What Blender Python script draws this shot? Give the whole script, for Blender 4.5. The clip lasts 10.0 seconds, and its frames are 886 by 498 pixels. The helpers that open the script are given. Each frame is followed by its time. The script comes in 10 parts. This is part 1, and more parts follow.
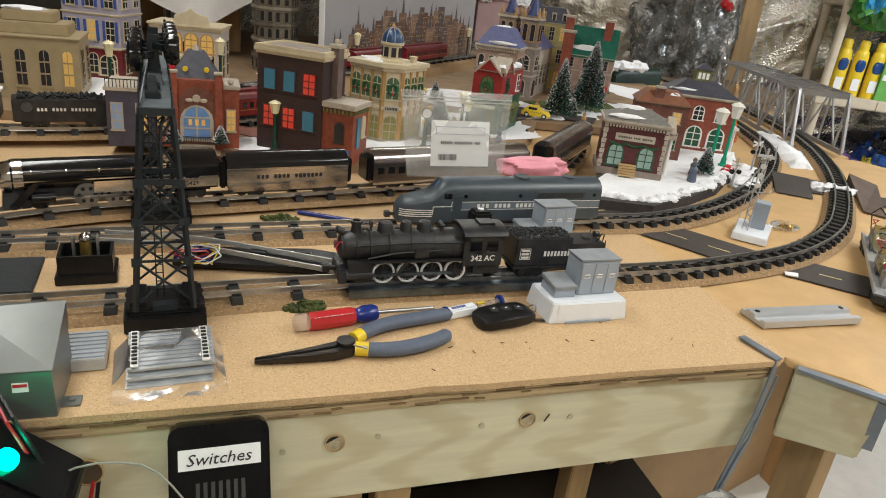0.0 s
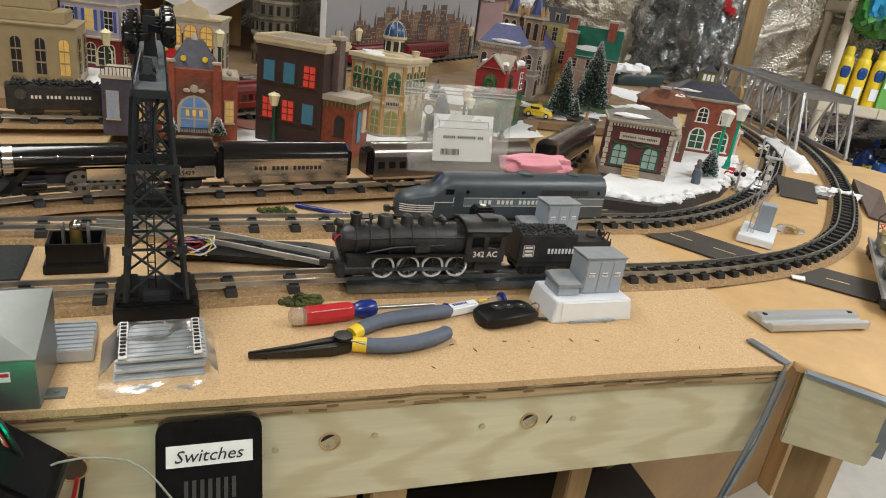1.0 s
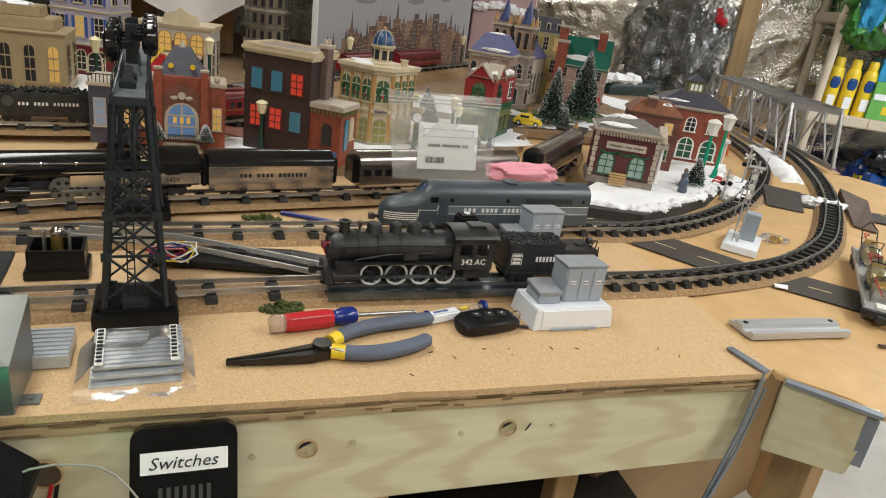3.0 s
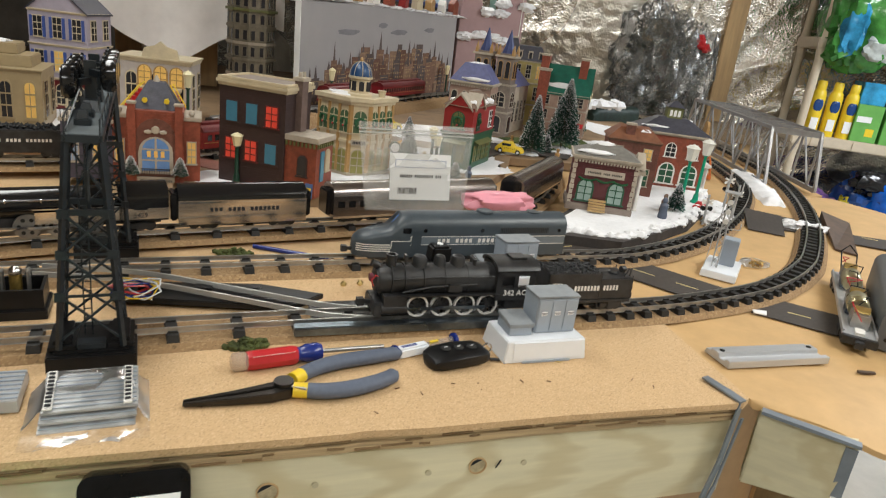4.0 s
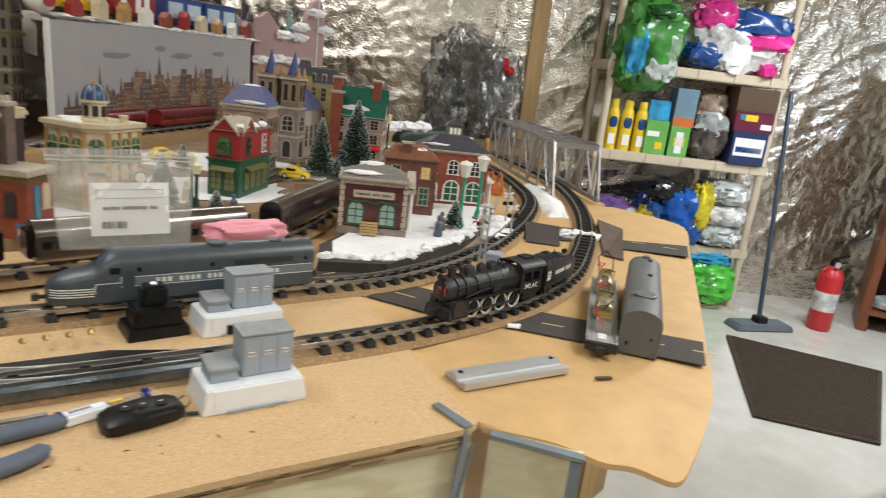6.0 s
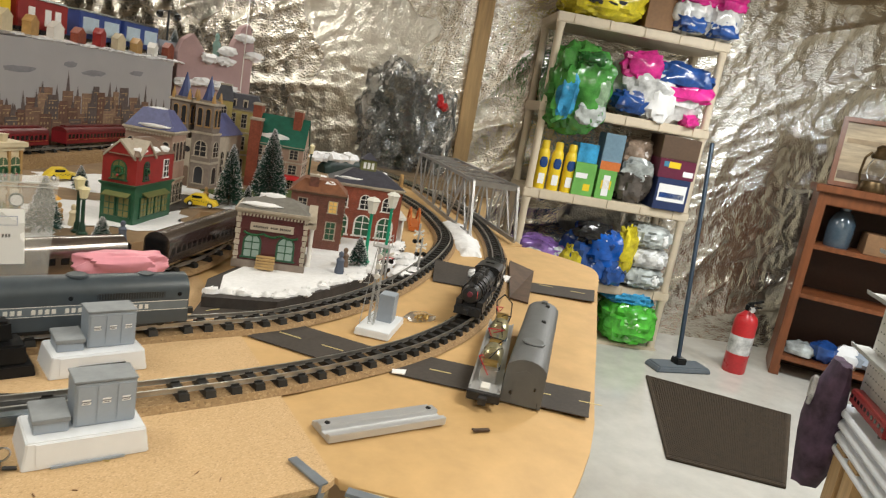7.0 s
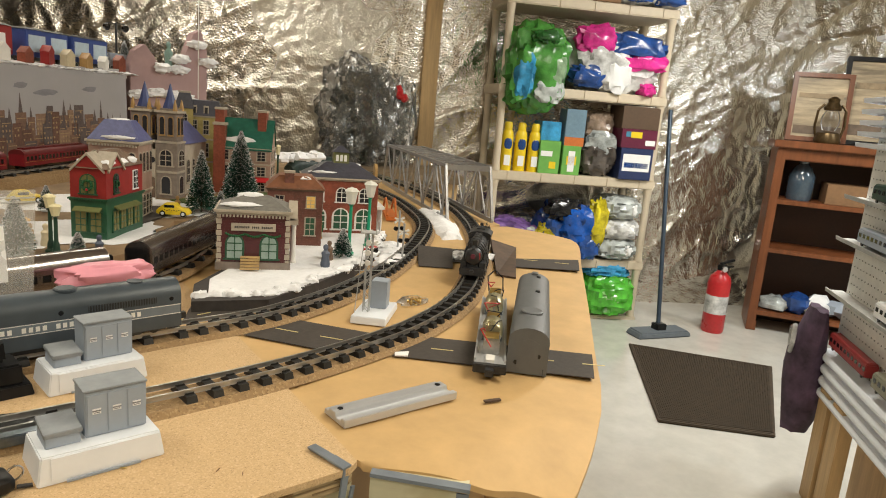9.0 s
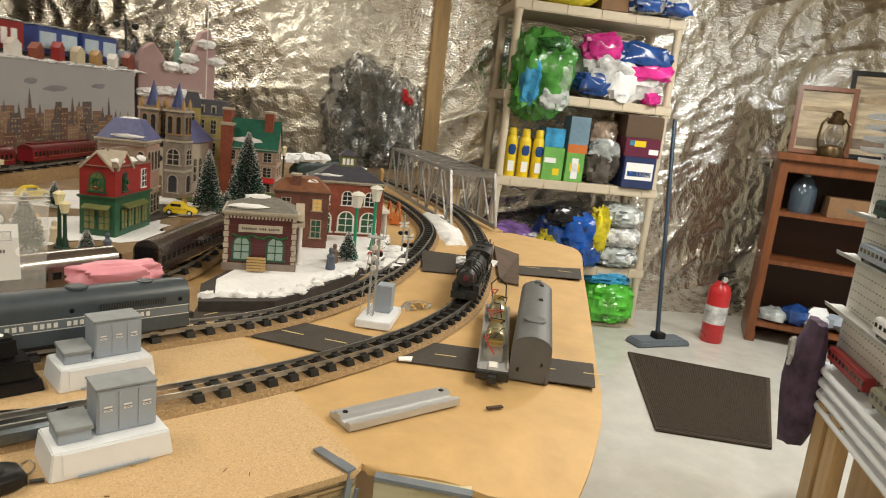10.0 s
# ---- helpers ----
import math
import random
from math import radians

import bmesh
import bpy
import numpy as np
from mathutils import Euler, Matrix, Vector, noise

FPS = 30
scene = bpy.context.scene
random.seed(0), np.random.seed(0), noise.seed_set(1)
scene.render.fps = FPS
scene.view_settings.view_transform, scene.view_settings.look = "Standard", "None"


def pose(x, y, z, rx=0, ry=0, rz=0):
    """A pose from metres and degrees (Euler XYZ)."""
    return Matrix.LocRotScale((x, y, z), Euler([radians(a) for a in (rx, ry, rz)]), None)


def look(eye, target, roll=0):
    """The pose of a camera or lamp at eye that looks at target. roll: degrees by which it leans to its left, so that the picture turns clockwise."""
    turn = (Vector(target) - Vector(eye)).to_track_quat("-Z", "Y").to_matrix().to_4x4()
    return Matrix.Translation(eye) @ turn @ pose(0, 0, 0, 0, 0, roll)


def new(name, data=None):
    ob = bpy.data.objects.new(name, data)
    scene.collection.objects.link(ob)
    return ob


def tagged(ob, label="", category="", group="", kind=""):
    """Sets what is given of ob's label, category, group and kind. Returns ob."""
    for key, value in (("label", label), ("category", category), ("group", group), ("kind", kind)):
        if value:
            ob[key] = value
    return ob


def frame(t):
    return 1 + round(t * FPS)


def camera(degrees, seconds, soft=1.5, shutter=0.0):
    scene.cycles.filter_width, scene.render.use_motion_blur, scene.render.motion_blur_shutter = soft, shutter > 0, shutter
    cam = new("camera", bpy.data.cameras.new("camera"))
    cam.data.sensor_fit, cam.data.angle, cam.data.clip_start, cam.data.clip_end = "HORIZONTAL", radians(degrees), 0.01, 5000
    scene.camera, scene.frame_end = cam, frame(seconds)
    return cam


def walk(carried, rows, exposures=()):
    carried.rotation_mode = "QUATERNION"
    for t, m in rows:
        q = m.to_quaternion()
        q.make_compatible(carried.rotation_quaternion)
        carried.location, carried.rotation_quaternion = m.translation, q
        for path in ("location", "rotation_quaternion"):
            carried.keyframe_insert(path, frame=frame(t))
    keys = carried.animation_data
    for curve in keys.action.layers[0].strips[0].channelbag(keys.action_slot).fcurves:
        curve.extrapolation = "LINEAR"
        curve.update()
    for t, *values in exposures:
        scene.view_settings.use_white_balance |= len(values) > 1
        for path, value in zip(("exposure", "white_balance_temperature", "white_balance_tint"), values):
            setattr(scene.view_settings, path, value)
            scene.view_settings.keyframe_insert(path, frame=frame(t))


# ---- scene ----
cam = camera(66.6, 10.0, 1.0, 0.5)
PATH = [
    (0, (-0.539, -0.489, 0.329), (0.011, 1.281, -0.422), 6.9),
    (0.5, (-0.542, -0.484, 0.323), (0.015, 1.287, -0.42), 7.7),
    (1, (-0.538, -0.473, 0.314), (0.021, 1.298, -0.43), 8.0),
    (1.5, (-0.539, -0.472, 0.314), (0.023, 1.296, -0.434), 8.4),
    (2, (-0.534, -0.474, 0.312), (0.044, 1.286, -0.442), 8.9),
    (3.5, (-0.515, -0.48, 0.319), (0.058, 1.309, -0.368), 7.8),
    (4, (-0.496, -0.475, 0.322), (0.088, 1.326, -0.323), 7.4),
    (4.5, (-0.464, -0.474, 0.335), (0.169, 1.336, -0.233), 9.0),
    (5, (-0.421, -0.466, 0.326), (0.383, 1.295, -0.176), 7.2),
    (5.5, (-0.395, -0.464, 0.317), (0.496, 1.253, -0.189), 6.9),
    (6, (-0.339, -0.468, 0.32), (0.645, 1.194, -0.2), 6.8),
    (6.2, (-0.32, -0.462, 0.323), (0.706, 1.175, -0.193), 8.1),
    (7.3, (-0.262, -0.489, 0.339), (0.887, 1.104, -0.04), 9.7),
    (7.5, (-0.264, -0.494, 0.336), (0.892, 1.094, -0.038), 9.4),
    (8, (-0.302, -0.485, 0.321), (0.912, 1.055, -0.072), 8.6),
    (8.5, (-0.298, -0.474, 0.322), (0.913, 1.062, -0.093), 5.9),
    (9, (-0.289, -0.465, 0.314), (0.917, 1.076, -0.101), 4.8),
    (9.5, (-0.297, -0.456, 0.317), (0.941, 1.063, -0.085), 5.0),
    (10, (-0.301, -0.468, 0.321), (0.904, 1.075, -0.086), 6.2),
]
walk(cam, [(t, look(eye, target, roll)) for t, eye, target, roll in PATH], [(0.0, 0.0, 5850, 8), (5.5, 0.05, 5850, 8), (7.5, -0.02, 6450, 7), (9.0, -0.03, 6700, 7), (10.0, -0.03, 6700, 7)])

# ---- world and lights ----
TT = 0.0          # table top
FL = -0.90        # floor
CE = 1.45         # ceiling
wd = bpy.data.worlds.new("world")
scene.world = wd
wd.use_nodes = True
wd.node_tree.nodes["Background"].inputs[0].default_value = (0.9, 0.8, 0.65, 1)
wd.node_tree.nodes["Background"].inputs[1].default_value = 0.05


def area_lamp(name, x, y, z, sx, sy, watts, colour):
    d = bpy.data.lights.new(name, "AREA")
    d.shape, d.size, d.size_y, d.energy, d.color = "RECTANGLE", sx, sy, watts, colour
    o = new(name, d)
    o.matrix_world = pose(x, y, z)
    return o


WARM = (1.0, 0.93, 0.80)
# Overhead lamps out of view; highlights on the trains point to such light.
area_lamp("ceiling_tube_light", -0.9, 0.55, CE - 0.06, 0.25, 1.2, 15, WARM)
area_lamp("ceiling_tube_light", 0.9, -0.6, CE - 0.06, 0.25, 1.2, 26, WARM)
# Fills added to brighten the front, right side, foil (cool) and rear.
area_lamp("ceiling_tube_light", -0.7, -1.5, CE - 0.06, 1.2, 0.25, 22, WARM)
area_lamp("ceiling_tube_light", 2.6, 0.9, CE - 0.06, 1.2, 0.25, 46, (1.0, 0.98, 0.93))
area_lamp("ceiling_tube_light", 3.7, -0.9, CE - 0.06, 0.3, 1.2, 46, (0.88, 0.94, 1.0))
area_lamp("ceiling_tube_light", 0.2, 2.5, CE - 0.06, 1.2, 0.25, 16, WARM)

# ---- materials ----
MATS = {}


def mat(name, col, rough=0.6, metal=0.0, vary=0.12, scale=60.0, bump=0.05, spec=0.5, fine=None, emit=0.0, bumpscale=None, alpha=None, stretch=(1, 1, 1), trans=0.0, rnd=0.0):
    """Principled material with two scales of noise in colour and roughness, and a little relief."""
    if name in MATS:
        return MATS[name]
    m = bpy.data.materials.new(name)
    m.use_nodes = True
    nt = m.node_tree
    p = nt.nodes["Principled BSDF"]
    tc = nt.nodes.new("ShaderNodeTexCoord")
    mp = nt.nodes.new("ShaderNodeMapping")
    mp.inputs["Scale"].default_value = stretch
    nt.links.new(tc.outputs["Object"], mp.inputs[0])
    n1 = nt.nodes.new("ShaderNodeTexNoise")
    n1.inputs["Scale"].default_value = scale
    n1.inputs["Detail"].default_value = 6
    n1.inputs["Roughness"].default_value = 0.65
    n2 = nt.nodes.new("ShaderNodeTexNoise")
    n2.inputs["Scale"].default_value = scale * 0.13
    n2.inputs["Detail"].default_value = 3
    for n in (n1, n2):
        nt.links.new(mp.outputs[0], n.inputs["Vector"])
    mx = nt.nodes.new("ShaderNodeMix")
    mx.data_type = "FLOAT"
    mx.inputs[0].default_value = 0.4
    nt.links.new(n1.outputs[0], mx.inputs[2])
    nt.links.new(n2.outputs[0], mx.inputs[3])
    rp = nt.nodes.new("ShaderNodeValToRGB")
    lo = [max(0, c * (1 - vary * 1.6)) for c in col]
    hi = [min(1, c * (1 + vary * 1.3)) for c in (fine or col)]
    rp.color_ramp.elements[0].position, rp.color_ramp.elements[1].position = 0.32, 0.68
    rp.color_ramp.elements[0].color = (*lo, 1)
    rp.color_ramp.elements[1].color = (*hi, 1)
    nt.links.new(mx.outputs[0], rp.inputs[0])
    out = rp.outputs[0]
    if rnd:
        oi = nt.nodes.new("ShaderNodeObjectInfo")
        hs = nt.nodes.new("ShaderNodeHueSaturation")
        mr = nt.nodes.new("ShaderNodeMapRange")
        mr.inputs[3].default_value, mr.inputs[4].default_value = 1 - rnd, 1 + rnd
        nt.links.new(oi.outputs["Random"], mr.inputs[0])
        nt.links.new(mr.outputs[0], hs.inputs["Value"])
        nt.links.new(out, hs.inputs["Color"])
        out = hs.outputs[0]
    nt.links.new(out, p.inputs["Base Color"])
    rr = nt.nodes.new("ShaderNodeMapRange")
    rr.inputs[3].default_value, rr.inputs[4].default_value = max(0.03, rough - 0.1), min(1, rough + 0.1)
    nt.links.new(n2.outputs[0], rr.inputs[0])
    nt.links.new(rr.outputs[0], p.inputs["Roughness"])
    p.inputs["Metallic"].default_value = metal
    p.inputs["Specular IOR Level"].default_value = spec
    if bump:
        b = nt.nodes.new("ShaderNodeBump")
        b.inputs["Strength"].default_value = min(1, bump * 4)
        b.inputs["Distance"].default_value = 0.0012
        if bumpscale:
            n3 = nt.nodes.new("ShaderNodeTexNoise")
            n3.inputs["Scale"].default_value = bumpscale
            n3.inputs["Detail"].default_value = 4
            nt.links.new(mp.outputs[0], n3.inputs["Vector"])
            nt.links.new(n3.outputs[0], b.inputs["Height"])
        else:
            nt.links.new(n1.outputs[0], b.inputs["Height"])
        nt.links.new(b.outputs[0], p.inputs["Normal"])
    if emit:
        p.inputs["Emission Color"].default_value = (*col, 1)
        p.inputs["Emission Strength"].default_value = emit
    if alpha is not None:
        p.inputs["Alpha"].default_value = alpha
    if trans:
        p.inputs["Transmission Weight"].default_value = trans
        p.inputs["IOR"].default_value = 1.15
    MATS[name] = m
    return m


def speckle(name, base, dark, light, scale, rough=0.85, bump=0.3, amount=0.5):
    """Chipboard or cork: flakes of several tones from two Voronoi layers."""
    m = mat(name, base, rough, scale=40, bump=0)
    nt = m.node_tree
    p = nt.nodes["Principled BSDF"]
    tc = [n for n in nt.nodes if n.type == "TEX_COORD"][0]
    v1 = nt.nodes.new("ShaderNodeTexVoronoi")
    v1.inputs["Scale"].default_value = scale
    v2 = nt.nodes.new("ShaderNodeTexNoise")
    v2.inputs["Scale"].default_value = scale * 0.9
    v2.inputs["Detail"].default_value = 5
    v2.inputs["Roughness"].default_value = 0.8
    for v in (v1, v2):
        nt.links.new(tc.outputs["Object"], v.inputs["Vector"])
    sp = nt.nodes.new("ShaderNodeSeparateColor")
    nt.links.new(v1.outputs["Color"], sp.inputs[0])
    ad = nt.nodes.new("ShaderNodeMath")
    ad.operation = "MULTIPLY_ADD"
    ad.inputs[1].default_value = 0.45
    nt.links.new(sp.outputs[0], ad.inputs[0])
    nt.links.new(v2.outputs[0], ad.inputs[2])
    rp = nt.nodes.new("ShaderNodeValToRGB")
    e = rp.color_ramp.elements
    e[0].position, e[0].color = 0.36, (*dark, 1)
    e[1].position, e[1].color = 1.02, (*light, 1)
    k = e.new(0.56)
    k.color = (*base, 1)
    k = e.new(0.84)
    k.color = (*[c * 1.08 for c in base], 1)
    nt.links.new(ad.outputs[0], rp.inputs[0])
    old = p.inputs["Base Color"].links[0].from_socket
    mx = nt.nodes.new("ShaderNodeMix")
    mx.data_type = "RGBA"
    mx.inputs[0].default_value = amount
    nt.links.new(old, mx.inputs[6])
    nt.links.new(rp.outputs[0], mx.inputs[7])
    nt.links.new(mx.outputs[2], p.inputs["Base Color"])
    b = nt.nodes.new("ShaderNodeBump")
    b.inputs["Strength"].default_value = bump
    b.inputs["Distance"].default_value = 0.001
    nt.links.new(ad.outputs[0], b.inputs["Height"])
    nt.links.new(b.outputs[0], p.inputs["Normal"])
    return m


CHIP = speckle("chipboard", (0.56, 0.38, 0.20), (0.24, 0.135, 0.05), (0.72, 0.53, 0.32), 760, amount=0.8)
CORK = speckle("cork", (0.30, 0.19, 0.09), (0.10, 0.06, 0.025), (0.48, 0.33, 0.17), 380, bump=0.8, amount=0.85)
SHEET = mat("kraft_sheet", (0.58, 0.375, 0.165), 0.62, vary=0.10, scale=18, bump=0.02, bumpscale=300)
PLYEDGE = mat("plywood_edge", (0.42, 0.31, 0.17), 0.8, vary=0.35, scale=30, stretch=(0.15, 0.15, 12), bump=0.2)
PLYDARK = mat("plywood_dark_ply", (0.20, 0.13, 0.06), 0.85, vary=0.3, scale=40, stretch=(0.2, 0.2, 8), bump=0.2)
PINE = mat("pale_pine", (0.66, 0.61, 0.42), 0.55, vary=0.10, scale=14, stretch=(0.35, 1, 5), bump=0.04)


def ringed(m, tone, scale, warp, share):
    """Growth rings: bent bands along the board, darkened towards the late wood."""
    nt = m.node_tree
    p = nt.nodes["Principled BSDF"]
    tc = [n for n in nt.nodes if n.type == "TEX_COORD"][0]
    mp, wv, rp, mx = (nt.nodes.new("ShaderNode" + k) for k in ("Mapping", "TexWave", "ValToRGB", "Mix"))
    mp.inputs["Scale"].default_value = (0.22, 1, 1)
    mp.inputs["Location"].default_value = (0.31, 0.0, 0.07)
    wv.wave_type, wv.rings_direction = "RINGS", "Y"
    wv.inputs["Scale"].default_value, wv.inputs["Distortion"].default_value = scale, warp
    wv.inputs["Detail"].default_value, wv.inputs["Detail Scale"].default_value = 3, 1.4
    rp.color_ramp.elements[0].position, rp.color_ramp.elements[1].position = 0.45, 0.95
    nt.links.new(tc.outputs["Object"], mp.inputs[0])
    nt.links.new(mp.outputs[0], wv.inputs["Vector"])
    nt.links.new(wv.outputs["Fac"], rp.inputs[0])
    mu = nt.nodes.new("ShaderNodeMath")
    mu.operation = "MULTIPLY"
    mu.inputs[1].default_value = share
    nt.links.new(rp.outputs[0], mu.inputs[0])
    mx.data_type = "RGBA"
    nt.links.new(mu.outputs[0], mx.inputs[0])
    nt.links.new(p.inputs["Base Color"].links[0].from_socket, mx.inputs[6])
    mx.inputs[7].default_value = (*tone, 1)
    nt.links.new(mx.outputs[2], p.inputs["Base Color"])


ringed(PINE, (0.47, 0.38, 0.19), 16, 7.0, 0.45)
PINE2 = mat("yellow_pine", (0.52, 0.35, 0.17), 0.6, vary=0.2, scale=14, stretch=(3, 3, 0.3), bump=0.05)
BROWNWOOD = mat("red_brown_wood", (0.19, 0.062, 0.022), 0.38, vary=0.3, scale=12, stretch=(2, 2, 0.3), bump=0.04)
BLACKP = mat("black_plastic", (0.009, 0.009, 0.010), 0.36, vary=0.25, scale=90, bump=0.04, spec=0.3)
BLACKG = mat("glossy_black", (0.010, 0.010, 0.011), 0.16, vary=0.2, scale=50, bump=0.0)
BLACKM = mat("sooty_black_metal", (0.014, 0.014, 0.015), 0.45, vary=0.4, scale=80, bump=0.06, fine=(0.03, 0.03, 0.032))
TOWERB = mat("blue_black_metal", (0.014, 0.020, 0.026), 0.38, vary=0.3, scale=80, bump=0.03)
RAIL = mat("tinplate_rail", (0.42, 0.415, 0.40), 0.36, 0.85, vary=0.2, scale=60, bump=0.02)
RAILB = mat("blued_rail", (0.16, 0.19, 0.22), 0.3, 0.9, vary=0.3, scale=60, bump=0.02)
TIE = mat("black_tie", (0.016, 0.015, 0.014), 0.55, vary=0.3, scale=120, bump=0.08, rnd=0.35)
ASPH = mat("paper_road", (0.055, 0.045, 0.038), 0.75, vary=0.2, scale=160, bump=0.03)
YELL = mat("yellow_line", (0.75, 0.62, 0.28), 0.7)
SNOW = mat("cotton_snow", (0.86, 0.86, 0.88), 0.95, vary=0.06, scale=120, bump=0.5)
WHITE = mat("white_plastic", (0.80, 0.83, 0.88), 0.4, vary=0.03, scale=40, bump=0.01)
WHITEP = mat("white_paint", (0.80, 0.78, 0.74), 0.6, vary=0.06, scale=40, bump=0.02)
PAPER = mat("white_label", (0.86, 0.86, 0.86), 0.7, vary=0.03, scale=60, bump=0)
INK = mat("black_ink", (0.02, 0.02, 0.025), 0.7, bump=0)
GREYP = mat("grey_plastic", (0.34, 0.385, 0.45), 0.5, vary=0.06, scale=60, bump=0.02)
GREYM = mat("grey_metal_sheet", (0.20, 0.21, 0.20), 0.36, 0.6, vary=0.08, scale=30, bump=0.01)
ALU = mat("dull_aluminium", (0.55, 0.56, 0.58), 0.42, 0.5, vary=0.1, scale=50, bump=0.02, stretch=(0.2, 2, 2))
CHROME = mat("chrome", (0.72, 0.72, 0.74), 0.12, 1.0, vary=0.1, bump=0)
BRASS = mat("brass", (0.62, 0.45, 0.17), 0.3, 1.0, vary=0.15, bump=0.02)
COPPER = mat("copper_coil", (0.55, 0.40, 0.12), 0.35, 0.9, vary=0.2, scale=200, bump=0.2)
RED = mat("red_plastic", (0.50, 0.025, 0.03), 0.3, vary=0.1, bump=0.01)
REDP = mat("red_paint", (0.30, 0.022, 0.022), 0.45, vary=0.15, bump=0.03)
MAROON = mat("maroon_paint", (0.13, 0.012, 0.014), 0.4, vary=0.2, bump=0.02)
BLUEH = mat("blue_plastic", (0.015, 0.03, 0.20), 0.25, vary=0.1, bump=0.01)
NAVYG = mat("blue_grey_rubber", (0.10, 0.12, 0.17), 0.6, vary=0.1, scale=200, bump=0.03)
YELLOW = mat("yellow_plastic", (0.80, 0.58, 0.02), 0.4, vary=0.06, bump=0.01)
GREENP = mat("green_lamp_post", (0.01, 0.30, 0.17), 0.4, vary=0.1, bump=0.01)
DKGREEN = mat("dark_green_paint", (0.010, 0.045, 0.025), 0.45, vary=0.2, bump=0.01)
GLOBE = mat("cream_globe", (0.80, 0.72, 0.45), 0.4, vary=0.05, bump=0)


def film_mat(name, gloss, rough, bump, bscale, stretch=(1, 1, 1), milk=0.0):
    """Clear plastic film: see-through with a crinkled gloss that grows at grazing angles."""
    m = bpy.data.materials.new(name)
    m.use_nodes = True
    nt = m.node_tree
    nt.nodes.remove(nt.nodes["Principled BSDF"])
    tc, mp, no, bp_ = (nt.nodes.new("ShaderNode" + k) for k in ("TexCoord", "Mapping", "TexNoise", "Bump"))
    fr, ad, tr, gl, mx = (nt.nodes.new("ShaderNode" + k) for k in ("LayerWeight", "Math", "BsdfTransparent", "BsdfGlossy", "MixShader"))
    mp.inputs["Scale"].default_value = stretch
    no.inputs["Scale"].default_value, no.inputs["Detail"].default_value = bscale, 4
    bp_.inputs["Strength"].default_value, bp_.inputs["Distance"].default_value = bump, 0.01
    nt.links.new(tc.outputs["Object"], mp.inputs[0])
    nt.links.new(mp.outputs[0], no.inputs["Vector"])
    nt.links.new(no.outputs[0], bp_.inputs["Height"])
    nt.links.new(bp_.outputs[0], gl.inputs["Normal"])
    nt.links.new(bp_.outputs[0], fr.inputs["Normal"])
    fr.inputs["Blend"].default_value = 0.14
    ad.operation, ad.use_clamp = "ADD", True
    ad.inputs[1].default_value = gloss
    nt.links.new(fr.outputs["Fresnel"], ad.inputs[0])
    gl.inputs["Roughness"].default_value = rough
    gl.inputs["Color"].default_value = (0.9, 0.9, 0.9, 1)
    tr.inputs["Color"].default_value = (0.95, 0.95, 0.95, 1)
    nt.links.new(ad.outputs[0], mx.inputs[0])
    nt.links.new(tr.outputs[0], mx.inputs[1])
    nt.links.new(gl.outputs[0], mx.inputs[2])
    out = mx.outputs[0]
    if milk:
        df, m2 = nt.nodes.new("ShaderNodeBsdfDiffuse"), nt.nodes.new("ShaderNodeMixShader")
        df.inputs["Color"].default_value = (0.8, 0.79, 0.77, 1)
        m2.inputs[0].default_value = milk
        nt.links.new(out, m2.inputs[1])
        nt.links.new(df.outputs[0], m2.inputs[2])
        out = m2.outputs[0]
    nt.links.new(out, nt.nodes["Material Output"].inputs["Surface"])
    MATS[name] = m
    return m


CLEAR = film_mat("clear_plastic", 0.02, 0.30, 0.10, 60)
BAGFILM = film_mat("bag_film_milky", 0.12, 0.35, 0.25, 40, milk=0.10)
SILVERP = mat("silver_paint", (0.50, 0.51, 0.52), 0.4, 0.3, vary=0.1, bump=0)
BROWNM = mat("rusty_ramp", (0.09, 0.055, 0.035), 0.7, vary=0.3, scale=40, bump=0.05)
CONC = mat("sealed_concrete", (0.56, 0.54, 0.49), 0.15, vary=0.10, scale=8, bump=0.01, bumpscale=40)
MATB = mat("brown_door_mat", (0.062, 0.044, 0.028), 0.95, vary=0.3, scale=200, bump=0.6)
BEIGE = mat("beige_shelf_plastic", (0.62, 0.53, 0.40), 0.5, vary=0.06, scale=30, bump=0.02)
PINK = mat("pink_bag", (0.82, 0.34, 0.42), 0.42, vary=0.10, scale=25, bump=0.1, bumpscale=60)
PINKB = mat("pink_foam_board", (0.40, 0.27, 0.27), 0.85, vary=0.08, scale=20, bump=0.03)
CLOTH = mat("white_sheet", (0.84, 0.80, 0.78), 0.9, vary=0.06, scale=20, bump=0.1)
# The room's dimness is put into this dark colour of the closing walls.
BACKB = mat("wall_dimmed_tone", (0.10, 0.085, 0.07), 0.9, vary=0.4, scale=3, bump=0.1)
CEIL = mat("wooden_joist_ceiling", (0.42, 0.33, 0.22), 0.9, vary=0.2, scale=6, bump=0.1)
MOSSM = mat("green_moss", (0.07, 0.085, 0.02), 0.95, vary=0.5, scale=150, bump=0.6)
PINEN = mat("bristle_green", (0.018, 0.085, 0.06), 0.8, vary=0.4, scale=90, bump=0)
TAPE = mat("grey_duct_tape", (0.22, 0.25, 0.29), 0.35, 0.2, vary=0.15, scale=40, bump=0.1)


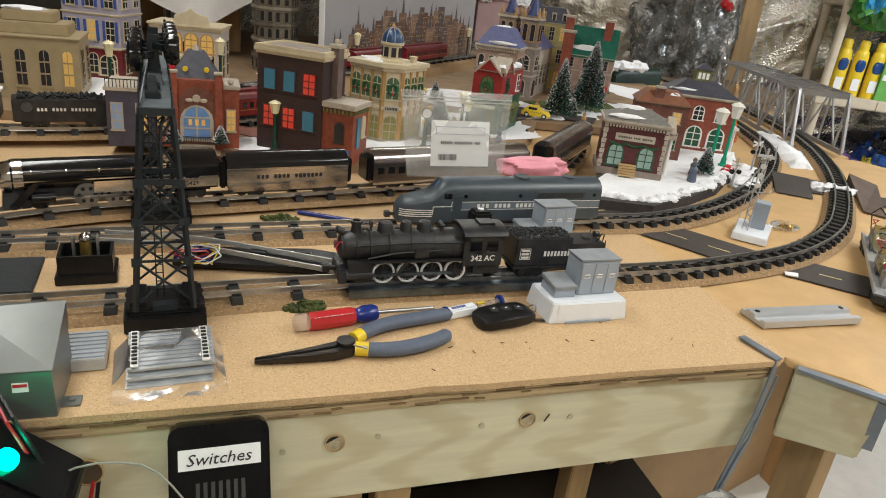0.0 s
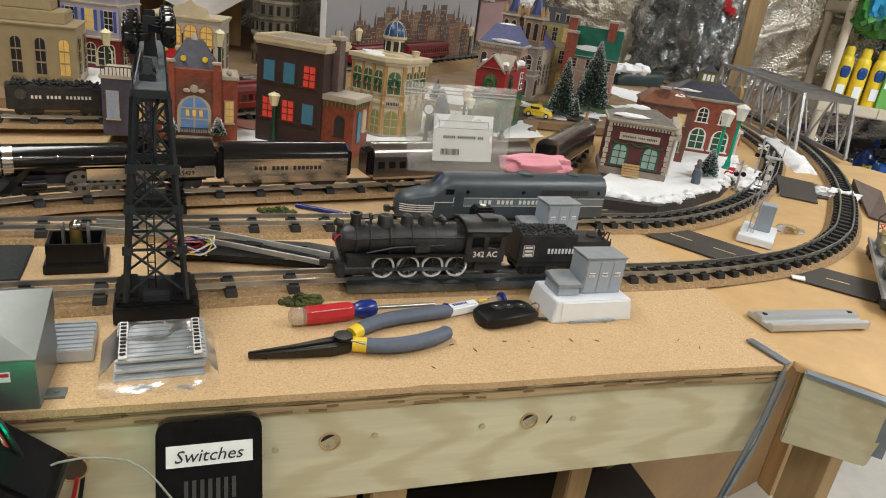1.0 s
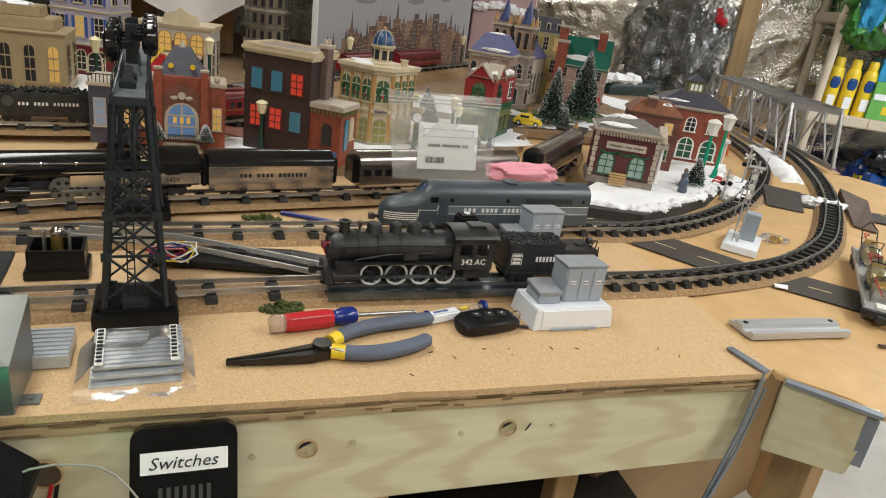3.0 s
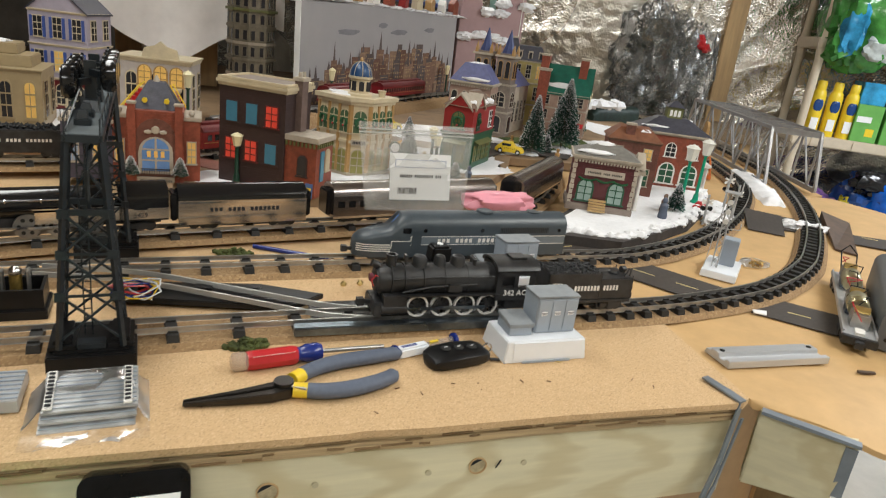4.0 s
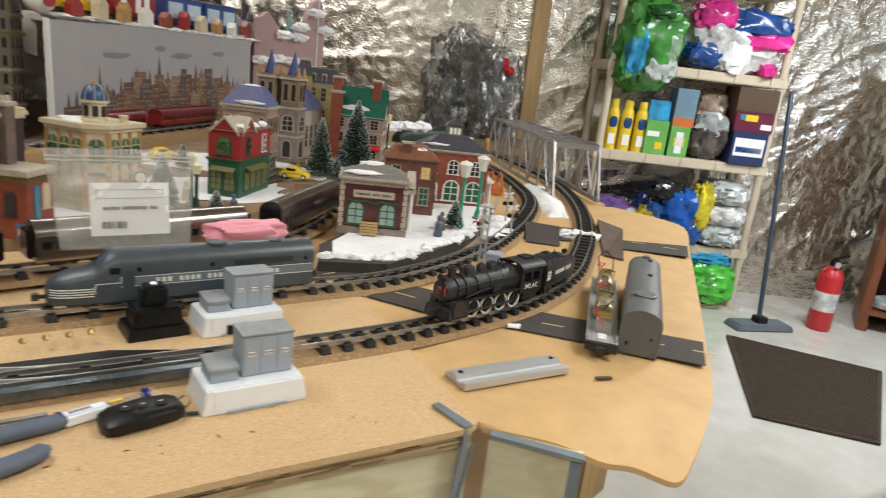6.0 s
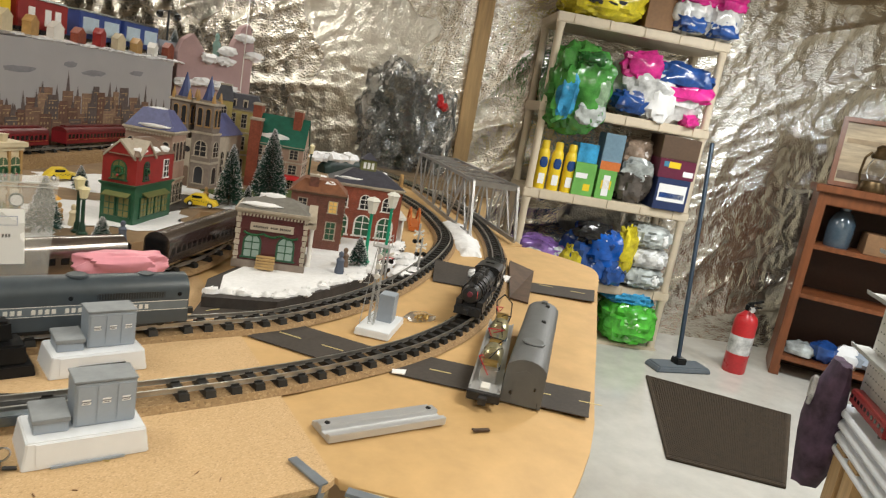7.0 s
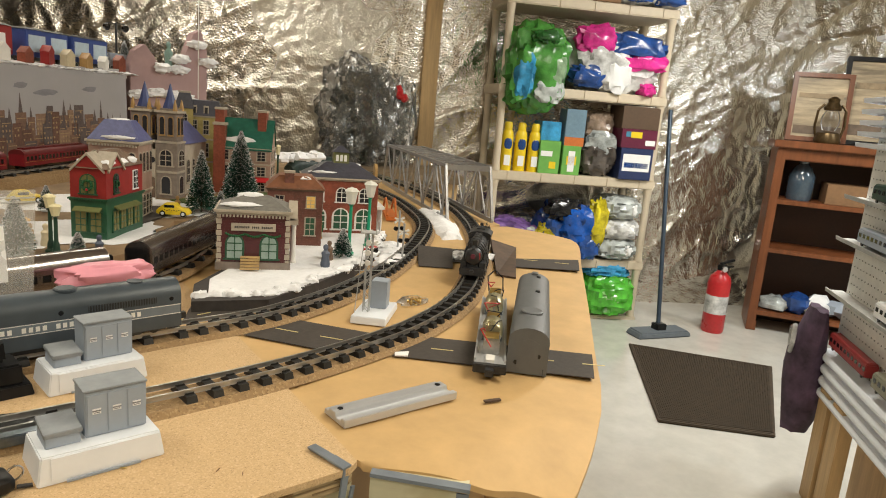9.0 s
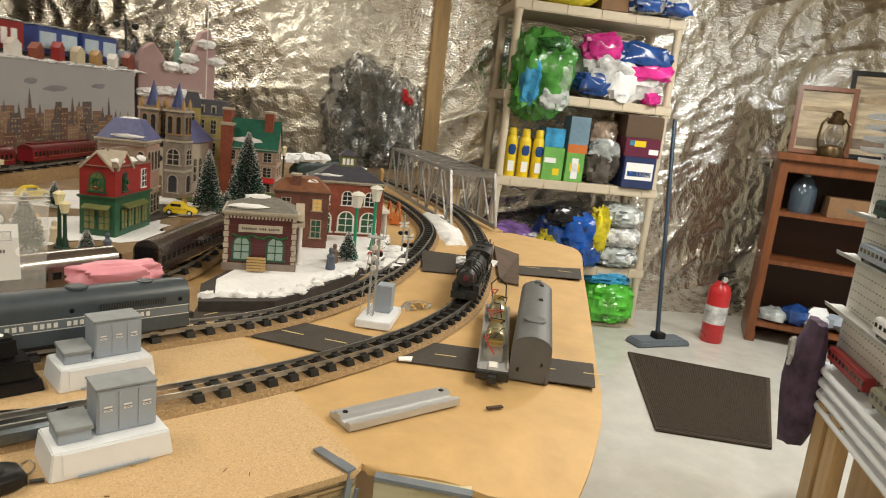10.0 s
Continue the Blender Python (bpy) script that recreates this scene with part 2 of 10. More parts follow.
# ---- mesh helpers ----
class Mesh:
    """A bmesh with a few shapes, closed by done()."""

    def __init__(self):
        self.bm = bmesh.new()

    def add(self, verts, faces):
        vs = [self.bm.verts.new(v) for v in verts]
        for f in faces:
            try:
                self.bm.faces.new([vs[i] for i in f])
            except ValueError:
                pass
        return self

    def box(self, x, y, z, sx, sy, sz, rx=0, ry=0, rz=0, taper=1.0, tx=None):
        """Centre of the base, and sizes."""
        m = pose(x, y, z, rx, ry, rz)
        k, q = sx / 2, sy / 2
        a, b = k * (taper if tx is None else tx), q * taper
        v = [m @ Vector(c) for c in ((-k, -q, 0), (k, -q, 0), (k, q, 0), (-k, q, 0), (-a, -b, sz), (a, -b, sz), (a, b, sz), (-a, b, sz))]
        return self.add(v, ((3, 2, 1, 0), (4, 5, 6, 7), (0, 1, 5, 4), (1, 2, 6, 5), (2, 3, 7, 6), (3, 0, 4, 7)))

    def prism(self, pts, lo, hi, m=None):
        """A polygon in x, y, pulled up from lo to hi."""
        m = m or Matrix()
        n = len(pts)
        v = [m @ Vector((p[0], p[1], lo)) for p in pts] + [m @ Vector((p[0], p[1], hi)) for p in pts]
        f = [tuple(range(n))[::-1], tuple(range(n, 2 * n))] + [(i, (i + 1) % n, n + (i + 1) % n, n + i) for i in range(n)]
        return self.add(v, f)

    def lathe(self, rings, m=None, n=14, shift=0.0):
        """Rings of (radius, height) about z, closed at both ends."""
        m = m or Matrix()
        v, f = [], []
        for r, h in rings:
            for i in range(n):
                a = (i + shift) * math.tau / n
                v.append(m @ Vector((r * math.cos(a), r * math.sin(a), h)))
        for k in range(len(rings) - 1):
            for i in range(n):
                j = (i + 1) % n
                f.append((k * n + i, k * n + j, k * n + n + j, k * n + n + i))
        f.append(tuple(range(n))[::-1])
        f.append(tuple(range((len(rings) - 1) * n, len(rings) * n)))
        return self.add(v, f)

    def cyl(self, a, b, r, n=10, r2=None):
        a, b = Vector(a), Vector(b)
        m = Matrix.Translation(a) @ (b - a).to_track_quat("Z", "Y").to_matrix().to_4x4()
        return self.lathe([(r, 0), (r if r2 is None else r2, (b - a).length)], m, n)

    def tube(self, pts, r, n=6):
        for a, b in zip(pts, pts[1:]):
            self.cyl(a, b, r, n)
        return self

    def bar(self, a, b, w, h):
        """A square bar between two points."""
        a, b = Vector(a), Vector(b)
        m = Matrix.Translation(a) @ (b - a).to_track_quat("X", "Z").to_matrix().to_4x4()
        L = (b - a).length
        v = [m @ Vector(c) for c in ((0, -w / 2, -h / 2), (0, w / 2, -h / 2), (0, w / 2, h / 2), (0, -w / 2, h / 2), (L, -w / 2, -h / 2), (L, w / 2, -h / 2), (L, w / 2, h / 2), (L, -w / 2, h / 2))]
        return self.add(v, ((0, 1, 2, 3), (7, 6, 5, 4), (0, 4, 5, 1), (1, 5, 6, 2), (2, 6, 7, 3), (3, 7, 4, 0)))

    def ball(self, x, y, z, rx, ry=None, rz=None, n=10, rough=0.0, seed=0, crumple=0.0, square=1.0):
        ry, rz = ry or rx, rz or rx
        rings = n // 2 + 1
        v, f = [], []
        for k in range(rings):
            th = math.pi * (k + 0.02) / (rings - 1 + 0.04)
            for i in range(n):
                a = i * math.tau / n
                d = Vector((math.sin(th) * math.cos(a), math.sin(th) * math.sin(a), math.cos(th)))
                g = 1 + rough * noise.noise(d * 2.3 + Vector((seed, seed * 0.7, 1)))
                if crumple:
                    g += crumple * (0.5 - abs(noise.noise(d * 5 + Vector((seed, 3, 1))))) + 0.5 * crumple * (0.5 - abs(noise.noise(d * 12 + Vector((1, seed, 5))))) - 0.4 * crumple
                if square != 1.0:
                    d = Vector([math.copysign(abs(c) ** square, c) for c in d])
                v.append((x + rx * d.x * g, y + ry * d.y * g, z + rz * d.z * g))
        for k in range(rings - 1):
            for i in range(n):
                j = (i + 1) % n
                f.append((k * n + i, k * n + n + i, k * n + n + j, k * n + j))
        return self.add(v, f)

    def sweep(self, path, prof, m=None):
        """A closed profile (side, up) carried along a flat path; the side is to its left."""
        n, v, f = len(prof), [], []
        for i, p in enumerate(path):
            a, b = Vector(path[max(0, i - 1)]), Vector(path[min(len(path) - 1, i + 1)])
            d = (b - a).normalized()
            s = Vector((-d.y, d.x, 0))
            for u, h in prof:
                v.append(Vector(p) + s * u + Vector((0, 0, h)))
        for i in range(len(path) - 1):
            for k in range(n):
                j = (k + 1) % n
                f.append((i * n + k, i * n + j, i * n + n + j, i * n + n + k))
        f.append(tuple(range(n))[::-1])
        f.append(tuple(range((len(path) - 1) * n, len(path) * n)))
        return self.add(v, f)

    def hull(self, sections):
        """Skin over rings of equal length (lists of points)."""
        n = len(sections[0])
        v = [p for s in sections for p in s]
        f = []
        for i in range(len(sections) - 1):
            for k in range(n):
                j = (k + 1) % n
                f.append((i * n + k, i * n + j, i * n + n + j, i * n + n + k))
        f.append(tuple(range(n))[::-1])
        f.append(tuple(range((len(sections) - 1) * n, len(sections) * n)))
        return self.add(v, f)

    def data(self, name, material, smooth=False, bevel=0.0):
        bm = self.bm
        bmesh.ops.recalc_face_normals(bm, faces=bm.faces)
        if bevel:
            es = [e for e in bm.edges if len(e.link_faces) == 2 and e.calc_face_angle(0) > 0.7]
            bmesh.ops.bevel(bm, geom=es, offset=bevel, segments=2, affect="EDGES", clamp_overlap=True)
        d = bpy.data.meshes.new(name)
        bm.to_mesh(d)
        bm.free()
        d.materials.append(material)
        if smooth:
            d.shade_smooth()
            d.set_sharp_from_angle(angle=radians(38))
        return d

    def done(self, name, material, parent=None, label="", smooth=False, bevel=0.0, m=None):
        o = new(name, self.data(name, material, smooth, bevel))
        if parent:
            o.parent = parent
        if m is not None:
            o.matrix_local = m
        if label:
            o["label"] = label
        return o


def thing(name, m, label, category, group="", kind=""):
    o = new(name)
    o.empty_display_size = 0.01
    o.matrix_basis = m
    return tagged(o, label, category, group, kind)


def instance(name, data, parent, m, label=""):
    """Another object on the same mesh."""
    o = new(name, data)
    o.parent = parent
    o.matrix_local = m
    if label:
        o["label"] = label
    return o


def text_part(name, words, size, material, parent, m, depth=0.0002, bold=0.0):
    c = bpy.data.curves.new(name, "FONT")
    c.body, c.size, c.extrude, c.align_x, c.align_y, c.offset = words, size, depth, "CENTER", "CENTER", bold
    c.resolution_u = 2
    o = bpy.data.objects.new(name, c)
    scene.collection.objects.link(o)
    bpy.context.view_layer.update()
    d = bpy.data.meshes.new_from_object(o.evaluated_get(bpy.context.evaluated_depsgraph_get()))
    bpy.data.objects.remove(o)
    d.materials.clear()
    d.materials.append(material)
    return instance(name, d, parent, m)


def letter_bars(name, pattern, width, h, material, parent, m):
    """Bars in place of lettering: one small bar a letter, gaps at spaces, along local x, upright in local y."""
    b = Mesh()
    n = len(pattern)
    step = width / n
    for i, c in enumerate(pattern):
        if c != " ":
            b.box(-width / 2 + (i + 0.5) * step, 0, 0, step * 0.62, h, 0.0003)
    return b.done(name, material, parent, m=m)


def smooth_path(pts, step):
    """Catmull-Rom through the points, resampled at even steps."""
    P = [Vector((*p, 0)) for p in pts]
    P = [P[0] * 2 - P[1]] + P + [P[-1] * 2 - P[-2]]
    fine = []
    for i in range(1, len(P) - 2):
        a, b, c, d = P[i - 1:i + 3]
        for k in range(40):
            t = k / 40
            fine.append(0.5 * ((2 * b) + (c - a) * t + (2 * a - 5 * b + 4 * c - d) * t * t + (3 * b - a - 3 * c + d) * t ** 3))
    fine.append(P[-2])
    out, run, want = [], 0.0, 0.0
    for a, b in zip(fine, fine[1:]):
        L = (b - a).length
        while want <= run + L:
            out.append(a.lerp(b, (want - run) / L))
            want += step
        run += L
    return out

# ---- floor, walls, ceiling ----
WALL_P, WALL_D = Vector((2.97, 2.62, 0)), Vector((0.876, -0.482, 0))
WALL_N = Vector((0.482, 0.876, 0))


def structure(name, mesh, material, label="", category="", smooth=False):
    return tagged(mesh.done(name, material, smooth=smooth), label, category, "", "structure")


structure("floor", Mesh().box(0.6, 0.6, FL - 0.1, 9.6, 9.6, 0.1), CONC, "pale sealed concrete basement floor with a soft shine", "floor")
structure("ceiling", Mesh().box(0.6, 0.6, CE, 9.6, 9.6, 0.1), CEIL, "bare wooden basement ceiling", "ceiling")


def foil_wall():
    """Foil-faced insulation, loosely hung: folds and crumples in a fine grid."""
    nx, nz, L0, L1 = 460, 170, -4.6, 2.4
    v, f = [], []
    for i in range(nx + 1):
        for k in range(nz + 1):
            u, z = L0 + (L1 - L0) * i / nx, FL + (CE - FL) * k / nz
            w = 0.055 * noise.noise(Vector((u * 0.9, z * 0.7, 0)))
            for turn, along, across, deep, seed in ((1.15, 0.8, 3.4, 0.030, 3.0), (0.35, 0.9, 4.6, 0.024, 7.0), (1.9, 1.1, 5.5, 0.016, 11.0), (0.8, 2.6, 11.0, 0.010, 17.0), (1.6, 3.2, 15.0, 0.007, 23.0)):
                a, b = u * math.cos(turn) + z * math.sin(turn), z * math.cos(turn) - u * math.sin(turn)
                b += 0.12 * noise.noise(Vector((a * 1.5, b * 1.5, seed)))
                live = max(0.0, 0.45 + 1.3 * noise.noise(Vector((u * 0.9, z * 0.9, seed + 2))))
                w += deep * live * (1 - abs(noise.noise(Vector((a * along, b * across, seed))))) ** 5
            w += 0.006 * (1 - abs(noise.noise(Vector((u * 15 + z * 5, z * 12 - u * 4, 31))))) ** 4
            w += 0.0035 * noise.noise(Vector((u * 30, z * 26, 9)))
            p = WALL_P + WALL_D * u - WALL_N * (w + 0.02)
            v.append((p.x, p.y, z))
    for i in range(nx):
        for k in range(nz):
            a = i * (nz + 1) + k
            f.append((a, a + nz + 1, a + nz + 2, a + 1))
    d = bpy.data.meshes.new("foil")
    d.from_pydata(v, [], f)
    m = mat("foil_insulation", (0.72, 0.69, 0.63), 0.27, 1.0, vary=0.08, scale=6, bump=0.0)
    nt = m.node_tree
    p = nt.nodes["Principled BSDF"]
    tc = [n for n in nt.nodes if n.type == "TEX_COORD"][0]
    b1, vo, no = nt.nodes.new("ShaderNodeBump"), nt.nodes.new("ShaderNodeTexVoronoi"), nt.nodes.new("ShaderNodeTexNoise")
    vo.inputs["Scale"].default_value = 80
    no.inputs["Scale"].default_value = 13
    no.inputs["Detail"].default_value = 6
    ad = nt.nodes.new("ShaderNodeMath")
    ad.operation = "MULTIPLY_ADD"
    ad.inputs[1].default_value = 0.35
    nt.links.new(tc.outputs["Object"], vo.inputs["Vector"])
    nt.links.new(tc.outputs["Object"], no.inputs["Vector"])
    nt.links.new(vo.outputs["Distance"], ad.inputs[0])
    nt.links.new(no.outputs[0], ad.inputs[2])
    b1.inputs["Strength"].default_value = 0.55
    b1.inputs["Distance"].default_value = 0.012
    nt.links.new(ad.outputs[0], b1.inputs["Height"])
    nt.links.new(b1.outputs[0], p.inputs["Normal"])
    d.materials.append(m)
    d.shade_smooth()
    tagged(new("wall_north", d), "crumpled silver foil insulation hung over the wall", "wall", "", "structure")


foil_wall()
back = WALL_P + WALL_N * 0.08
# Added dark wall, hidden by the foil.
structure("wall_behind_foil", Mesh().box(back.x - 1.1 * 0.876, back.y + 1.1 * 0.482, FL, 7.6, 0.1, CE - FL, 0, 0, math.degrees(math.atan2(-0.482, 0.876))), BACKB, "unseen dark wall added behind the foil", "wall")
# Unseen east and south walls, made cream so the foil reflects brighter.
structure("wall_east", Mesh().box(5.2, 0.0, FL, 0.12, 6.0, CE - FL), mat("cream_bounce_wall", (0.55, 0.48, 0.36), 0.8, scale=5), "dim basement wall", "wall")
structure("wall_south", Mesh().box(0.6, -2.6, FL, 9.4, 0.12, CE - FL), mat("cream_bounce_wall", (0.55, 0.48, 0.36), 0.8, scale=5), "unseen cream wall added to brighten the foil's reflections", "wall")
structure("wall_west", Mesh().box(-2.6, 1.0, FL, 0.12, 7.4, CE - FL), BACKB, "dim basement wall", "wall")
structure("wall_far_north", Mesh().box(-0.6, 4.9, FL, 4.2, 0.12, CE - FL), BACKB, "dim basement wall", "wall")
# bare stud against the foil
pb = Vector((2.22, 3.03, 0)) - WALL_N * 0.05
tagged(Mesh().box(pb.x, pb.y, FL, 0.095, 0.045, CE - FL, 0, 0, -28.8).done("wall_stud", PINE2, bevel=0.003), "bare pine stud standing against the foil", "stud", "", "structure")
tagged(Mesh().box(-0.62, 1.95, FL, 0.095, 0.095, CE - FL).done("wall_stud", PINE2, bevel=0.003), "bare pine post behind the village", "stud", "", "structure")

# ---- layout table ----
def edge_y(x):
    return 0.047 * x


def layout_table():
    t = thing("layout_table", pose(0, 0, 0), "chipboard train table edged with a pale pine board", "table", kind="structure")
    top = [(-1.6, edge_y(-1.6)), (-0.41, edge_y(-0.41) - 0.001), (-0.395, edge_y(-0.395) + 0.001), (-0.36, edge_y(-0.36) - 0.001), (-0.34, edge_y(-0.34) - 0.002), (-0.2, edge_y(-0.2) - 0.001), (-0.012, -0.006), (0.0, 0.002), (0.004, 0.06), (0.03, 0.5), (0.03, 2.6), (-1.6, 2.6)]
    Mesh().prism(top, -0.0065, 0.0).done("tabletop", CHIP, t, "speckled chipboard top")
    low = [(p[0] - 0.002, p[1] + 0.004) for p in top]
    Mesh().prism(low, -0.0115, -0.0067).done("ply_upper", PLYEDGE, t)
    Mesh().prism([(p[0] - 0.002, p[1] + 0.003) for p in low], -0.0135, -0.0117).done("ply_middle", PLYDARK, t, "dark ply line")
    Mesh().prism(low, -0.0215, -0.0137).done("ply_lower", PLYEDGE, t)
    ang = math.degrees(math.atan(0.047))
    crack = Mesh()
    for k in range(34):
        x = -0.72 + 0.021 * k + random.uniform(-0.006, 0.006)
        z = random.choice((-0.0075, -0.010, -0.0135, -0.016)) + random.uniform(-0.001, 0.001)
        L = random.uniform(0.006, 0.04)
        crack.bar((x, edge_y(x) - 0.0006, z), (x + L, edge_y(x + L) - 0.0006, z + random.uniform(-0.001, 0.001)), 0.0016, random.uniform(0.0006, 0.0014))
    tagged(crack.done("splinter_line", PLYDARK, t), kind="stuff")
    brd = Mesh().box(-0.80, edge_y(-0.8) + 0.022, -0.117, 1.6, 0.03, 0.095, 0, 0, ang).done("front_board", PINE, t, "pale greenish pine rail with drilled holes", bevel=0.002)
    for x, z, r in ((-0.468, -0.054, 0.0085), (-0.286, -0.050, 0.008), (-0.660, -0.057, 0.012)):
        y = edge_y(x) + 0.006
        # Flat discs for the holes; the large one's inner shade is its colour.
        Mesh().cyl((x, y, z), (x, y + 0.004, z), r, 18).done("drilled_hole", mat("hole_shadow", (0.10, 0.07, 0.04), 0.9) if r > 0.01 else mat("bored_wood", (0.46, 0.39, 0.24), 0.85, vary=0.25, scale=300), t)
        # Shade under the upper rim, laid on as a black crescent.
        if r < 0.01:
            Mesh().prism([(r * 0.97 * math.cos(a), r * 0.97 * math.sin(a)) for a in [math.radians(d) for d in range(60, 181, 12)]], 0.0, 0.0008, pose(x, y, z, 90)).done("hole_shade_gap", BLACKP, t)
        rim = Mesh()
        for i in range(18):
            a, c = i * math.tau / 18, (i + 1) * math.tau / 18
            rim.bar((x + r * math.cos(a), y - 0.0004, z + r * math.sin(a)), (x + r * math.cos(c), y - 0.0004, z + r * math.sin(c)), 0.0012, 0.0012)
        rim.done("hole_rim", PINE2, t)
    for x, z in ((-0.43, -0.052), (-0.332, -0.052), (-0.240, -0.052), (-0.512, -0.058)):
        y = edge_y(x) + 0.0065
        Mesh().cyl((x, y, z), (x, y - 0.0012, z), 0.0028, 12).done("screw_head", mat("screw_wood_plug", (0.50, 0.45, 0.30), 0.6), t)
    Mesh().bar((-0.268, edge_y(-0.26) + 0.005, -0.054), (-0.264, edge_y(-0.26) + 0.005, -0.046), 0.001, 0.001).done("pencil_mark", INK, t)
    for x, y in ((-0.44, 0.10), (-0.385, 0.10), (0.0, 0.33), (-1.2, 0.1), (-1.2, 2.0), (0.0, 2.0)):
        Mesh().box(x, y, FL, 0.04, 0.04, -0.0215 - FL).done("leg", PINE2, t, bevel=0.002)
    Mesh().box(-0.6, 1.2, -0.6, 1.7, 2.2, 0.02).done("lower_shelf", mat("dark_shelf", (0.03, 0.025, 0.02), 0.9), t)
    return t


layout_table()


def side_sheet():
    """Kraft-brown sheet that widens the table, its rounded front corner drooping."""
    rim = [(0.006, 0.0), (0.060, -0.046), (0.090, -0.074), (0.122, -0.086), (0.160, -0.107), (0.195, -0.094), (0.243, -0.066), (0.300, -0.026), (0.355, 0.021), (0.44, 0.103), (0.62, 0.272), (0.84, 0.482), (1.04, 0.675), (1.06, 0.78), (1.0, 0.945)]
    path = smooth_path(rim[:8], 0.010) + smooth_path(rim[8:], 0.04)
    s = thing("side_sheet", pose(0, 0, 0), "tan fibre sheet with a drooping rounded corner beside the table", "table", kind="structure")
    verts, faces = [], []
    inner = [(-0.008 + 0.03 * i / (len(path) - 1), 0.02 + 1.0 * i / (len(path) - 1)) for i in range(len(path))]
    n = 10
    for (p, q) in zip(path, inner):
        for k in range(n + 1):
            u = k / n
            x, y = p.x + (q[0] - p.x) * u, p.y + (q[1] - p.y) * u
            dz = -0.0015 - 0.022 * max(0, (-0.030 - y) / 0.07) ** 1.8 - 0.004 * max(0.0, 1 - u * 4) ** 2 - (0.004 * noise.noise(Vector((x * 9, y * 9, 0))) ** 2)
            verts.append((x, y, dz))
    for i in range(len(path) - 1):
        for k in range(n):
            a = i * (n + 1) + k
            faces.append((a, a + n + 1, a + n + 2, a + 1))
    m = Mesh()
    m.add(verts, faces)
    g = m.bm
    r = bmesh.ops.extrude_face_region(g, geom=g.faces[:])
    bmesh.ops.translate(g, verts=[e for e in r["geom"] if isinstance(e, bmesh.types.BMVert)], vec=(0, 0, -0.006))
    m.done("sheet", SHEET, s, smooth=True)
    far = [(0.02, 0.45), (0.35, 0.70), (1.0, 0.93), (1.28, 1.9), (1.2, 2.7), (0.02, 2.7)]
    Mesh().prism(far, -0.02, -0.003).done("rear_deck", SHEET, s)
    Mesh().box(0.9, 0.72, FL, 0.05, 0.05, -0.02 - FL).done("leg", PINE2, s)
    Mesh().box(0.125, 0.035, FL, 0.042, 0.042, -0.02 - FL, 0, 0, 20).done("leg", PINE2, s)
    return s


side_sheet()


def corner_board():
    t = thing("corner_board", pose(0, 0, 0), "short pale pine board strapped at the table corner, taped edge", "board")
    a, b = Vector((0.006, -0.011, -0.007)), Vector((0.071, -0.072, -0.010))
    d = (b - a).normalized()
    s = Vector((d.y, -d.x, 0))
    v = [a, b, b + Vector((-0.010, 0.006, -0.074)), a + Vector((0, 0, -0.085))]
    Mesh().add([tuple(p) for p in v] + [tuple(p + s * -0.03) for p in v], ((0, 1, 2, 3), (7, 6, 5, 4), (0, 4, 5, 1), (1, 5, 6, 2), (2, 6, 7, 3), (3, 7, 4, 0))).done("board", PINE, t, bevel=0.0015)
    Mesh().bar(a + Vector((0.001, 0, 0.001)) + s * 0.001, b + Vector((0, 0, 0.001)) + s * 0.001, 0.010, 0.0035).done("tape", TAPE, t, "blue-grey duct tape")
    k = a.lerp(b, 0.93) + s * 0.0006 + Vector((0, 0, -0.03))
    Mesh().box(k.x, k.y, k.z - 0.03, 0.011, 0.0015, 0.055, 0, 0, -42).done("tape", TAPE, t)
    st = thing("strap", pose(0, 0, 0), "grey woven strap tied over the table corner", "strap")
    Mesh().bar((-0.026, 0.040, 0.003), (-0.020, 0.012, 0.003), 0.009, 0.002).bar((-0.020, 0.013, 0.003), (-0.0145, -0.006, 0.0015), 0.010, 0.002).done("top_run", TAPE, st)
    Mesh().bar((-0.0145, -0.0045, 0.002), (-0.024, -0.008, -0.07), 0.0020, 0.008).bar((-0.024, -0.008, -0.07), (-0.046, -0.012, -0.16), 0.0020, 0.007).done("hanging_run", TAPE, st)
    Mesh().bar((-0.006, -0.003, -0.020), (-0.024, -0.011, -0.095), 0.0018, 0.005).bar((-0.024, -0.011, -0.095), (-0.043, -0.014, -0.16), 0.0018, 0.005).done("hanging_run", TAPE, st)
    bag = Mesh().ball(-0.046, -0.02, -0.19, 0.03, 0.02, 0.035, 12, 0.5, 3)
    tagged(bag.done("plastic_bag", CLEAR, smooth=True), "crumpled clear plastic bag hanging from the strap", "bag")


corner_board()

# paper roads
def road(name, quad, dashes):
    t = thing(name, pose(0, 0, 0), "dark paper road strip with yellow dashes", "road", kind="structure")
    Mesh().prism(quad, 0.0002, 0.0012).done("paper", ASPH, t)
    for (x0, y0, x1, y1) in dashes:
        Mesh().bar((x0, y0, 0.0014), (x1, y1, 0.0014), 0.0016, 0.0006).done("dash", YELL, t)


road("road_near", [(0.165, 0.200), (0.235, 0.250), (0.415, 0.088), (0.352, 0.030)], [(0.225 + 0.05 * i, 0.199 - 0.043 * i, 0.247 + 0.05 * i, 0.180 - 0.043 * i) for i in range(4)])
road("road_middle", [(0.028, 0.345), (0.112, 0.380), (0.200, 0.262), (0.125, 0.215)], [(0.075, 0.352, 0.095, 0.325), (0.115, 0.30, 0.135, 0.275)])
road("road_far", [(0.655, 0.520), (0.715, 0.575), (0.862, 0.512), (0.785, 0.440)], [(0.735, 0.555, 0.757, 0.536), (0.785, 0.51, 0.807, 0.49)])
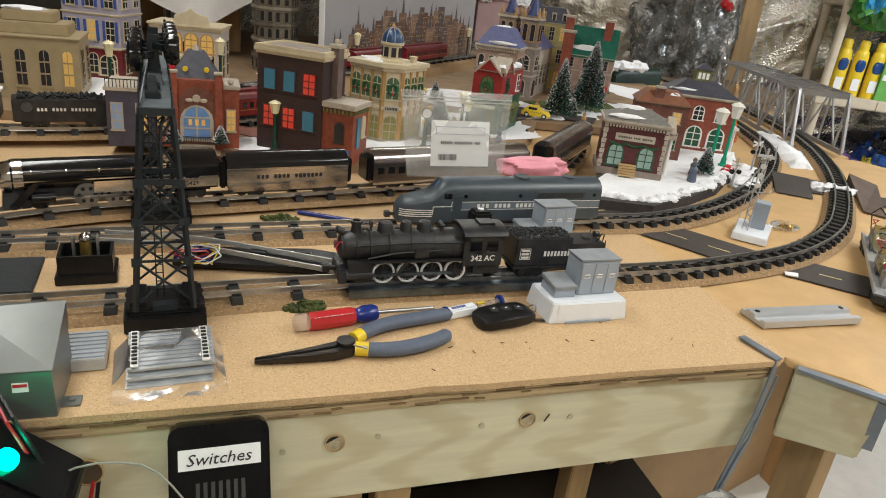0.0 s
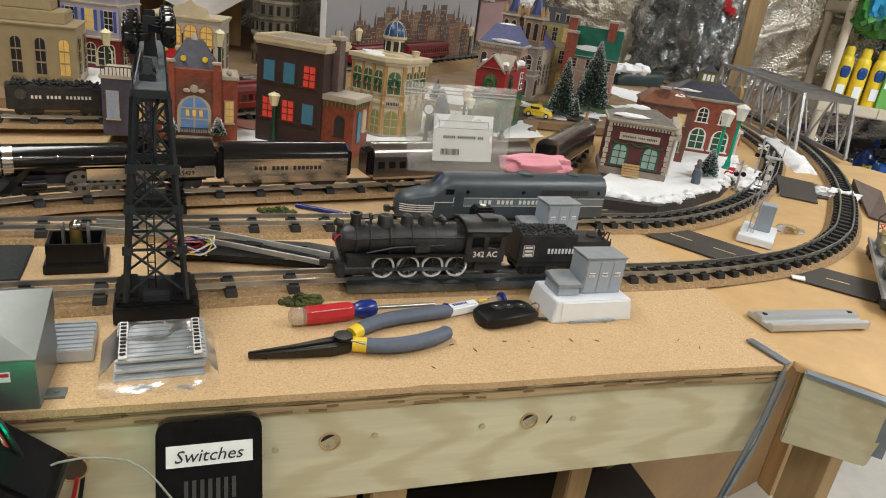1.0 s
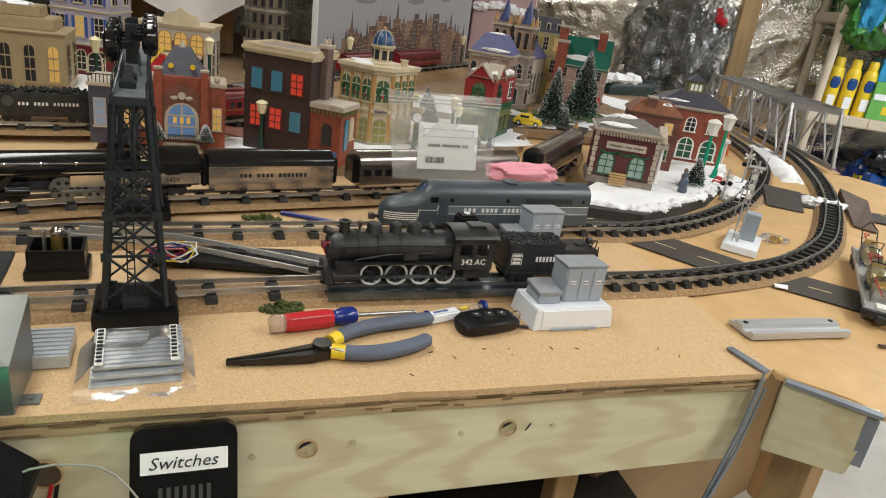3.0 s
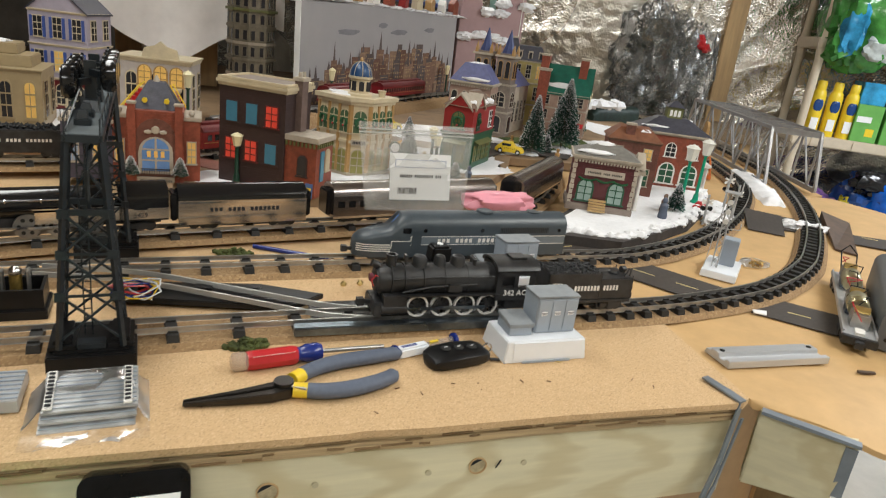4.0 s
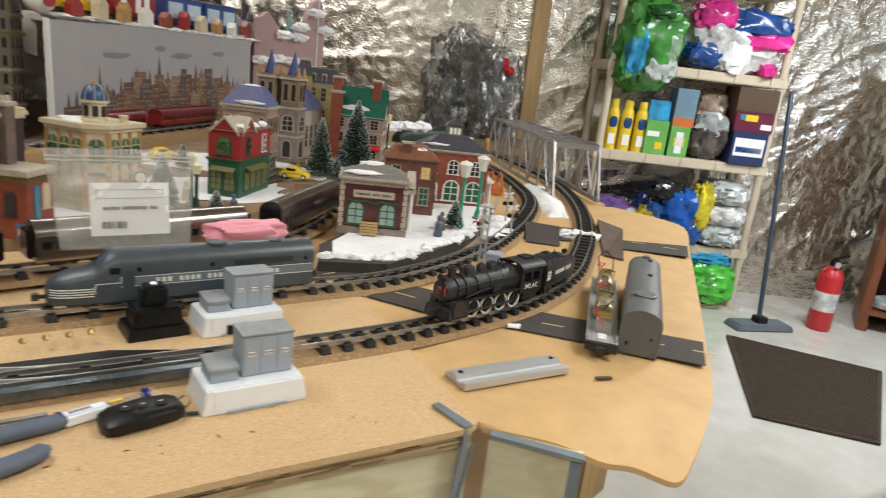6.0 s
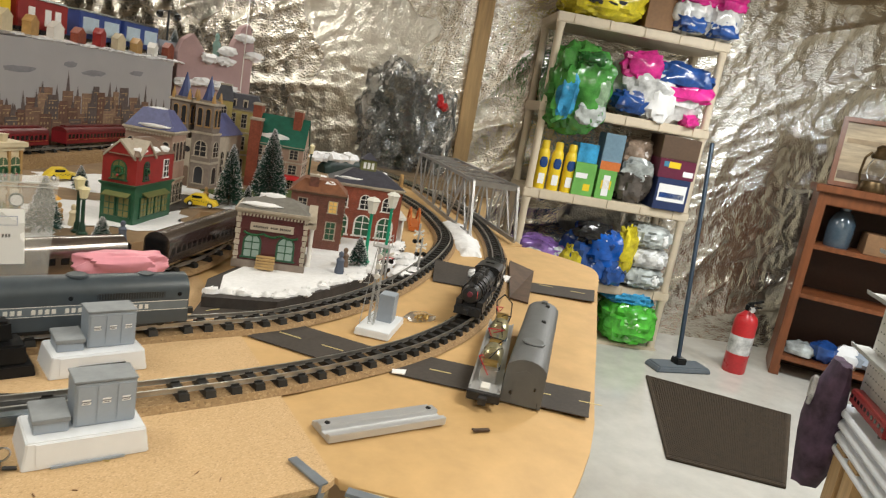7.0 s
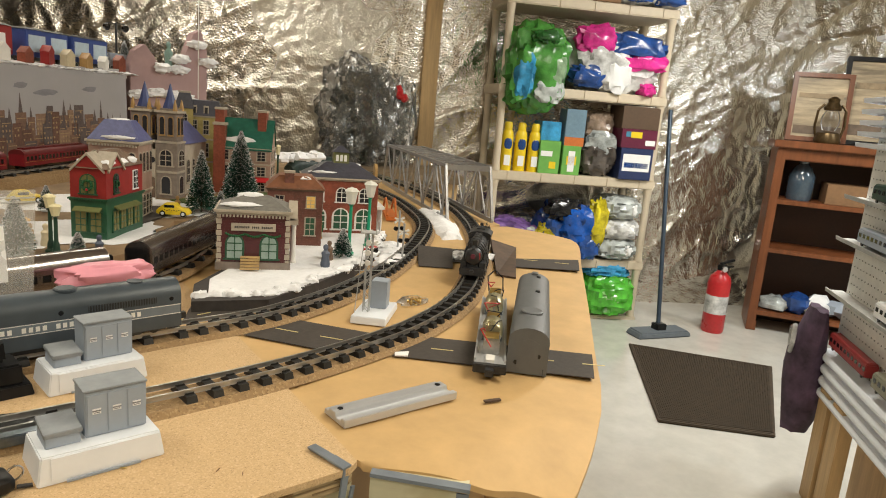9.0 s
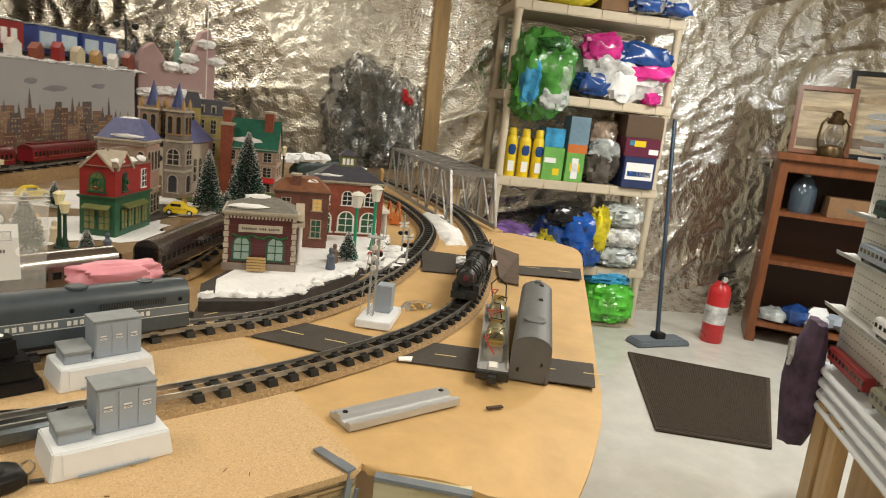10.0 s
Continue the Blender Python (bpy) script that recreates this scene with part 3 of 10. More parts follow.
road("road_crossing", [(0.50, 0.62), (0.57, 0.73), (0.70, 0.66), (0.625, 0.56)], [(0.55, 0.66, 0.575, 0.648), (0.60, 0.635, 0.622, 0.622)])
road("road_village", [(-0.03, 0.42), (0.02, 0.52), (0.13, 0.50), (0.06, 0.415)], [(0.0, 0.445, 0.02, 0.45)])

# ---- tracks ----
RT = 0.018       # rail top
FRONT = [(-1.6, 0.02), (-1.1, 0.08), (-0.75, 0.122), (-0.47, 0.160), (-0.30, 0.174), (-0.13, 0.184), (-0.02, 0.194), (0.081, 0.212), (0.206, 0.247), (0.302, 0.293), (0.37, 0.336), (0.44, 0.391), (0.571, 0.520), (0.68, 0.642), (0.79, 0.785), (0.90, 0.955), (1.00, 1.15), (1.09, 1.40), (1.16, 1.72), (1.20, 2.2)]
INNER = [(-1.6, 0.17), (-1.1, 0.235), (-0.75, 0.285), (-0.46, 0.325), (-0.20, 0.352), (-0.05, 0.370), (0.05, 0.380), (0.12, 0.401), (0.225, 0.450), (0.33, 0.518), (0.42, 0.590), (0.57, 0.732), (0.72, 0.910), (0.82, 1.11), (0.91, 1.37), (1.0, 1.8)]
BACK = [(-1.6, 0.06), (-1.2, 0.16), (-0.95, 0.26), (-0.80, 0.345), (-0.72, 0.380), (-0.57, 0.420), (-0.34, 0.480), (-0.15, 0.535), (-0.01, 0.615), (0.09, 0.735), (0.17, 0.87), (0.24, 1.03)]
THIRD = [(-1.6, 0.58), (-1.1, 0.68), (-0.80, 0.74), (-0.55, 0.86), (-0.40, 1.02), (-0.30, 1.2)]
FARLINE = [(-0.55, 1.07), (-0.35, 1.30), (-0.14, 1.55), (0.109, 1.85), (0.30, 2.07)]


def at_s(path, s, step):
    i = max(0.0, min(len(path) - 1.001, s / step))
    k = int(i)
    return path[k].lerp(path[k + 1], i - k)


def tie_data(w):
    b = Mesh().box(0, 0, 0, 0.0115, w, 0.0075, taper=0.9)
    b.box(0, 0.0118, 0.0075, 0.009, 0.005, 0.0016).box(0, -0.0118, 0.0075, 0.009, 0.005, 0.0016)
    return b.data("tie", TIE)


TIE_D = tie_data(0.043)


def track(name, pts, label, spacing, lo=0.0, bed=True, rail=RAIL, sparse=None):
    t = thing(name, pose(0, 0, lo), label, "track", kind="structure")
    path = smooth_path(pts, 0.015)
    if bed:
        Mesh().sweep(path, [(-0.029, 0), (0.029, 0), (0.023, 0.006), (-0.023, 0.006)]).done("roadbed", CORK, t, "ground cork roadbed")
    for side in (-1, 1):
        o = side * 0.0118
        Mesh().sweep(path, [(o - 0.0014, 0.0125), (o + 0.0014, 0.0125), (o + 0.0008, 0.0138), (o + 0.0012, 0.0160), (o + 0.0012, RT), (o - 0.0012, RT), (o - 0.0012, 0.0160), (o - 0.0008, 0.0138)]).done("rail", rail, t, smooth=True)
    fine = smooth_path(pts, 0.002)
    s, i = 0.0, 0
    while s < (len(fine) - 2) * 0.002:
        p, q = at_s(fine, s, 0.002), at_s(fine, s + 0.004, 0.002)
        a = math.degrees(math.atan2(q.y - p.y, q.x - p.x))
        instance("tie", TIE_D, t, pose(p.x, p.y, 0.0055, 0, 0, a + random.uniform(-2, 2)))
        s += (sparse[1] if sparse and p.x < sparse[0] else spacing) * random.uniform(0.93, 1.07)
        i += 1
    return t


track("track_front", FRONT, "tinplate rails on black ties over a cork roadbed", 0.0265, sparse=(-0.14, 0.058))
track("track_inner", INNER, "tinplate rails on black ties over a cork roadbed", 0.0265, sparse=(-0.05, 0.045))
track("track_back", BACK, "tinplate rails on cork behind the yard", 0.05, lo=0.006)
track("track_third", THIRD, "tinplate rails on cork under the freight engine", 0.05, lo=0.012)
track("track_far", FARLINE, "tinplate rails before the skyline board", 0.05, lo=0.042)


def turnout():
    t = thing("turnout", pose(0, 0, 0), "tinplate track switch with black base and exposed motor", "track switch")
    pth = smooth_path([(-0.70, 0.285), (-0.60, 0.268), (-0.50, 0.225), (-0.40, 0.180), (-0.33, 0.172)], 0.012)
    for side in (-1, 1):
        o = side * 0.0118
        # Ceiling glare on these rails is put into a paler, less metallic colour.
        Mesh().sweep(pth, [(o - 0.002, 0.0125), (o + 0.002, 0.0125), (o + 0.0012, RT - 0.0003), (o - 0.0012, RT - 0.0003)]).done("diverging_rail", mat("rail_glare_tone", (0.62, 0.62, 0.60), 0.38, 0.7, vary=0.15, scale=60, bump=0.02), t)
    Mesh().prism([(-0.62, 0.225), (-0.44, 0.200), (-0.40, 0.235), (-0.47, 0.262), (-0.62, 0.268)], 0.004, 0.0105).done("base_plate", BLACKP, t, bevel=0.001)
    Mesh().prism([(-0.42, 0.165), (-0.19, 0.178), (-0.19, 0.20), (-0.30, 0.225), (-0.42, 0.215)], 0.0062, 0.0095).done("base_plate", BLACKP, t, bevel=0.001)
    Mesh().prism([(-0.44, 0.136), (-0.18, 0.155), (-0.18, 0.166), (-0.44, 0.149)], 0.0062, 0.016).done("guard_side", RAILB, t, bevel=0.001)
    for i in range(4):
        Mesh().lathe([(0.003, 0), (0.0042, 0.002), (0.002, 0.006)], pose(-0.375 + 0.02 * i, 0.258 + 0.003 * i, 0.0105), 8).done("brass_terminal", BRASS, t)
    for x in (-0.585, -0.53, -0.48):
        Mesh().box(x, 0.245, 0.0105, 0.02, 0.012, 0.004, 0, 0, -12).done("spring_cover", BLACKP, t, bevel=0.001)
    m1 = thing("switch_motor", pose(-0.700, 0.212, 0, 0, 0, 7), "open black switch motor box with coil and brass contacts", "switch motor")
    Mesh().box(0, 0, 0, 0.056, 0.046, 0.010).done("base", BLACKP, m1, bevel=0.001)
    for x, y, sx, sy in ((0, -0.018, 0.05, 0.003), (0, 0.018, 0.05, 0.003), (-0.0235, 0, 0.003, 0.034), (0.0235, 0, 0.003, 0.034)):
        Mesh().box(x, y, 0.010, sx, sy, 0.020).done("side_wall", BLACKP, m1)
    Mesh().cyl((0, 0, 0.012), (0, 0, 0.040), 0.0055, 14).done("coil", COPPER, m1, smooth=True)
    Mesh().ball(0, 0, 0.042, 0.006, n=12).done("plunger_cap", CHROME, m1, smooth=True)
    for x in (-0.011, 0.011):
        Mesh().box(x, 0, 0.010, 0.002, 0.012, 0.034).done("contact_post", RAIL, m1)
    m2 = thing("switch_motor", pose(-0.252, 0.286, 0, 0, 0, 8), "black covered switch motor with square lamp housing", "switch motor")
    Mesh().box(0, 0, 0, 0.066, 0.05, 0.012, taper=0.93).done("base", BLACKP, m2, bevel=0.001)
    Mesh().box(0, 0, 0.012, 0.052, 0.04, 0.020, taper=0.92).done("cover", BLACKP, m2, bevel=0.002)
    Mesh().box(0, 0.004, 0.032, 0.028, 0.024, 0.022, taper=0.9).done("lamp_housing", BLACKP, m2, bevel=0.003)
    Mesh().cyl((0, 0.004, 0.0543), (0, 0.004, 0.0555), 0.004, 12).done("lens", PAPER, m2)


turnout()
rmp = thing("crossing_ramp", pose(0, 0, 0), "rusty brown plate ramp leaning beside the crossing", "ramp")
Mesh().add([(0.585, 0.475, 0.002), (0.605, 0.442, 0.002), (0.80, 0.650, 0.004), (0.755, 0.690, 0.018), (0.585, 0.475, -0.001), (0.605, 0.442, -0.001), (0.80, 0.650, 0.0), (0.755, 0.690, 0.0)], ((0, 1, 2, 3), (4, 7, 6, 5), (0, 4, 5, 1), (1, 5, 6, 2), (2, 6, 7, 3), (3, 7, 4, 0))).done("plate", BROWNM, rmp)
xr = thing("crossing_ramp", pose(0, 0, 0), "dark grey ramp boards between the crossing tracks", "ramp")
Mesh().add([(0.475, 0.585, 0.0015), (0.53, 0.545, 0.0015), (0.60, 0.64, 0.016), (0.545, 0.69, 0.016), (0.475, 0.585, 0), (0.53, 0.545, 0), (0.60, 0.64, 0), (0.545, 0.69, 0)], ((0, 1, 2, 3), (4, 7, 6, 5), (0, 4, 5, 1), (1, 5, 6, 2), (2, 6, 7, 3), (3, 7, 4, 0))).done("plate", ASPH, xr)

# ---- trains ----
GREYPA = mat("loco_grey_paint", (0.060, 0.075, 0.090), 0.38, vary=0.12, scale=40, bump=0.01)
GREYPB = mat("loco_light_grey_paint", (0.16, 0.19, 0.22), 0.4, vary=0.08, scale=40, bump=0.01)
SHELLG = mat("bare_grey_shell", (0.13, 0.135, 0.14), 0.5, vary=0.1, scale=40, bump=0.02)
# Brushed silver with the table's warm reflection put into its base colour.
SILVERS = mat("silver_side_tan_reflection", (0.78, 0.68, 0.56), 0.16, 0.9, vary=0.08, scale=30, bump=0.02, stretch=(0.3, 3, 3))
DARKSIL = mat("tarnished_silver", (0.30, 0.27, 0.26), 0.20, 0.9, vary=0.25, scale=30, bump=0.02, stretch=(0.3, 3, 3))
GLASSK = mat("dark_window", (0.012, 0.013, 0.015), 0.12, vary=0.1, bump=0)


def on_track(fine, s, reach, lo, back=False):
    a, b = at_s(fine, s - reach, 0.002), at_s(fine, s + reach, 0.002)
    d = math.degrees(math.atan2(b.y - a.y, b.x - a.x)) + (180 if back else 0)
    return pose((a.x + b.x) / 2, (a.y + b.y) / 2, lo, 0, 0, d)


FINE = {"front": smooth_path(FRONT, 0.002), "inner": smooth_path(INNER, 0.002), "back": smooth_path(BACK, 0.002), "third": smooth_path(THIRD, 0.002), "far": smooth_path(FARLINE, 0.002)}


def s_of_x(key, x):
    for i, p in enumerate(FINE[key]):
        if p.x >= x:
            return i * 0.002
    return len(FINE[key]) * 0.002


def wheel_data(r, rim_material, name="wheel"):
    """A tyre about y: one closed ring of square section."""
    b = Mesh()
    n = 28
    v, f = [], []
    for i in range(n):
        a = i * math.tau / n
        for q, y in ((0.80, -0.0012), (0.98, -0.0012), (0.98, 0.0012), (0.80, 0.0012)):
            v.append((r * q * math.cos(a), y, r * q * math.sin(a)))
    for i in range(n):
        for k in range(4):
            p, q = i * 4, (i + 1) % n * 4
            f.append((p + k, p + (k + 1) % 4, q + (k + 1) % 4, q + k))
    b.add(v, f)
    return b.data(name, rim_material)


def truck(parent, x, r=0.0072, base=0.026, side=0.0135):
    for dx in (-base / 2, base / 2):
        for sy in (-1, 1):
            Mesh().cyl((x + dx, sy * (side - 0.003), r), (x + dx, sy * side, r), r, 14).done("wheel", BLACKM, parent)
    for sy in (-1, 1):
        Mesh().box(x, sy * (side + 0.0015), r * 0.55, base * 1.35, 0.0026, r * 1.0).box(x, sy * (side + 0.002), r * 0.3, base * 0.4, 0.004, r * 1.4).done("truck_frame", BLACKM, parent, bevel=0.0006)
    Mesh().box(x, 0, r, base, side * 1.6, r * 0.8).done("bolster", BLACKM, parent)


def coupler(parent, x):
    s = 1 if x > 0 else -1
    Mesh().bar((x - s * 0.004, 0, 0.012), (x + s * 0.008, 0, 0.012), 0.003, 0.004).box(x + s * 0.010, 0, 0.0085, 0.007, 0.007, 0.0075).done("coupler", BLACKM, parent)


def steam_loco():
    """Eight-coupled switch engine; nose to +x, rail top at z 0."""
    t = thing("steam_locomotive", pose(0, 0, RT), "sooty black eight-wheel steam switch engine on the track", "locomotive")
    X = Matrix.Rotation(radians(90), 4, "Y")
    bl = Matrix.Translation((-0.042, 0, 0.0365)) @ X
    Mesh().lathe([(0.0165, 0), (0.0175, 0.004), (0.0165, 0.055), (0.0155, 0.085), (0.0158, 0.110), (0.0145, 0.124), (0.0125, 0.1265)], bl, 24).done("boiler", BLACKM, t, smooth=True)
    for q in (0.01, 0.03, 0.055, 0.078, 0.098, 0.112):
        Mesh().lathe([(0.0174, 0), (0.0174, 0.0016)], Matrix.Translation((-0.042 + q, 0, 0.0365)) @ X, 24).done("boiler_band", BLACKM, t, smooth=True)
    Mesh().lathe([(0.0125, 0), (0.0125, 0.0015), (0.0075, 0.0032), (0.003, 0.004)], Matrix.Translation((0.0845, 0, 0.0365)) @ X, 20).done("smokebox_door", BLACKM, t, smooth=True)
    Mesh().cyl((0.088, 0, 0.0385), (0.0915, 0, 0.0385), 0.0042, 12).done("number_plate", mat("red_plate", (0.16, 0.03, 0.05), 0.5), t)
    Mesh().lathe([(0.0058, 0), (0.0050, 0.008), (0.0062, 0.0115), (0.0062, 0.013), (0.004, 0.013), (0.004, 0.010)], pose(0.070, 0, 0.0505), 16).done("smokestack", BLACKM, t, smooth=True)
    Mesh().cyl((0.083, 0, 0.0515), (0.090, 0, 0.0545), 0.0038, 12).done("headlamp", BLACKM, t, smooth=True)
    for x, r in ((0.040, 0.0078), (0.018, 0.0062), (-0.002, 0.0078)):
        Mesh().lathe([(r * 1.15, 0), (r, 0.003), (r, 0.008), (r * 0.8, 0.011), (r * 0.3, 0.0125)], pose(x, 0, 0.0505), 16).done("dome", BLACKM, t, smooth=True)
    Mesh().bar((0.055, 0, 0.052), (0.055, 0, 0.058), 0.002, 0.002).box(0.055, 0, 0.0575, 0.003, 0.007, 0.005).done("bell", BLACKM, t)
    for y in (-0.004, 0.004):
        Mesh().lathe([(0.0022, 0), (0.0022, 0.006), (0.003, 0.007), (0.001, 0.009)], pose(-0.020, y, 0.052), 10).done("safety_valve", BLACKM, t)
    cab = Mesh()
    cab.box(-0.064, -0.0195, 0.018, 0.044, 0.0018, 0.015).box(-0.064, 0.0195, 0.018, 0.044, 0.0018, 0.015)
    for y in (-0.0195, 0.0195):
        cab.box(-0.045, y, 0.033, 0.006, 0.0018, 0.019).box(-0.064, y, 0.033, 0.005, 0.0018, 0.019).box(-0.083, y, 0.033, 0.006, 0.0018, 0.019).box(-0.064, y, 0.046, 0.044, 0.0018, 0.006)
    cab.box(-0.0425, 0, 0.018, 0.0018, 0.04, 0.036)
    cab.done("cab", BLACKM, t)
    arc = [(0.0225 * math.sin(a), 0.0515 + 0.0085 * math.cos(a)) for a in [math.radians(d) for d in range(-85, 86, 17)]]
    ring = lambda x: [(x, y, z) for y, z in arc] + [(x, y * 0.93, z - 0.0018) for y, z in reversed(arc)]
    Mesh().hull([ring(-0.040), ring(-0.090)]).done("cab_roof", BLACKM, t, smooth=True)
    Mesh().box(-0.070, 0, 0.0598, 0.018, 0.016, 0.0022).done("roof_hatch", BLACKM, t, bevel=0.0005)
    for y in (-1, 1):
        Mesh().box(0.012, y * 0.0185, 0.0245, 0.115, 0.006, 0.0014).done("running_board", BLACKM, t)
        Mesh().cyl((0.055, y * 0.0165, 0.011), (0.082, y * 0.0165, 0.011), 0.0062, 16).box(0.068, y * 0.0165, 0.014, 0.024, 0.010, 0.012).done("cylinder_block", BLACKM, t, smooth=True)
        Mesh().bar((-0.032, y * 0.0188, 0.0105), (0.054, y * 0.0188, 0.0105), 0.0014, 0.0032).done("side_rod", RAILB, t)
        Mesh().bar((-0.010, y * 0.0205, 0.012), (0.056, y * 0.0205, 0.0115), 0.0012, 0.0026).done("main_rod", RAILB, t)
        Mesh().bar((0.020, y * 0.0205, 0.024), (0.028, y * 0.0205, 0.012), 0.0012, 0.003).done("valve_link", BLACKM, t)
        Mesh().tube([(-0.04, y * 0.0172, 0.044), (0.02, y * 0.0172, 0.0445), (0.075, y * 0.0168, 0.042)], 0.0007, 5).done("handrail", BLACKM, t)
        Mesh().tube([(-0.02, y * 0.0178, 0.036), (0.03, y * 0.0178, 0.034), (0.06, y * 0.017, 0.028)], 0.0011, 6).done("steam_pipe", BLACKM, t)
        Mesh().box(0.004, y * 0.0168, 0.028, 0.016, 0.006, 0.009).done("air_pump", BLACKM, t, bevel=0.001)
    Mesh().box(0.004, 0, 0.008, 0.150, 0.019, 0.014).done("frame", BLACKM, t)
    Mesh().box(0.085, 0, 0.004, 0.008, 0.043, 0.012, taper=0.9).box(0.078, 0, 0.015, 0.02, 0.036, 0.002).done("pilot_beam", BLACKM, t, bevel=0.0006)
    Mesh().box(-0.072, 0, 0.006, 0.03, 0.03, 0.014).done("ash_pan", BLACKM, t)
    coupler(t, 0.089)
    text_part("cab_number", "342 AC", 0.0088, WHITEP, t, pose(-0.064, 0.0206, 0.0265, 90, 0, 180), bold=0.0001)
    text_part("cab_number", "342 AC", 0.0088, WHITEP, t, pose(-0.064, -0.0206, 0.0265, 90, 0, 0), bold=0.0001)
    red = Mesh().tube([(0.080, 0.008, 0.040), (0.088, 0.011, 0.045), (0.092, 0.012, 0.040), (0.090, 0.012, 0.034)], 0.0007, 5)
    red.done("red_wire", RED, t)
    wheels = []
    rim, core = wheel_data(0.0122, mat("whitewall_tyre", (0.72, 0.70, 0.68), 0.4), "tyre"), None
    sp = Mesh()
    for k in range(8):
        a = k * math.tau / 8
        sp.bar((0, 0, 0), (0.0098 * math.cos(a), 0, 0.0098 * math.sin(a)), 0.0016, 0.0016)
    sp.cyl((0, -0.0016, 0), (0, 0.0016, 0), 0.0032, 10)
    sp.box(0.004, 0, -0.002, 0.008, 0.002, 0.004)
    core = sp.data("spokes", BLACKM)
    for x in (0.0425, 0.0165, -0.0095, -0.0355):
        for y in (-0.0155, 0.0155):
            w = thing("driving_wheel", pose(x, y, 0.0122), "", "")
            w.parent = t
            instance("tyre", rim, w, Matrix(), "whitewall tyre")
            instance("spokes", core, w, Matrix())
            wheels.append((w, x, y))
    return t, wheels


def tender():
    t = thing("coal_tender", pose(0, 0, RT), "black coal tender with white lettering behind the engine", "tender")
    Mesh().box(0, 0, 0.012, 0.118, 0.040, 0.004).done("floor_frame", BLACKM, t, bevel=0.0006)
    Mesh().box(0.022, 0, 0.016, 0.072, 0.039, 0.034).done("coal_bunker", BLACKM, t, bevel=0.001)
    Mesh().box(-0.036, 0, 0.016, 0.046, 0.038, 0.026).done("water_tank", BLACKM, t, bevel=0.001)
    co = Mesh()
    for i in range(300):
        x, y = random.uniform(-0.012, 0.056), random.uniform(-0.0175, 0.0175)
        co.ball(x, y, 0.0500 + 0.0015 * (1 - abs(y) / 0.0175) + random.uniform(-0.0006, 0.0004), random.uniform(0.0010, 0.0019), n=6, rough=0.4, seed=i)
    tagged(co.done("coal_load", mat("coal", (0.012, 0.012, 0.013), 0.6, vary=0.4, scale=200), t), kind="stuff")
    Mesh().lathe([(0.006, 0), (0.006, 0.002), (0.0045, 0.003)], pose(-0.042, 0, 0.042), 14).done("water_hatch", BLACKM, t)
    Mesh().cyl((-0.052, 0, 0.047), (-0.058, 0, 0.047), 0.004, 12).done("rear_lamp", BLACKM, t)
    for y in (-0.018, 0.018):
        Mesh().tube([(-0.058, y, 0.014), (-0.060, y, 0.03), (-0.058, y, 0.046)], 0.0006, 5).done("handrail", BLACKM, t)
    Mesh().tube([(-0.05, 0.012, 0.042), (-0.055, 0.012, 0.052), (-0.060, 0.010, 0.050), (-0.060, 0.008, 0.036)], 0.0008, 5).done("wire", BLACKM, t)
    for x in (0.036, -0.034):
        truck(t, x, base=0.022, side=0.0145)
    coupler(t, -0.06)
    for y, a in ((0.0198, 180), (-0.0198, 0)):
        letter_bars("lettering", "XXXXXXXX XXXXX", 0.062, 0.0062, WHITEP, t, pose(-0.008 if a == 180 else -0.008, y, 0.031, 90, 0, a))
        sg = Mesh()
        for k in range(3):
            sg.box(0, -0.0042 + k * 0.0042, 0, 0.0095, 0.0026, 0.0003)
        for p in ((0, 0.0066, 0.0125, 0.0006), (0, -0.0066, 0.0125, 0.0006), (0.0062, 0, 0.0006, 0.0138), (-0.0062, 0, 0.0006, 0.0138)):
            sg.box(p[0], p[1], 0, p[2], p[3], 0.0003)
        sg.done("herald", WHITEP, t, m=pose(0.046, y, 0.031, 90, 0, a))
    return t


LOCO, WHEELS = steam_loco()
TENDER = tender()
LOCO.scale, TENDER.scale = (1.035,) * 3, (0.98,) * 3


def car_section(x, half, lo, hi, crown, n=7, low_in=1.0):
    """A car body's outline across: flat sides and a rounded roof."""
    pts = [(x, -half * low_in, lo), (x, -half, lo + 0.004), (x, -half, hi)]
    for k in range(1, n):
        a = math.pi * k / n
        pts.append((x, -half * math.cos(a), hi + crown * math.sin(a)))
    return pts + [(x, half, hi), (x, half, lo + 0.004), (x, half * low_in, lo)]


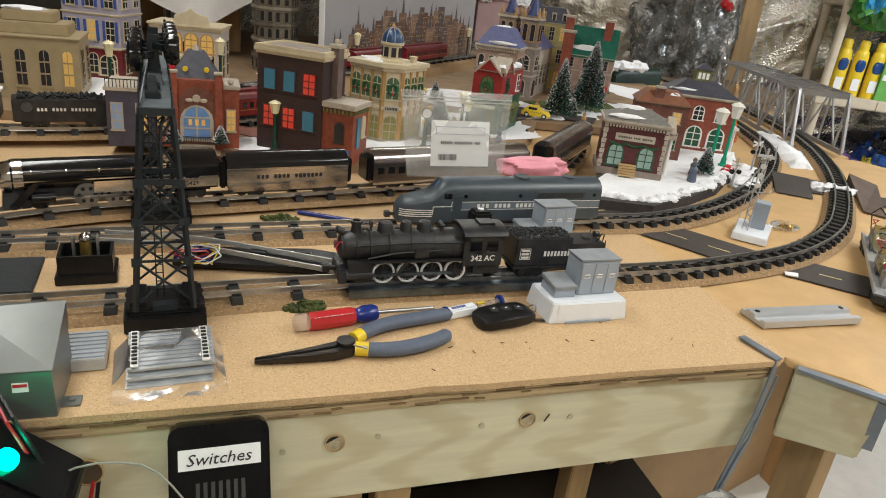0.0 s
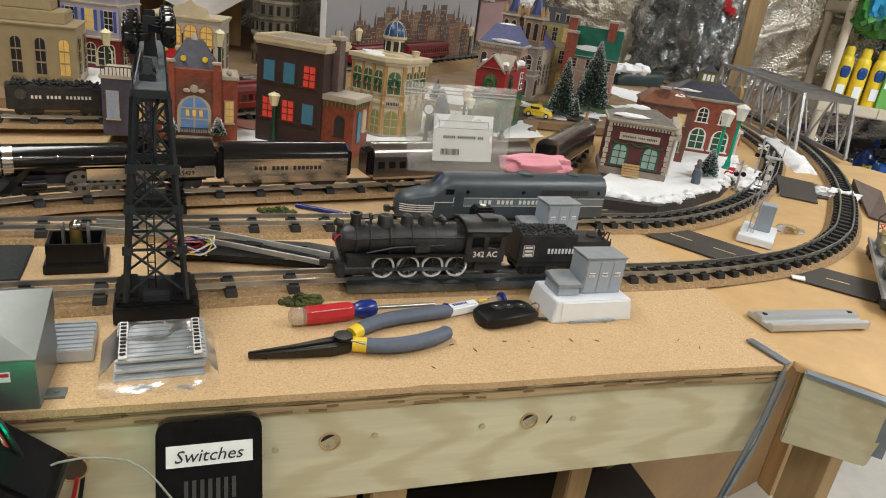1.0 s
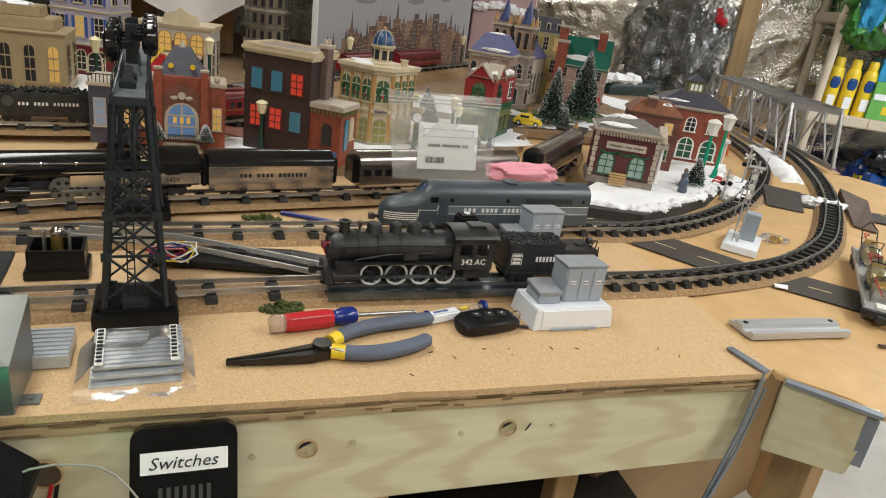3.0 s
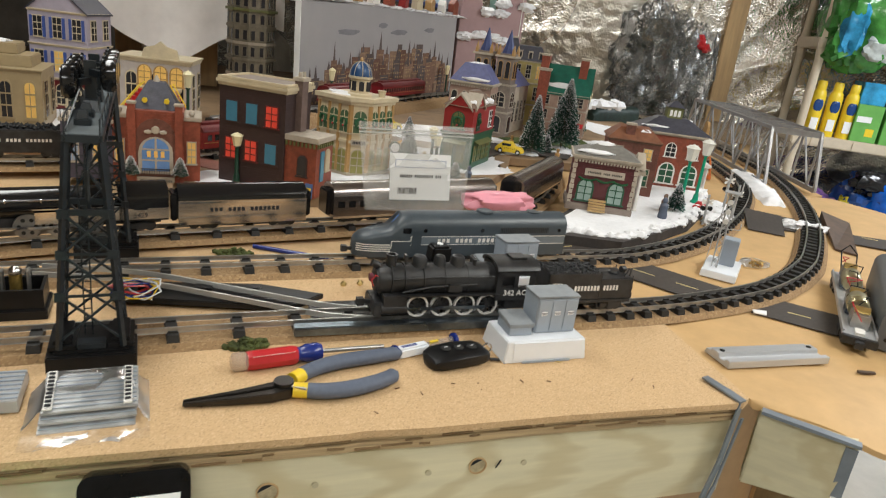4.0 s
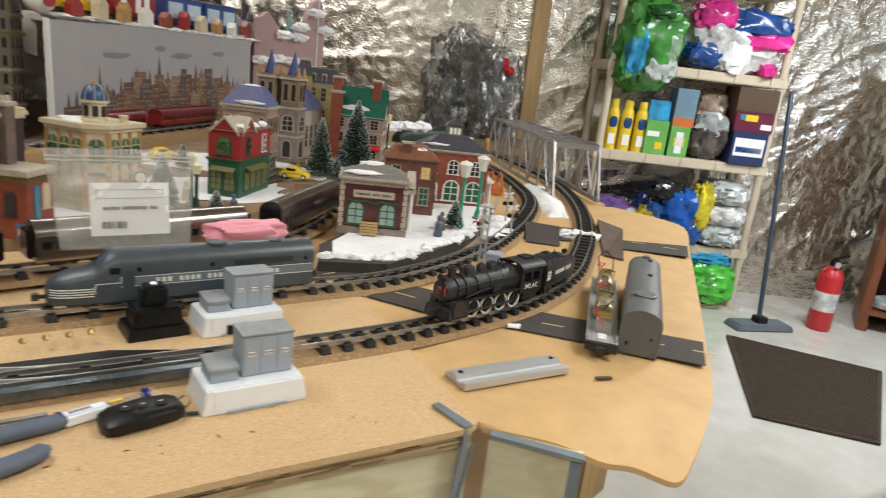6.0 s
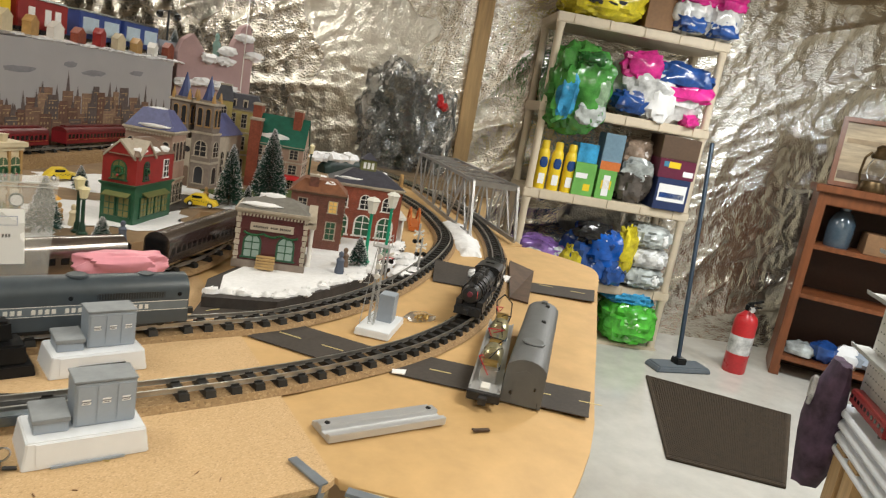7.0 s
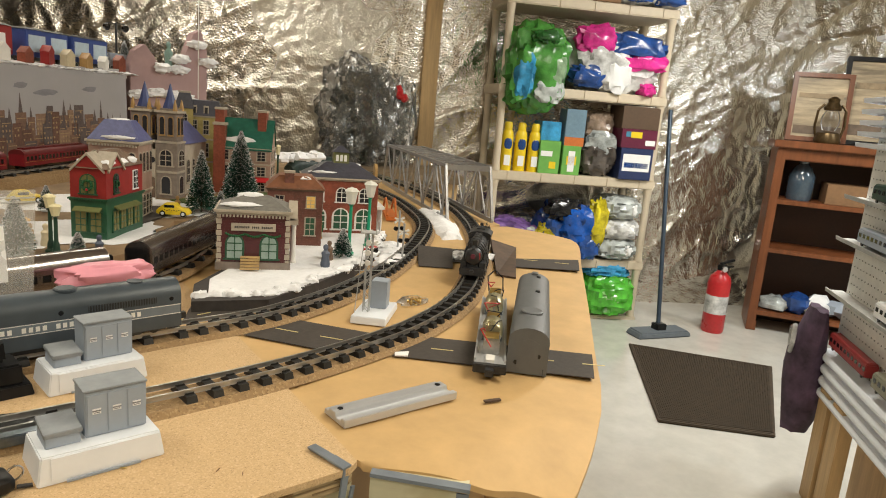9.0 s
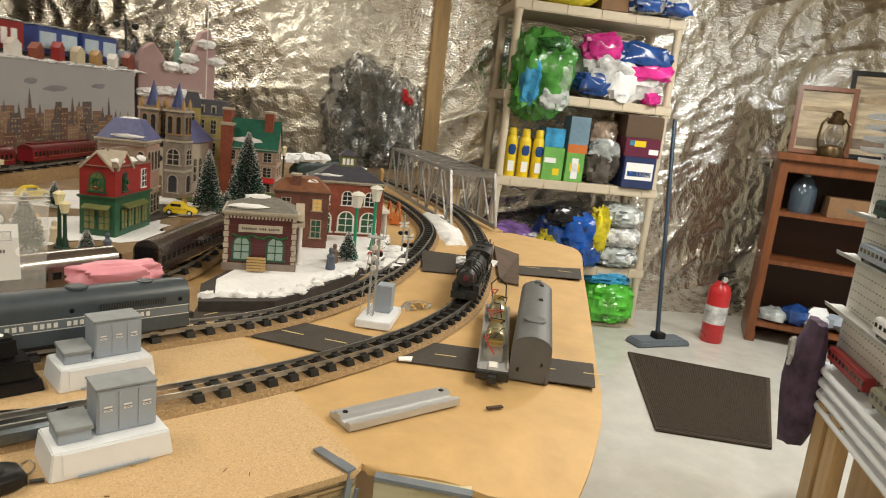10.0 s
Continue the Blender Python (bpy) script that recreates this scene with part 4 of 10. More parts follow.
def diesel():
    """Streamlined cab unit; nose to +x."""
    t = thing("diesel_locomotive", on_track(FINE["inner"], s_of_x("inner", -0.205), 0.10, RT, True), "two-tone grey streamlined diesel engine with white stripes", "locomotive")
    S = []
    for x, h, hi, cr in ((-0.152, 0.0215, 0.046, 0.017), (0.080, 0.0215, 0.046, 0.017), (0.092, 0.0215, 0.045, 0.0165), (0.100, 0.0213, 0.040, 0.0115), (0.108, 0.0208, 0.034, 0.0095), (0.128, 0.0195, 0.031, 0.009), (0.142, 0.0165, 0.028, 0.008), (0.150, 0.0115, 0.024, 0.006), (0.153, 0.006, 0.020, 0.004)):
        S.append(car_section(x, h, 0.006, hi, cr))
    Mesh().hull(S).done("body", GREYPA, t, smooth=True)
    Mesh().box(0.0, 0, 0.003, 0.27, 0.034, 0.006).done("underframe", BLACKM, t)
    for y in (-1, 1):
        b = Mesh()
        b.box(-0.035, y * 0.0216, 0.0335, 0.232, 0.0003, 0.0008).box(-0.035, y * 0.0216, 0.0225, 0.232, 0.0003, 0.0008)
        b.bar((0.081, y * 0.0217, 0.034), (0.081, y * 0.0217, 0.0275), 0.0004, 0.0008)
        b.box(0.094, y * 0.0216, 0.0275, 0.026, 0.0004, 0.0008)
        b.bar((0.107, y * 0.0215, 0.0279), (0.107, y * 0.0215, 0.0175), 0.0004, 0.0008)
        b.done("stripe", WHITEP, t)
        Mesh().box(-0.035, y * 0.02145, 0.0233, 0.231, 0.0004, 0.0102).done("light_band", GREYPB, t)
        nb = Mesh()
        for k in range(4):
            z = 0.0145 + 0.0028 * k
            nb.bar((0.108, y * 0.0214, z), (0.128, y * 0.0200, z), 0.0008, 0.0011).bar((0.128, y * 0.0200, z), (0.143, y * 0.0166, z), 0.0008, 0.0011).bar((0.143, y * 0.0166, z), (0.1505, y * 0.0115, z), 0.0008, 0.0011)
        nb.done("nose_stripe", WHITEP, t)
        for x in (-0.14, -0.02, 0.062):
            Mesh().cyl((x, y * 0.0212, 0.042), (x, y * 0.0219, 0.042), 0.0026, 14).done("porthole", GLASSK, t)
        Mesh().box(-0.085, y * 0.0216, 0.0385, 0.075, 0.0005, 0.0075).done("louvre_panel", BLACKM, t)
        gr = Mesh()
        for k in range(26):
            gr.box(-0.121 + k * 0.0029, y * 0.0220, 0.0388, 0.0009, 0.0006, 0.0069)
        gr.done("louvre", GREYPA, t)
        Mesh().box(0.087, y * 0.0216, 0.0385, 0.011, 0.0005, 0.007).done("cab_window", GLASSK, t)
        for x in (0.073,):
            Mesh().box(x, y * 0.0217, 0.010, 0.013, 0.0004, 0.032).done("door", GREYPA, t)
        wn = Mesh()
        wn.add([(0.0935, y * 0.018, 0.0475), (0.1012, y * 0.0175, 0.0435), (0.1030, y * 0.003, 0.0485), (0.0950, y * 0.003, 0.0590)], ((0, 1, 2, 3),))
        wn.done("windscreen", mat("blue_lit_glass", (0.10, 0.18, 0.42), 0.15, bump=0), t)
        letter_bars("lettering", "XXX XXXX XXXXXXX XXXXXX", 0.150, 0.0055, WHITEP, t, pose(-0.03, y * 0.0219, 0.0282, 90, 0, 0 if y < 0 else 180))
    for x in (-0.03,):
        Mesh().lathe([(0.012, 0), (0.012, 0.002), (0.010, 0.003)], pose(x, 0, 0.0615), 16).done("roof_fan", GREYPA, t)
    Mesh().lathe([(0.009, 0), (0.009, 0.0015)], pose(-0.105, 0, 0.062), 16).done("roof_fan", GREYPA, t)
    for x in (0.090, -0.095):
        truck(t, x, base=0.052, side=0.0165)
        Mesh().cyl((x, -0.0165, 0.0072), (x, -0.0135, 0.0072), 0.0072, 14).cyl((x, 0.0165, 0.0072), (x, 0.0135, 0.0072), 0.0072, 14).done("wheel", BLACKM, t)
    Mesh().box(0.0, 0, 0.000, 0.06, 0.036, 0.008).done("fuel_tank", BLACKM, t, bevel=0.001)
    coupler(t, 0.153)
    coupler(t, -0.152)


diesel()


def passenger_car(name, label, m, L, material, roof, windows=True, half=0.021):
    t = thing(name, m, label, "train car", "streamliner")
    k = L / 2
    Mesh().hull([car_section(-k, half, 0.008, 0.040, 0.001), car_section(k, half, 0.008, 0.040, 0.001)]).done("body", material, t)
    arcs = lambda x: [(x, -half * 1.02 * math.cos(math.pi * i / 12), 0.040 + 0.018 * math.sin(math.pi * i / 12)) for i in range(13)]
    Mesh().hull([arcs(-k), arcs(k)]).done("roof", roof, t, smooth=True)
    for y in (-1, 1):
        if windows:
            n = int(L / 0.017)
            for i in range(n):
                Mesh().box(-k + 0.014 + i * (L - 0.026) / max(1, n - 1), y * half * 1.002, 0.024, 0.0105, 0.0006, 0.0095).done("window", GLASSK, t)
        else:
            letter_bars("lettering", "XXX XXXX XXXXXXX", L * 0.55, 0.005, INK, t, pose(0, y * (half + 0.0004), 0.0275, 90, 0, 0 if y < 0 else 180))
            Mesh().box(0, y * half, 0.0175, L * 0.99, 0.0006, 0.0015).box(0, y * half, 0.0365, L * 0.99, 0.0006, 0.0015).done("trim_strip", CHROME, t)
        Mesh().box(0, y * half, 0.008, L, 0.001, 0.0035).done("skirt", CHROME, t)
    for x in (-k + 0.032, k - 0.032):
        truck(t, x, base=0.024, side=0.0145)
    for x in (-1, 1):
        Mesh().box(x * (k + 0.004), 0, 0.012, 0.009, 0.030, 0.036).done("vestibule", BLACKG, t, bevel=0.002)
    return t


def on_back(x, reach=0.07, lo=0.024, back=True):
    return on_track(FINE["back"], s_of_x("back", x), reach, lo, back)


passenger_car("streamlined_tender", "silver-sided streamlined tender with black top", on_back(-0.493), 0.168, SILVERS, BLACKG, windows=False)
passenger_car("passenger_car", "tarnished silver streamlined passenger car", on_back(-0.235, 0.1), 0.285, DARKSIL, DARKSIL)
passenger_car("passenger_car", "tarnished silver streamlined passenger car", on_back(0.045, 0.09), 0.27, DARKSIL, DARKSIL)


def streamlined_loco():
    t = thing("streamlined_locomotive", on_back(-0.700, 0.07), "glossy black and silver bullet-nosed steam engine", "locomotive", "streamliner")
    X = Matrix.Rotation(radians(90), 4, "Y")
    Mesh().lathe([(0.0185, 0), (0.0185, 0.135), (0.018, 0.16)], Matrix.Translation((-0.05, 0, 0.038)) @ X, 26).done("boiler", BLACKG, t, smooth=True)
    Mesh().lathe([(0.018, 0), (0.0165, 0.008), (0.0125, 0.015), (0.006, 0.0195), (0.001, 0.021)], Matrix.Translation((0.110, 0, 0.037)) @ X, 26).done("bullet_nose", CHROME, t, smooth=True)
    Mesh().cyl((0.128, 0, 0.040), (0.134, 0, 0.040), 0.005, 14).done("headlamp", CHROME, t, smooth=True)
    Mesh().lathe([(0.0192, 0), (0.0192, 0.010)], Matrix.Translation((0.098, 0, 0.0375)) @ X, 26).done("nose_band", CHROME, t, smooth=True)
    arcs = lambda x: [(x, -0.022 * math.cos(math.pi * i / 12), 0.042 + 0.019 * math.sin(math.pi * i / 12)) for i in range(13)]
    Mesh().hull([arcs(-0.118), arcs(-0.06)]).done("cab_roof", BLACKG, t, smooth=True)
    for y in (-1, 1):
        Mesh().box(-0.09, y * 0.0212, 0.016, 0.055, 0.0016, 0.028).done("cab_side", BLACKG, t)
        Mesh().box(-0.085, y * 0.0222, 0.030, 0.016, 0.0006, 0.010).done("cab_window", GLASSK, t)
        Mesh().box(-0.045, y * 0.0215, 0.018, 0.145, 0.0016, 0.014).done("skirt_panel", SILVERS, t)
        Mesh().box(0.012, y * 0.0212, 0.0345, 0.20, 0.001, 0.0014).done("trim_strip", CHROME, t)
        text_part("cab_number", "5429", 0.008, INK, t, pose(-0.085, y * 0.0226, 0.023, 90, 0, 0 if y < 0 else 180))
        Mesh().tube([(0.10, y * 0.0195, 0.044), (0.02, y * 0.0195, 0.0455), (-0.06, y * 0.0195, 0.0455)], 0.0008, 5).done("handrail", CHROME, t)
        for i in range(5):
            Mesh().cyl((0.09 - i * 0.035, y * 0.0185, 0.043), (0.09 - i * 0.035, y * 0.0205, 0.0475), 0.0009, 5).done("stanchion", CHROME, t)
        for x in (0.035, 0.003, -0.029):
            w = Mesh().cyl((x, y * 0.0140, 0.0145), (x, y * 0.0172, 0.0145), 0.0145, 22)
            w.done("driving_wheel", RAIL, t, smooth=True)
            dk = Mesh()
            for k in range(6):
                a = k * math.tau / 6
                dk.cyl((x + 0.0085 * math.cos(a), y * 0.0170, 0.0145 + 0.0085 * math.sin(a)), (x + 0.0085 * math.cos(a), y * 0.0176, 0.0145 + 0.0085 * math.sin(a)), 0.0024, 8)
            dk.done("wheel_hole", BLACKM, t)
        Mesh().bar((-0.029, y * 0.0188, 0.0125), (0.035, y * 0.0188, 0.0125), 0.0012, 0.003).bar((0.003, y * 0.0196, 0.013), (0.075, y * 0.0196, 0.0145), 0.0012, 0.003).done("side_rod", CHROME, t)
        Mesh().cyl((0.068, y * 0.0175, 0.014), (0.092, y * 0.0175, 0.014), 0.007, 14).done("cylinder", BLACKG, t, smooth=True)
        Mesh().prism([(0.115, 0.006), (0.088, 0.034), (0.080, 0.034), (0.104, 0.006)], y * 0.019 - 0.0008, y * 0.019 + 0.0008, pose(0, 0, 0, 90)).done("slanted_panel", BLACKG, t)
    Mesh().box(0.0, 0, 0.010, 0.22, 0.022, 0.014).done("frame", BLACKM, t)
    Mesh().box(0.112, 0, 0.002, 0.02, 0.036, 0.018, taper=0.75).done("pilot", BLACKM, t, bevel=0.002)
    truck(t, 0.098, base=0.024)
    truck(t, -0.085, base=0.024)


streamlined_loco()


def freight_engine():
    m = on_track(FINE["third"], s_of_x("third", -0.83), 0.06, 0.03, True)
    t = thing("coal_tender", m, "black coal tender with pale lettering behind the yard", "tender")
    Mesh().box(0, 0, 0.010, 0.15, 0.042, 0.036).done("tank", BLACKM, t, bevel=0.0015)
    co = Mesh()
    for i in range(150):
        co.ball(random.uniform(-0.065, 0.065), random.uniform(-0.017, 0.017), 0.048 + random.uniform(-0.001, 0.003), random.uniform(0.002, 0.0036), n=5, rough=0.5, seed=i)
    tagged(co.done("coal_load", MATS["coal"], t), kind="stuff")
    letter_bars("lettering", "XXX XXXX XXXXXXX", 0.085, 0.005, WHITEP, t, pose(0, 0.0214, 0.030, 90, 0, 180))
    Mesh().cyl((0.055, 0.0212, 0.034), (0.055, 0.0216, 0.034), 0.008, 18).done("herald", RAILB, t)
    for x in (-0.045, 0.045):
        truck(t, x)
    m = on_track(FINE["third"], s_of_x("third", -1.0), 0.06, 0.03, True)
    t = thing("steam_locomotive", m, "black steam engine with white cab number", "locomotive")
    X = Matrix.Rotation(radians(90), 4, "Y")
    Mesh().lathe([(0.018, 0), (0.018, 0.12), (0.012, 0.128)], Matrix.Translation((-0.04, 0, 0.036)) @ X, 20).done("boiler", BLACKM, t, smooth=True)
    Mesh().box(-0.062, 0, 0.014, 0.045, 0.042, 0.040).done("cab", BLACKM, t, bevel=0.002)
    Mesh().box(-0.062, 0, 0.054, 0.052, 0.046, 0.004).done("cab_roof", WHITEP, t, bevel=0.001)
    for y in (-1, 1):
        Mesh().box(-0.065, y * 0.0212, 0.034, 0.022, 0.0008, 0.012).done("cab_window", GLASSK, t)
        text_part("cab_number", "5405", 0.008, WHITEP, t, pose(-0.062, y * 0.0216, 0.026, 90, 0, 0 if y < 0 else 180))
        for x in (0.05, 0.02, -0.01):
            Mesh().cyl((x, y * 0.013, 0.012), (x, y * 0.017, 0.012), 0.012, 16).done("driving_wheel", BLACKM, t)
    Mesh().box(0, 0, 0.008, 0.16, 0.02, 0.014).done("frame", BLACKM, t)
    for x in (0.05, 0.02, -0.005):
        Mesh().lathe([(0.007, 0), (0.006, 0.008), (0.003, 0.011)], pose(x, 0, 0.052), 12).done("dome", BLACKM, t, smooth=True)


freight_engine()

# ---- things on the table ----
def relay_box(m, group="relay boxes"):
    t = thing("relay_box", m, "grey relay cabinets on a white plastic base", "model cabinet", group)
    Mesh().box(0, 0, 0, 0.104, 0.066, 0.027, taper=0.93).done("base", WHITE, t, bevel=0.0012)
    Mesh().box(0.003, -0.0325, 0.004, 0.088, 0.002, 0.021, -4).done("front_flap", WHITE, t)
    Mesh().box(0.0, -0.0345, 0.0005, 0.06, 0.002, 0.002).done("flap_gap", GREYP, t)
    Mesh().box(0.016, 0.006, 0.027, 0.052, 0.036, 0.045).done("tall_cabinet", GREYP, t, bevel=0.001)
    Mesh().box(0.016, 0.006, 0.072, 0.054, 0.038, 0.0022).done("cabinet_roof", mat("grey_roof", (0.27, 0.29, 0.31), 0.55), t, bevel=0.0005)
    for i in range(3):
        d = Mesh().box(0, 0, 0, 0.0152, 0.0012, 0.040).done("cabinet_door", GREYP, t, m=pose(-0.0005 + 0.0168 * i, -0.0122, 0.029), bevel=0.0004)
        Mesh().box(0, -0.0009, 0.021, 0.0072, 0.0004, 0.0052).done("notice", PAPER, d)
        Mesh().box(0, -0.0012, 0.0235, 0.0072, 0.0003, 0.0012).box(0, -0.0012, 0.0220, 0.005, 0.0003, 0.0007).done("notice_print", mat("grey_print", (0.2, 0.2, 0.22), 0.7), d)
    lb = Mesh().box(-0.028, 0.002, 0.027, 0.028, 0.036, 0.012, taper=0.96).done("low_cabinet", GREYP, t, bevel=0.0008)
    Mesh().box(-0.028, 0.002, 0.039, 0.030, 0.038, 0.005, 6).done("sloped_lid", mat("grey_roof", (0.2, 0.2, 0.2)), t, bevel=0.0006)
    Mesh().tube([(0.012, -0.036, 0.001), (0.016, -0.040, 0.0012), (0.013, -0.038, 0.002)], 0.0006, 5).done("copper_wire", COPPER, t)
    return t


relay_box(pose(-0.190, 0.114, 0, 0, 0, 4.5) @ Matrix.Diagonal((0.93, 0.84, 0.88, 1)))
r2 = relay_box(pose(-0.162, 0.285, 0, 0, 0, 7.5) @ Matrix.Diagonal((0.93, 0.84, 0.88, 1)))
Mesh().box(0.002, -0.0338, 0.002, 0.05, 0.004, 0.012).done("open_slot", BLACKP, r2)


def key_fob():
    t = thing("key_fob", pose(-0.283, 0.091, 0, 0, 0, 14), "black plastic car key fob with three buttons", "key fob")
    S = []
    for x, w, h in ((-0.034, 0.008, 0.006), (-0.032, 0.014, 0.011), (-0.024, 0.0175, 0.0145), (0.0, 0.0185, 0.016), (0.024, 0.0165, 0.0145), (0.031, 0.0125, 0.012), (0.033, 0.008, 0.008)):
        S.append([(x, w * c, 0.0085 + (h - 0.0085) * s if s > 0 else 0.0085 + 0.0085 * s) for c, s in [(math.copysign(abs(math.cos(a)) ** 0.5, math.cos(a)), math.copysign(abs(math.sin(a)) ** 0.6, math.sin(a))) for a in [k * math.tau / 16 for k in range(16)]]])
    Mesh().hull(S).done("shell", BLACKP, t, smooth=True)
    for i, x in enumerate((-0.014, 0.0, 0.014)):
        Mesh().lathe([(0.0052, 0), (0.005, 0.0012), (0.004, 0.0018)], pose(x, 0.002 - 0.002 * i, 0.0155), 14).done("button", mat("matt_rubber", (0.02, 0.02, 0.02), 0.8), t, smooth=True)
        Mesh().box(x, 0.002 - 0.002 * i, 0.0174, 0.003, 0.001, 0.0002).done("button_mark", PAPER, t)
    ring = [(0.036 + 0.006 * math.cos(a), 0.002, 0.008 + 0.006 * math.sin(a)) for a in [k * math.tau / 12 for k in range(13)]]
    Mesh().tube(ring, 0.0009, 6).done("key_ring", CHROME, t)
    Mesh().bar((0.033, -0.010, 0.003), (0.043, -0.013, 0.002), 0.004, 0.0015).done("key_blade", BLACKM, t)


key_fob()


def pliers():
    t = thing("long_nose_pliers", pose(0.003, -0.011, 0), "long-nose pliers with blue-grey grips and yellow collars", "pliers")
    d = [(-0.538, 0.040), (-0.500, 0.043), (-0.468, 0.048), (-0.452, 0.056)]
    for side in (-1, 1):
        S = []
        for (x, y), w, h in zip(d, (0.0022, 0.0040, 0.0060, 0.0075), (0.003, 0.006, 0.008, 0.009)):
            c = y + side * w * 0.95
            S.append([(x, c - w * 0.8, 0.002), (x, c + w * 0.8, 0.002), (x, c + w * 0.7, 0.002 + h), (x, c - w * 0.7, 0.002 + h)])
        Mesh().hull(S).done("jaw", mat("dark_steel", (0.05, 0.045, 0.04), 0.35, 0.8, vary=0.2), t, bevel=0.0006)
    Mesh().cyl((-0.458, 0.053, 0.001), (-0.458, 0.053, 0.014), 0.0085, 18).done("pivot", mat("dark_steel", (0.05, 0.045, 0.04)), t, smooth=True)
    Mesh().bar((-0.452, 0.046, 0.0125), (-0.440, 0.040, 0.0125), 0.0025, 0.001).done("cutter_mark", RAIL, t)
    for pts, yb in (([(-0.450, 0.064), (-0.430, 0.082), (-0.405, 0.094), (-0.370, 0.103), (-0.340, 0.110)], 1), ([(-0.450, 0.048), (-0.425, 0.044), (-0.400, 0.047), (-0.372, 0.058), (-0.352, 0.072)], 0)):
        path = smooth_path(pts, 0.006)
        n = len(path)
        def ringsec(p, q, w, h):
            dd = (q - p).normalized()
            s = Vector((-dd.y, dd.x, 0))
            return [tuple(p + s * (w * math.cos(a)) + Vector((0, 0, 0.0075 + h * math.sin(a)))) for a in [k * math.tau / 12 for k in range(12)]]
        sec = []
        for i in range(n):
            u = i / (n - 1)
            w = 0.0068 * (1 + 0.25 * math.sin(u * 3.0)) * (0.35 if i == n - 1 else 1)
            sec.append(ringsec(path[i], path[min(n - 1, i + 1)] if i < n - 1 else path[i] * 2 - path[i - 1], w, 0.0066 * (0.4 if i == n - 1 else 1)))
        Mesh().hull(sec[2:]).done("grip", NAVYG, t, smooth=True)
        Mesh().hull([[tuple(Vector(q) * 1.0) for q in s] for s in sec[:3]]).done("collar", YELLOW, t, smooth=True)


pliers()


def screwdriver():
    t = thing("screwdriver", pose(-0.456, 0.092, 0.0095, 0, 0, 13), "red and clear handled screwdriver with blue collar", "screwdriver")
    X = Matrix.Rotation(radians(90), 4, "Y")
    Mesh().lathe([(0.006, -0.044), (0.0085, -0.042), (0.0088, -0.033), (0.0075, -0.030)], X, 14).done("clear_butt", mat("clear_acetate", (0.75, 0.68, 0.62), 0.1, trans=0.8, bump=0), t, smooth=True)
    Mesh().lathe([(0.0086, -0.030), (0.0092, -0.026), (0.0092, 0.012), (0.0082, 0.016)], X, 8).done("grip", RED, t, smooth=False)
    Mesh().lathe([(0.0075, 0.016), (0.0065, 0.019), (0.0088, 0.025), (0.0088, 0.036), (0.0070, 0.040)], X, 14).done("blue_collar", BLUEH, t, smooth=True)
    Mesh().cyl((0.040, 0, 0), (0.105, 0, -0.004), 0.0022, 10).done("shaft", RAIL, t, smooth=True)
    text_part("print", "3/16 MADE IN USA", 0.0048, PAPER, t, pose(-0.007, -0.0068, 0.0062, 45, 0, 180) @ pose(0, 0, 0.0001))
    p = thing("torpedo_pen", pose(-0.313, 0.111, 0.006, 0, 0, 20), "white pocket screwdriver with blue ends and clear tube", "pen tool")
    Mesh().box(-0.014, 0, -0.0055, 0.036, 0.011, 0.011).done("barrel", WHITE, p, bevel=0.002)
    letter_bars("print", "XXXXXX", 0.018, 0.004, BLUEH, p, pose(-0.018, 0, 0.0056))
    Mesh().cyl((0.004, 0, 0), (0.036, 0, 0.001), 0.0042, 12).done("tube", mat("clear_acetate", (0.75, 0.68, 0.62)), p, smooth=True)
    Mesh().box(0.012, 0, 0.002, 0.010, 0.003, 0.003).done("bubble", YELLOW, p)
    for x in (-0.034, 0.038):
        Mesh().lathe([(0.0055, 0), (0.0075, 0.0015), (0.0075, 0.0045), (0.0055, 0.006)], Matrix.Translation((x - 0.003, 0, 0.001)) @ X, 10).done("blue_cap", BLUEH, p, smooth=True)


screwdriver()


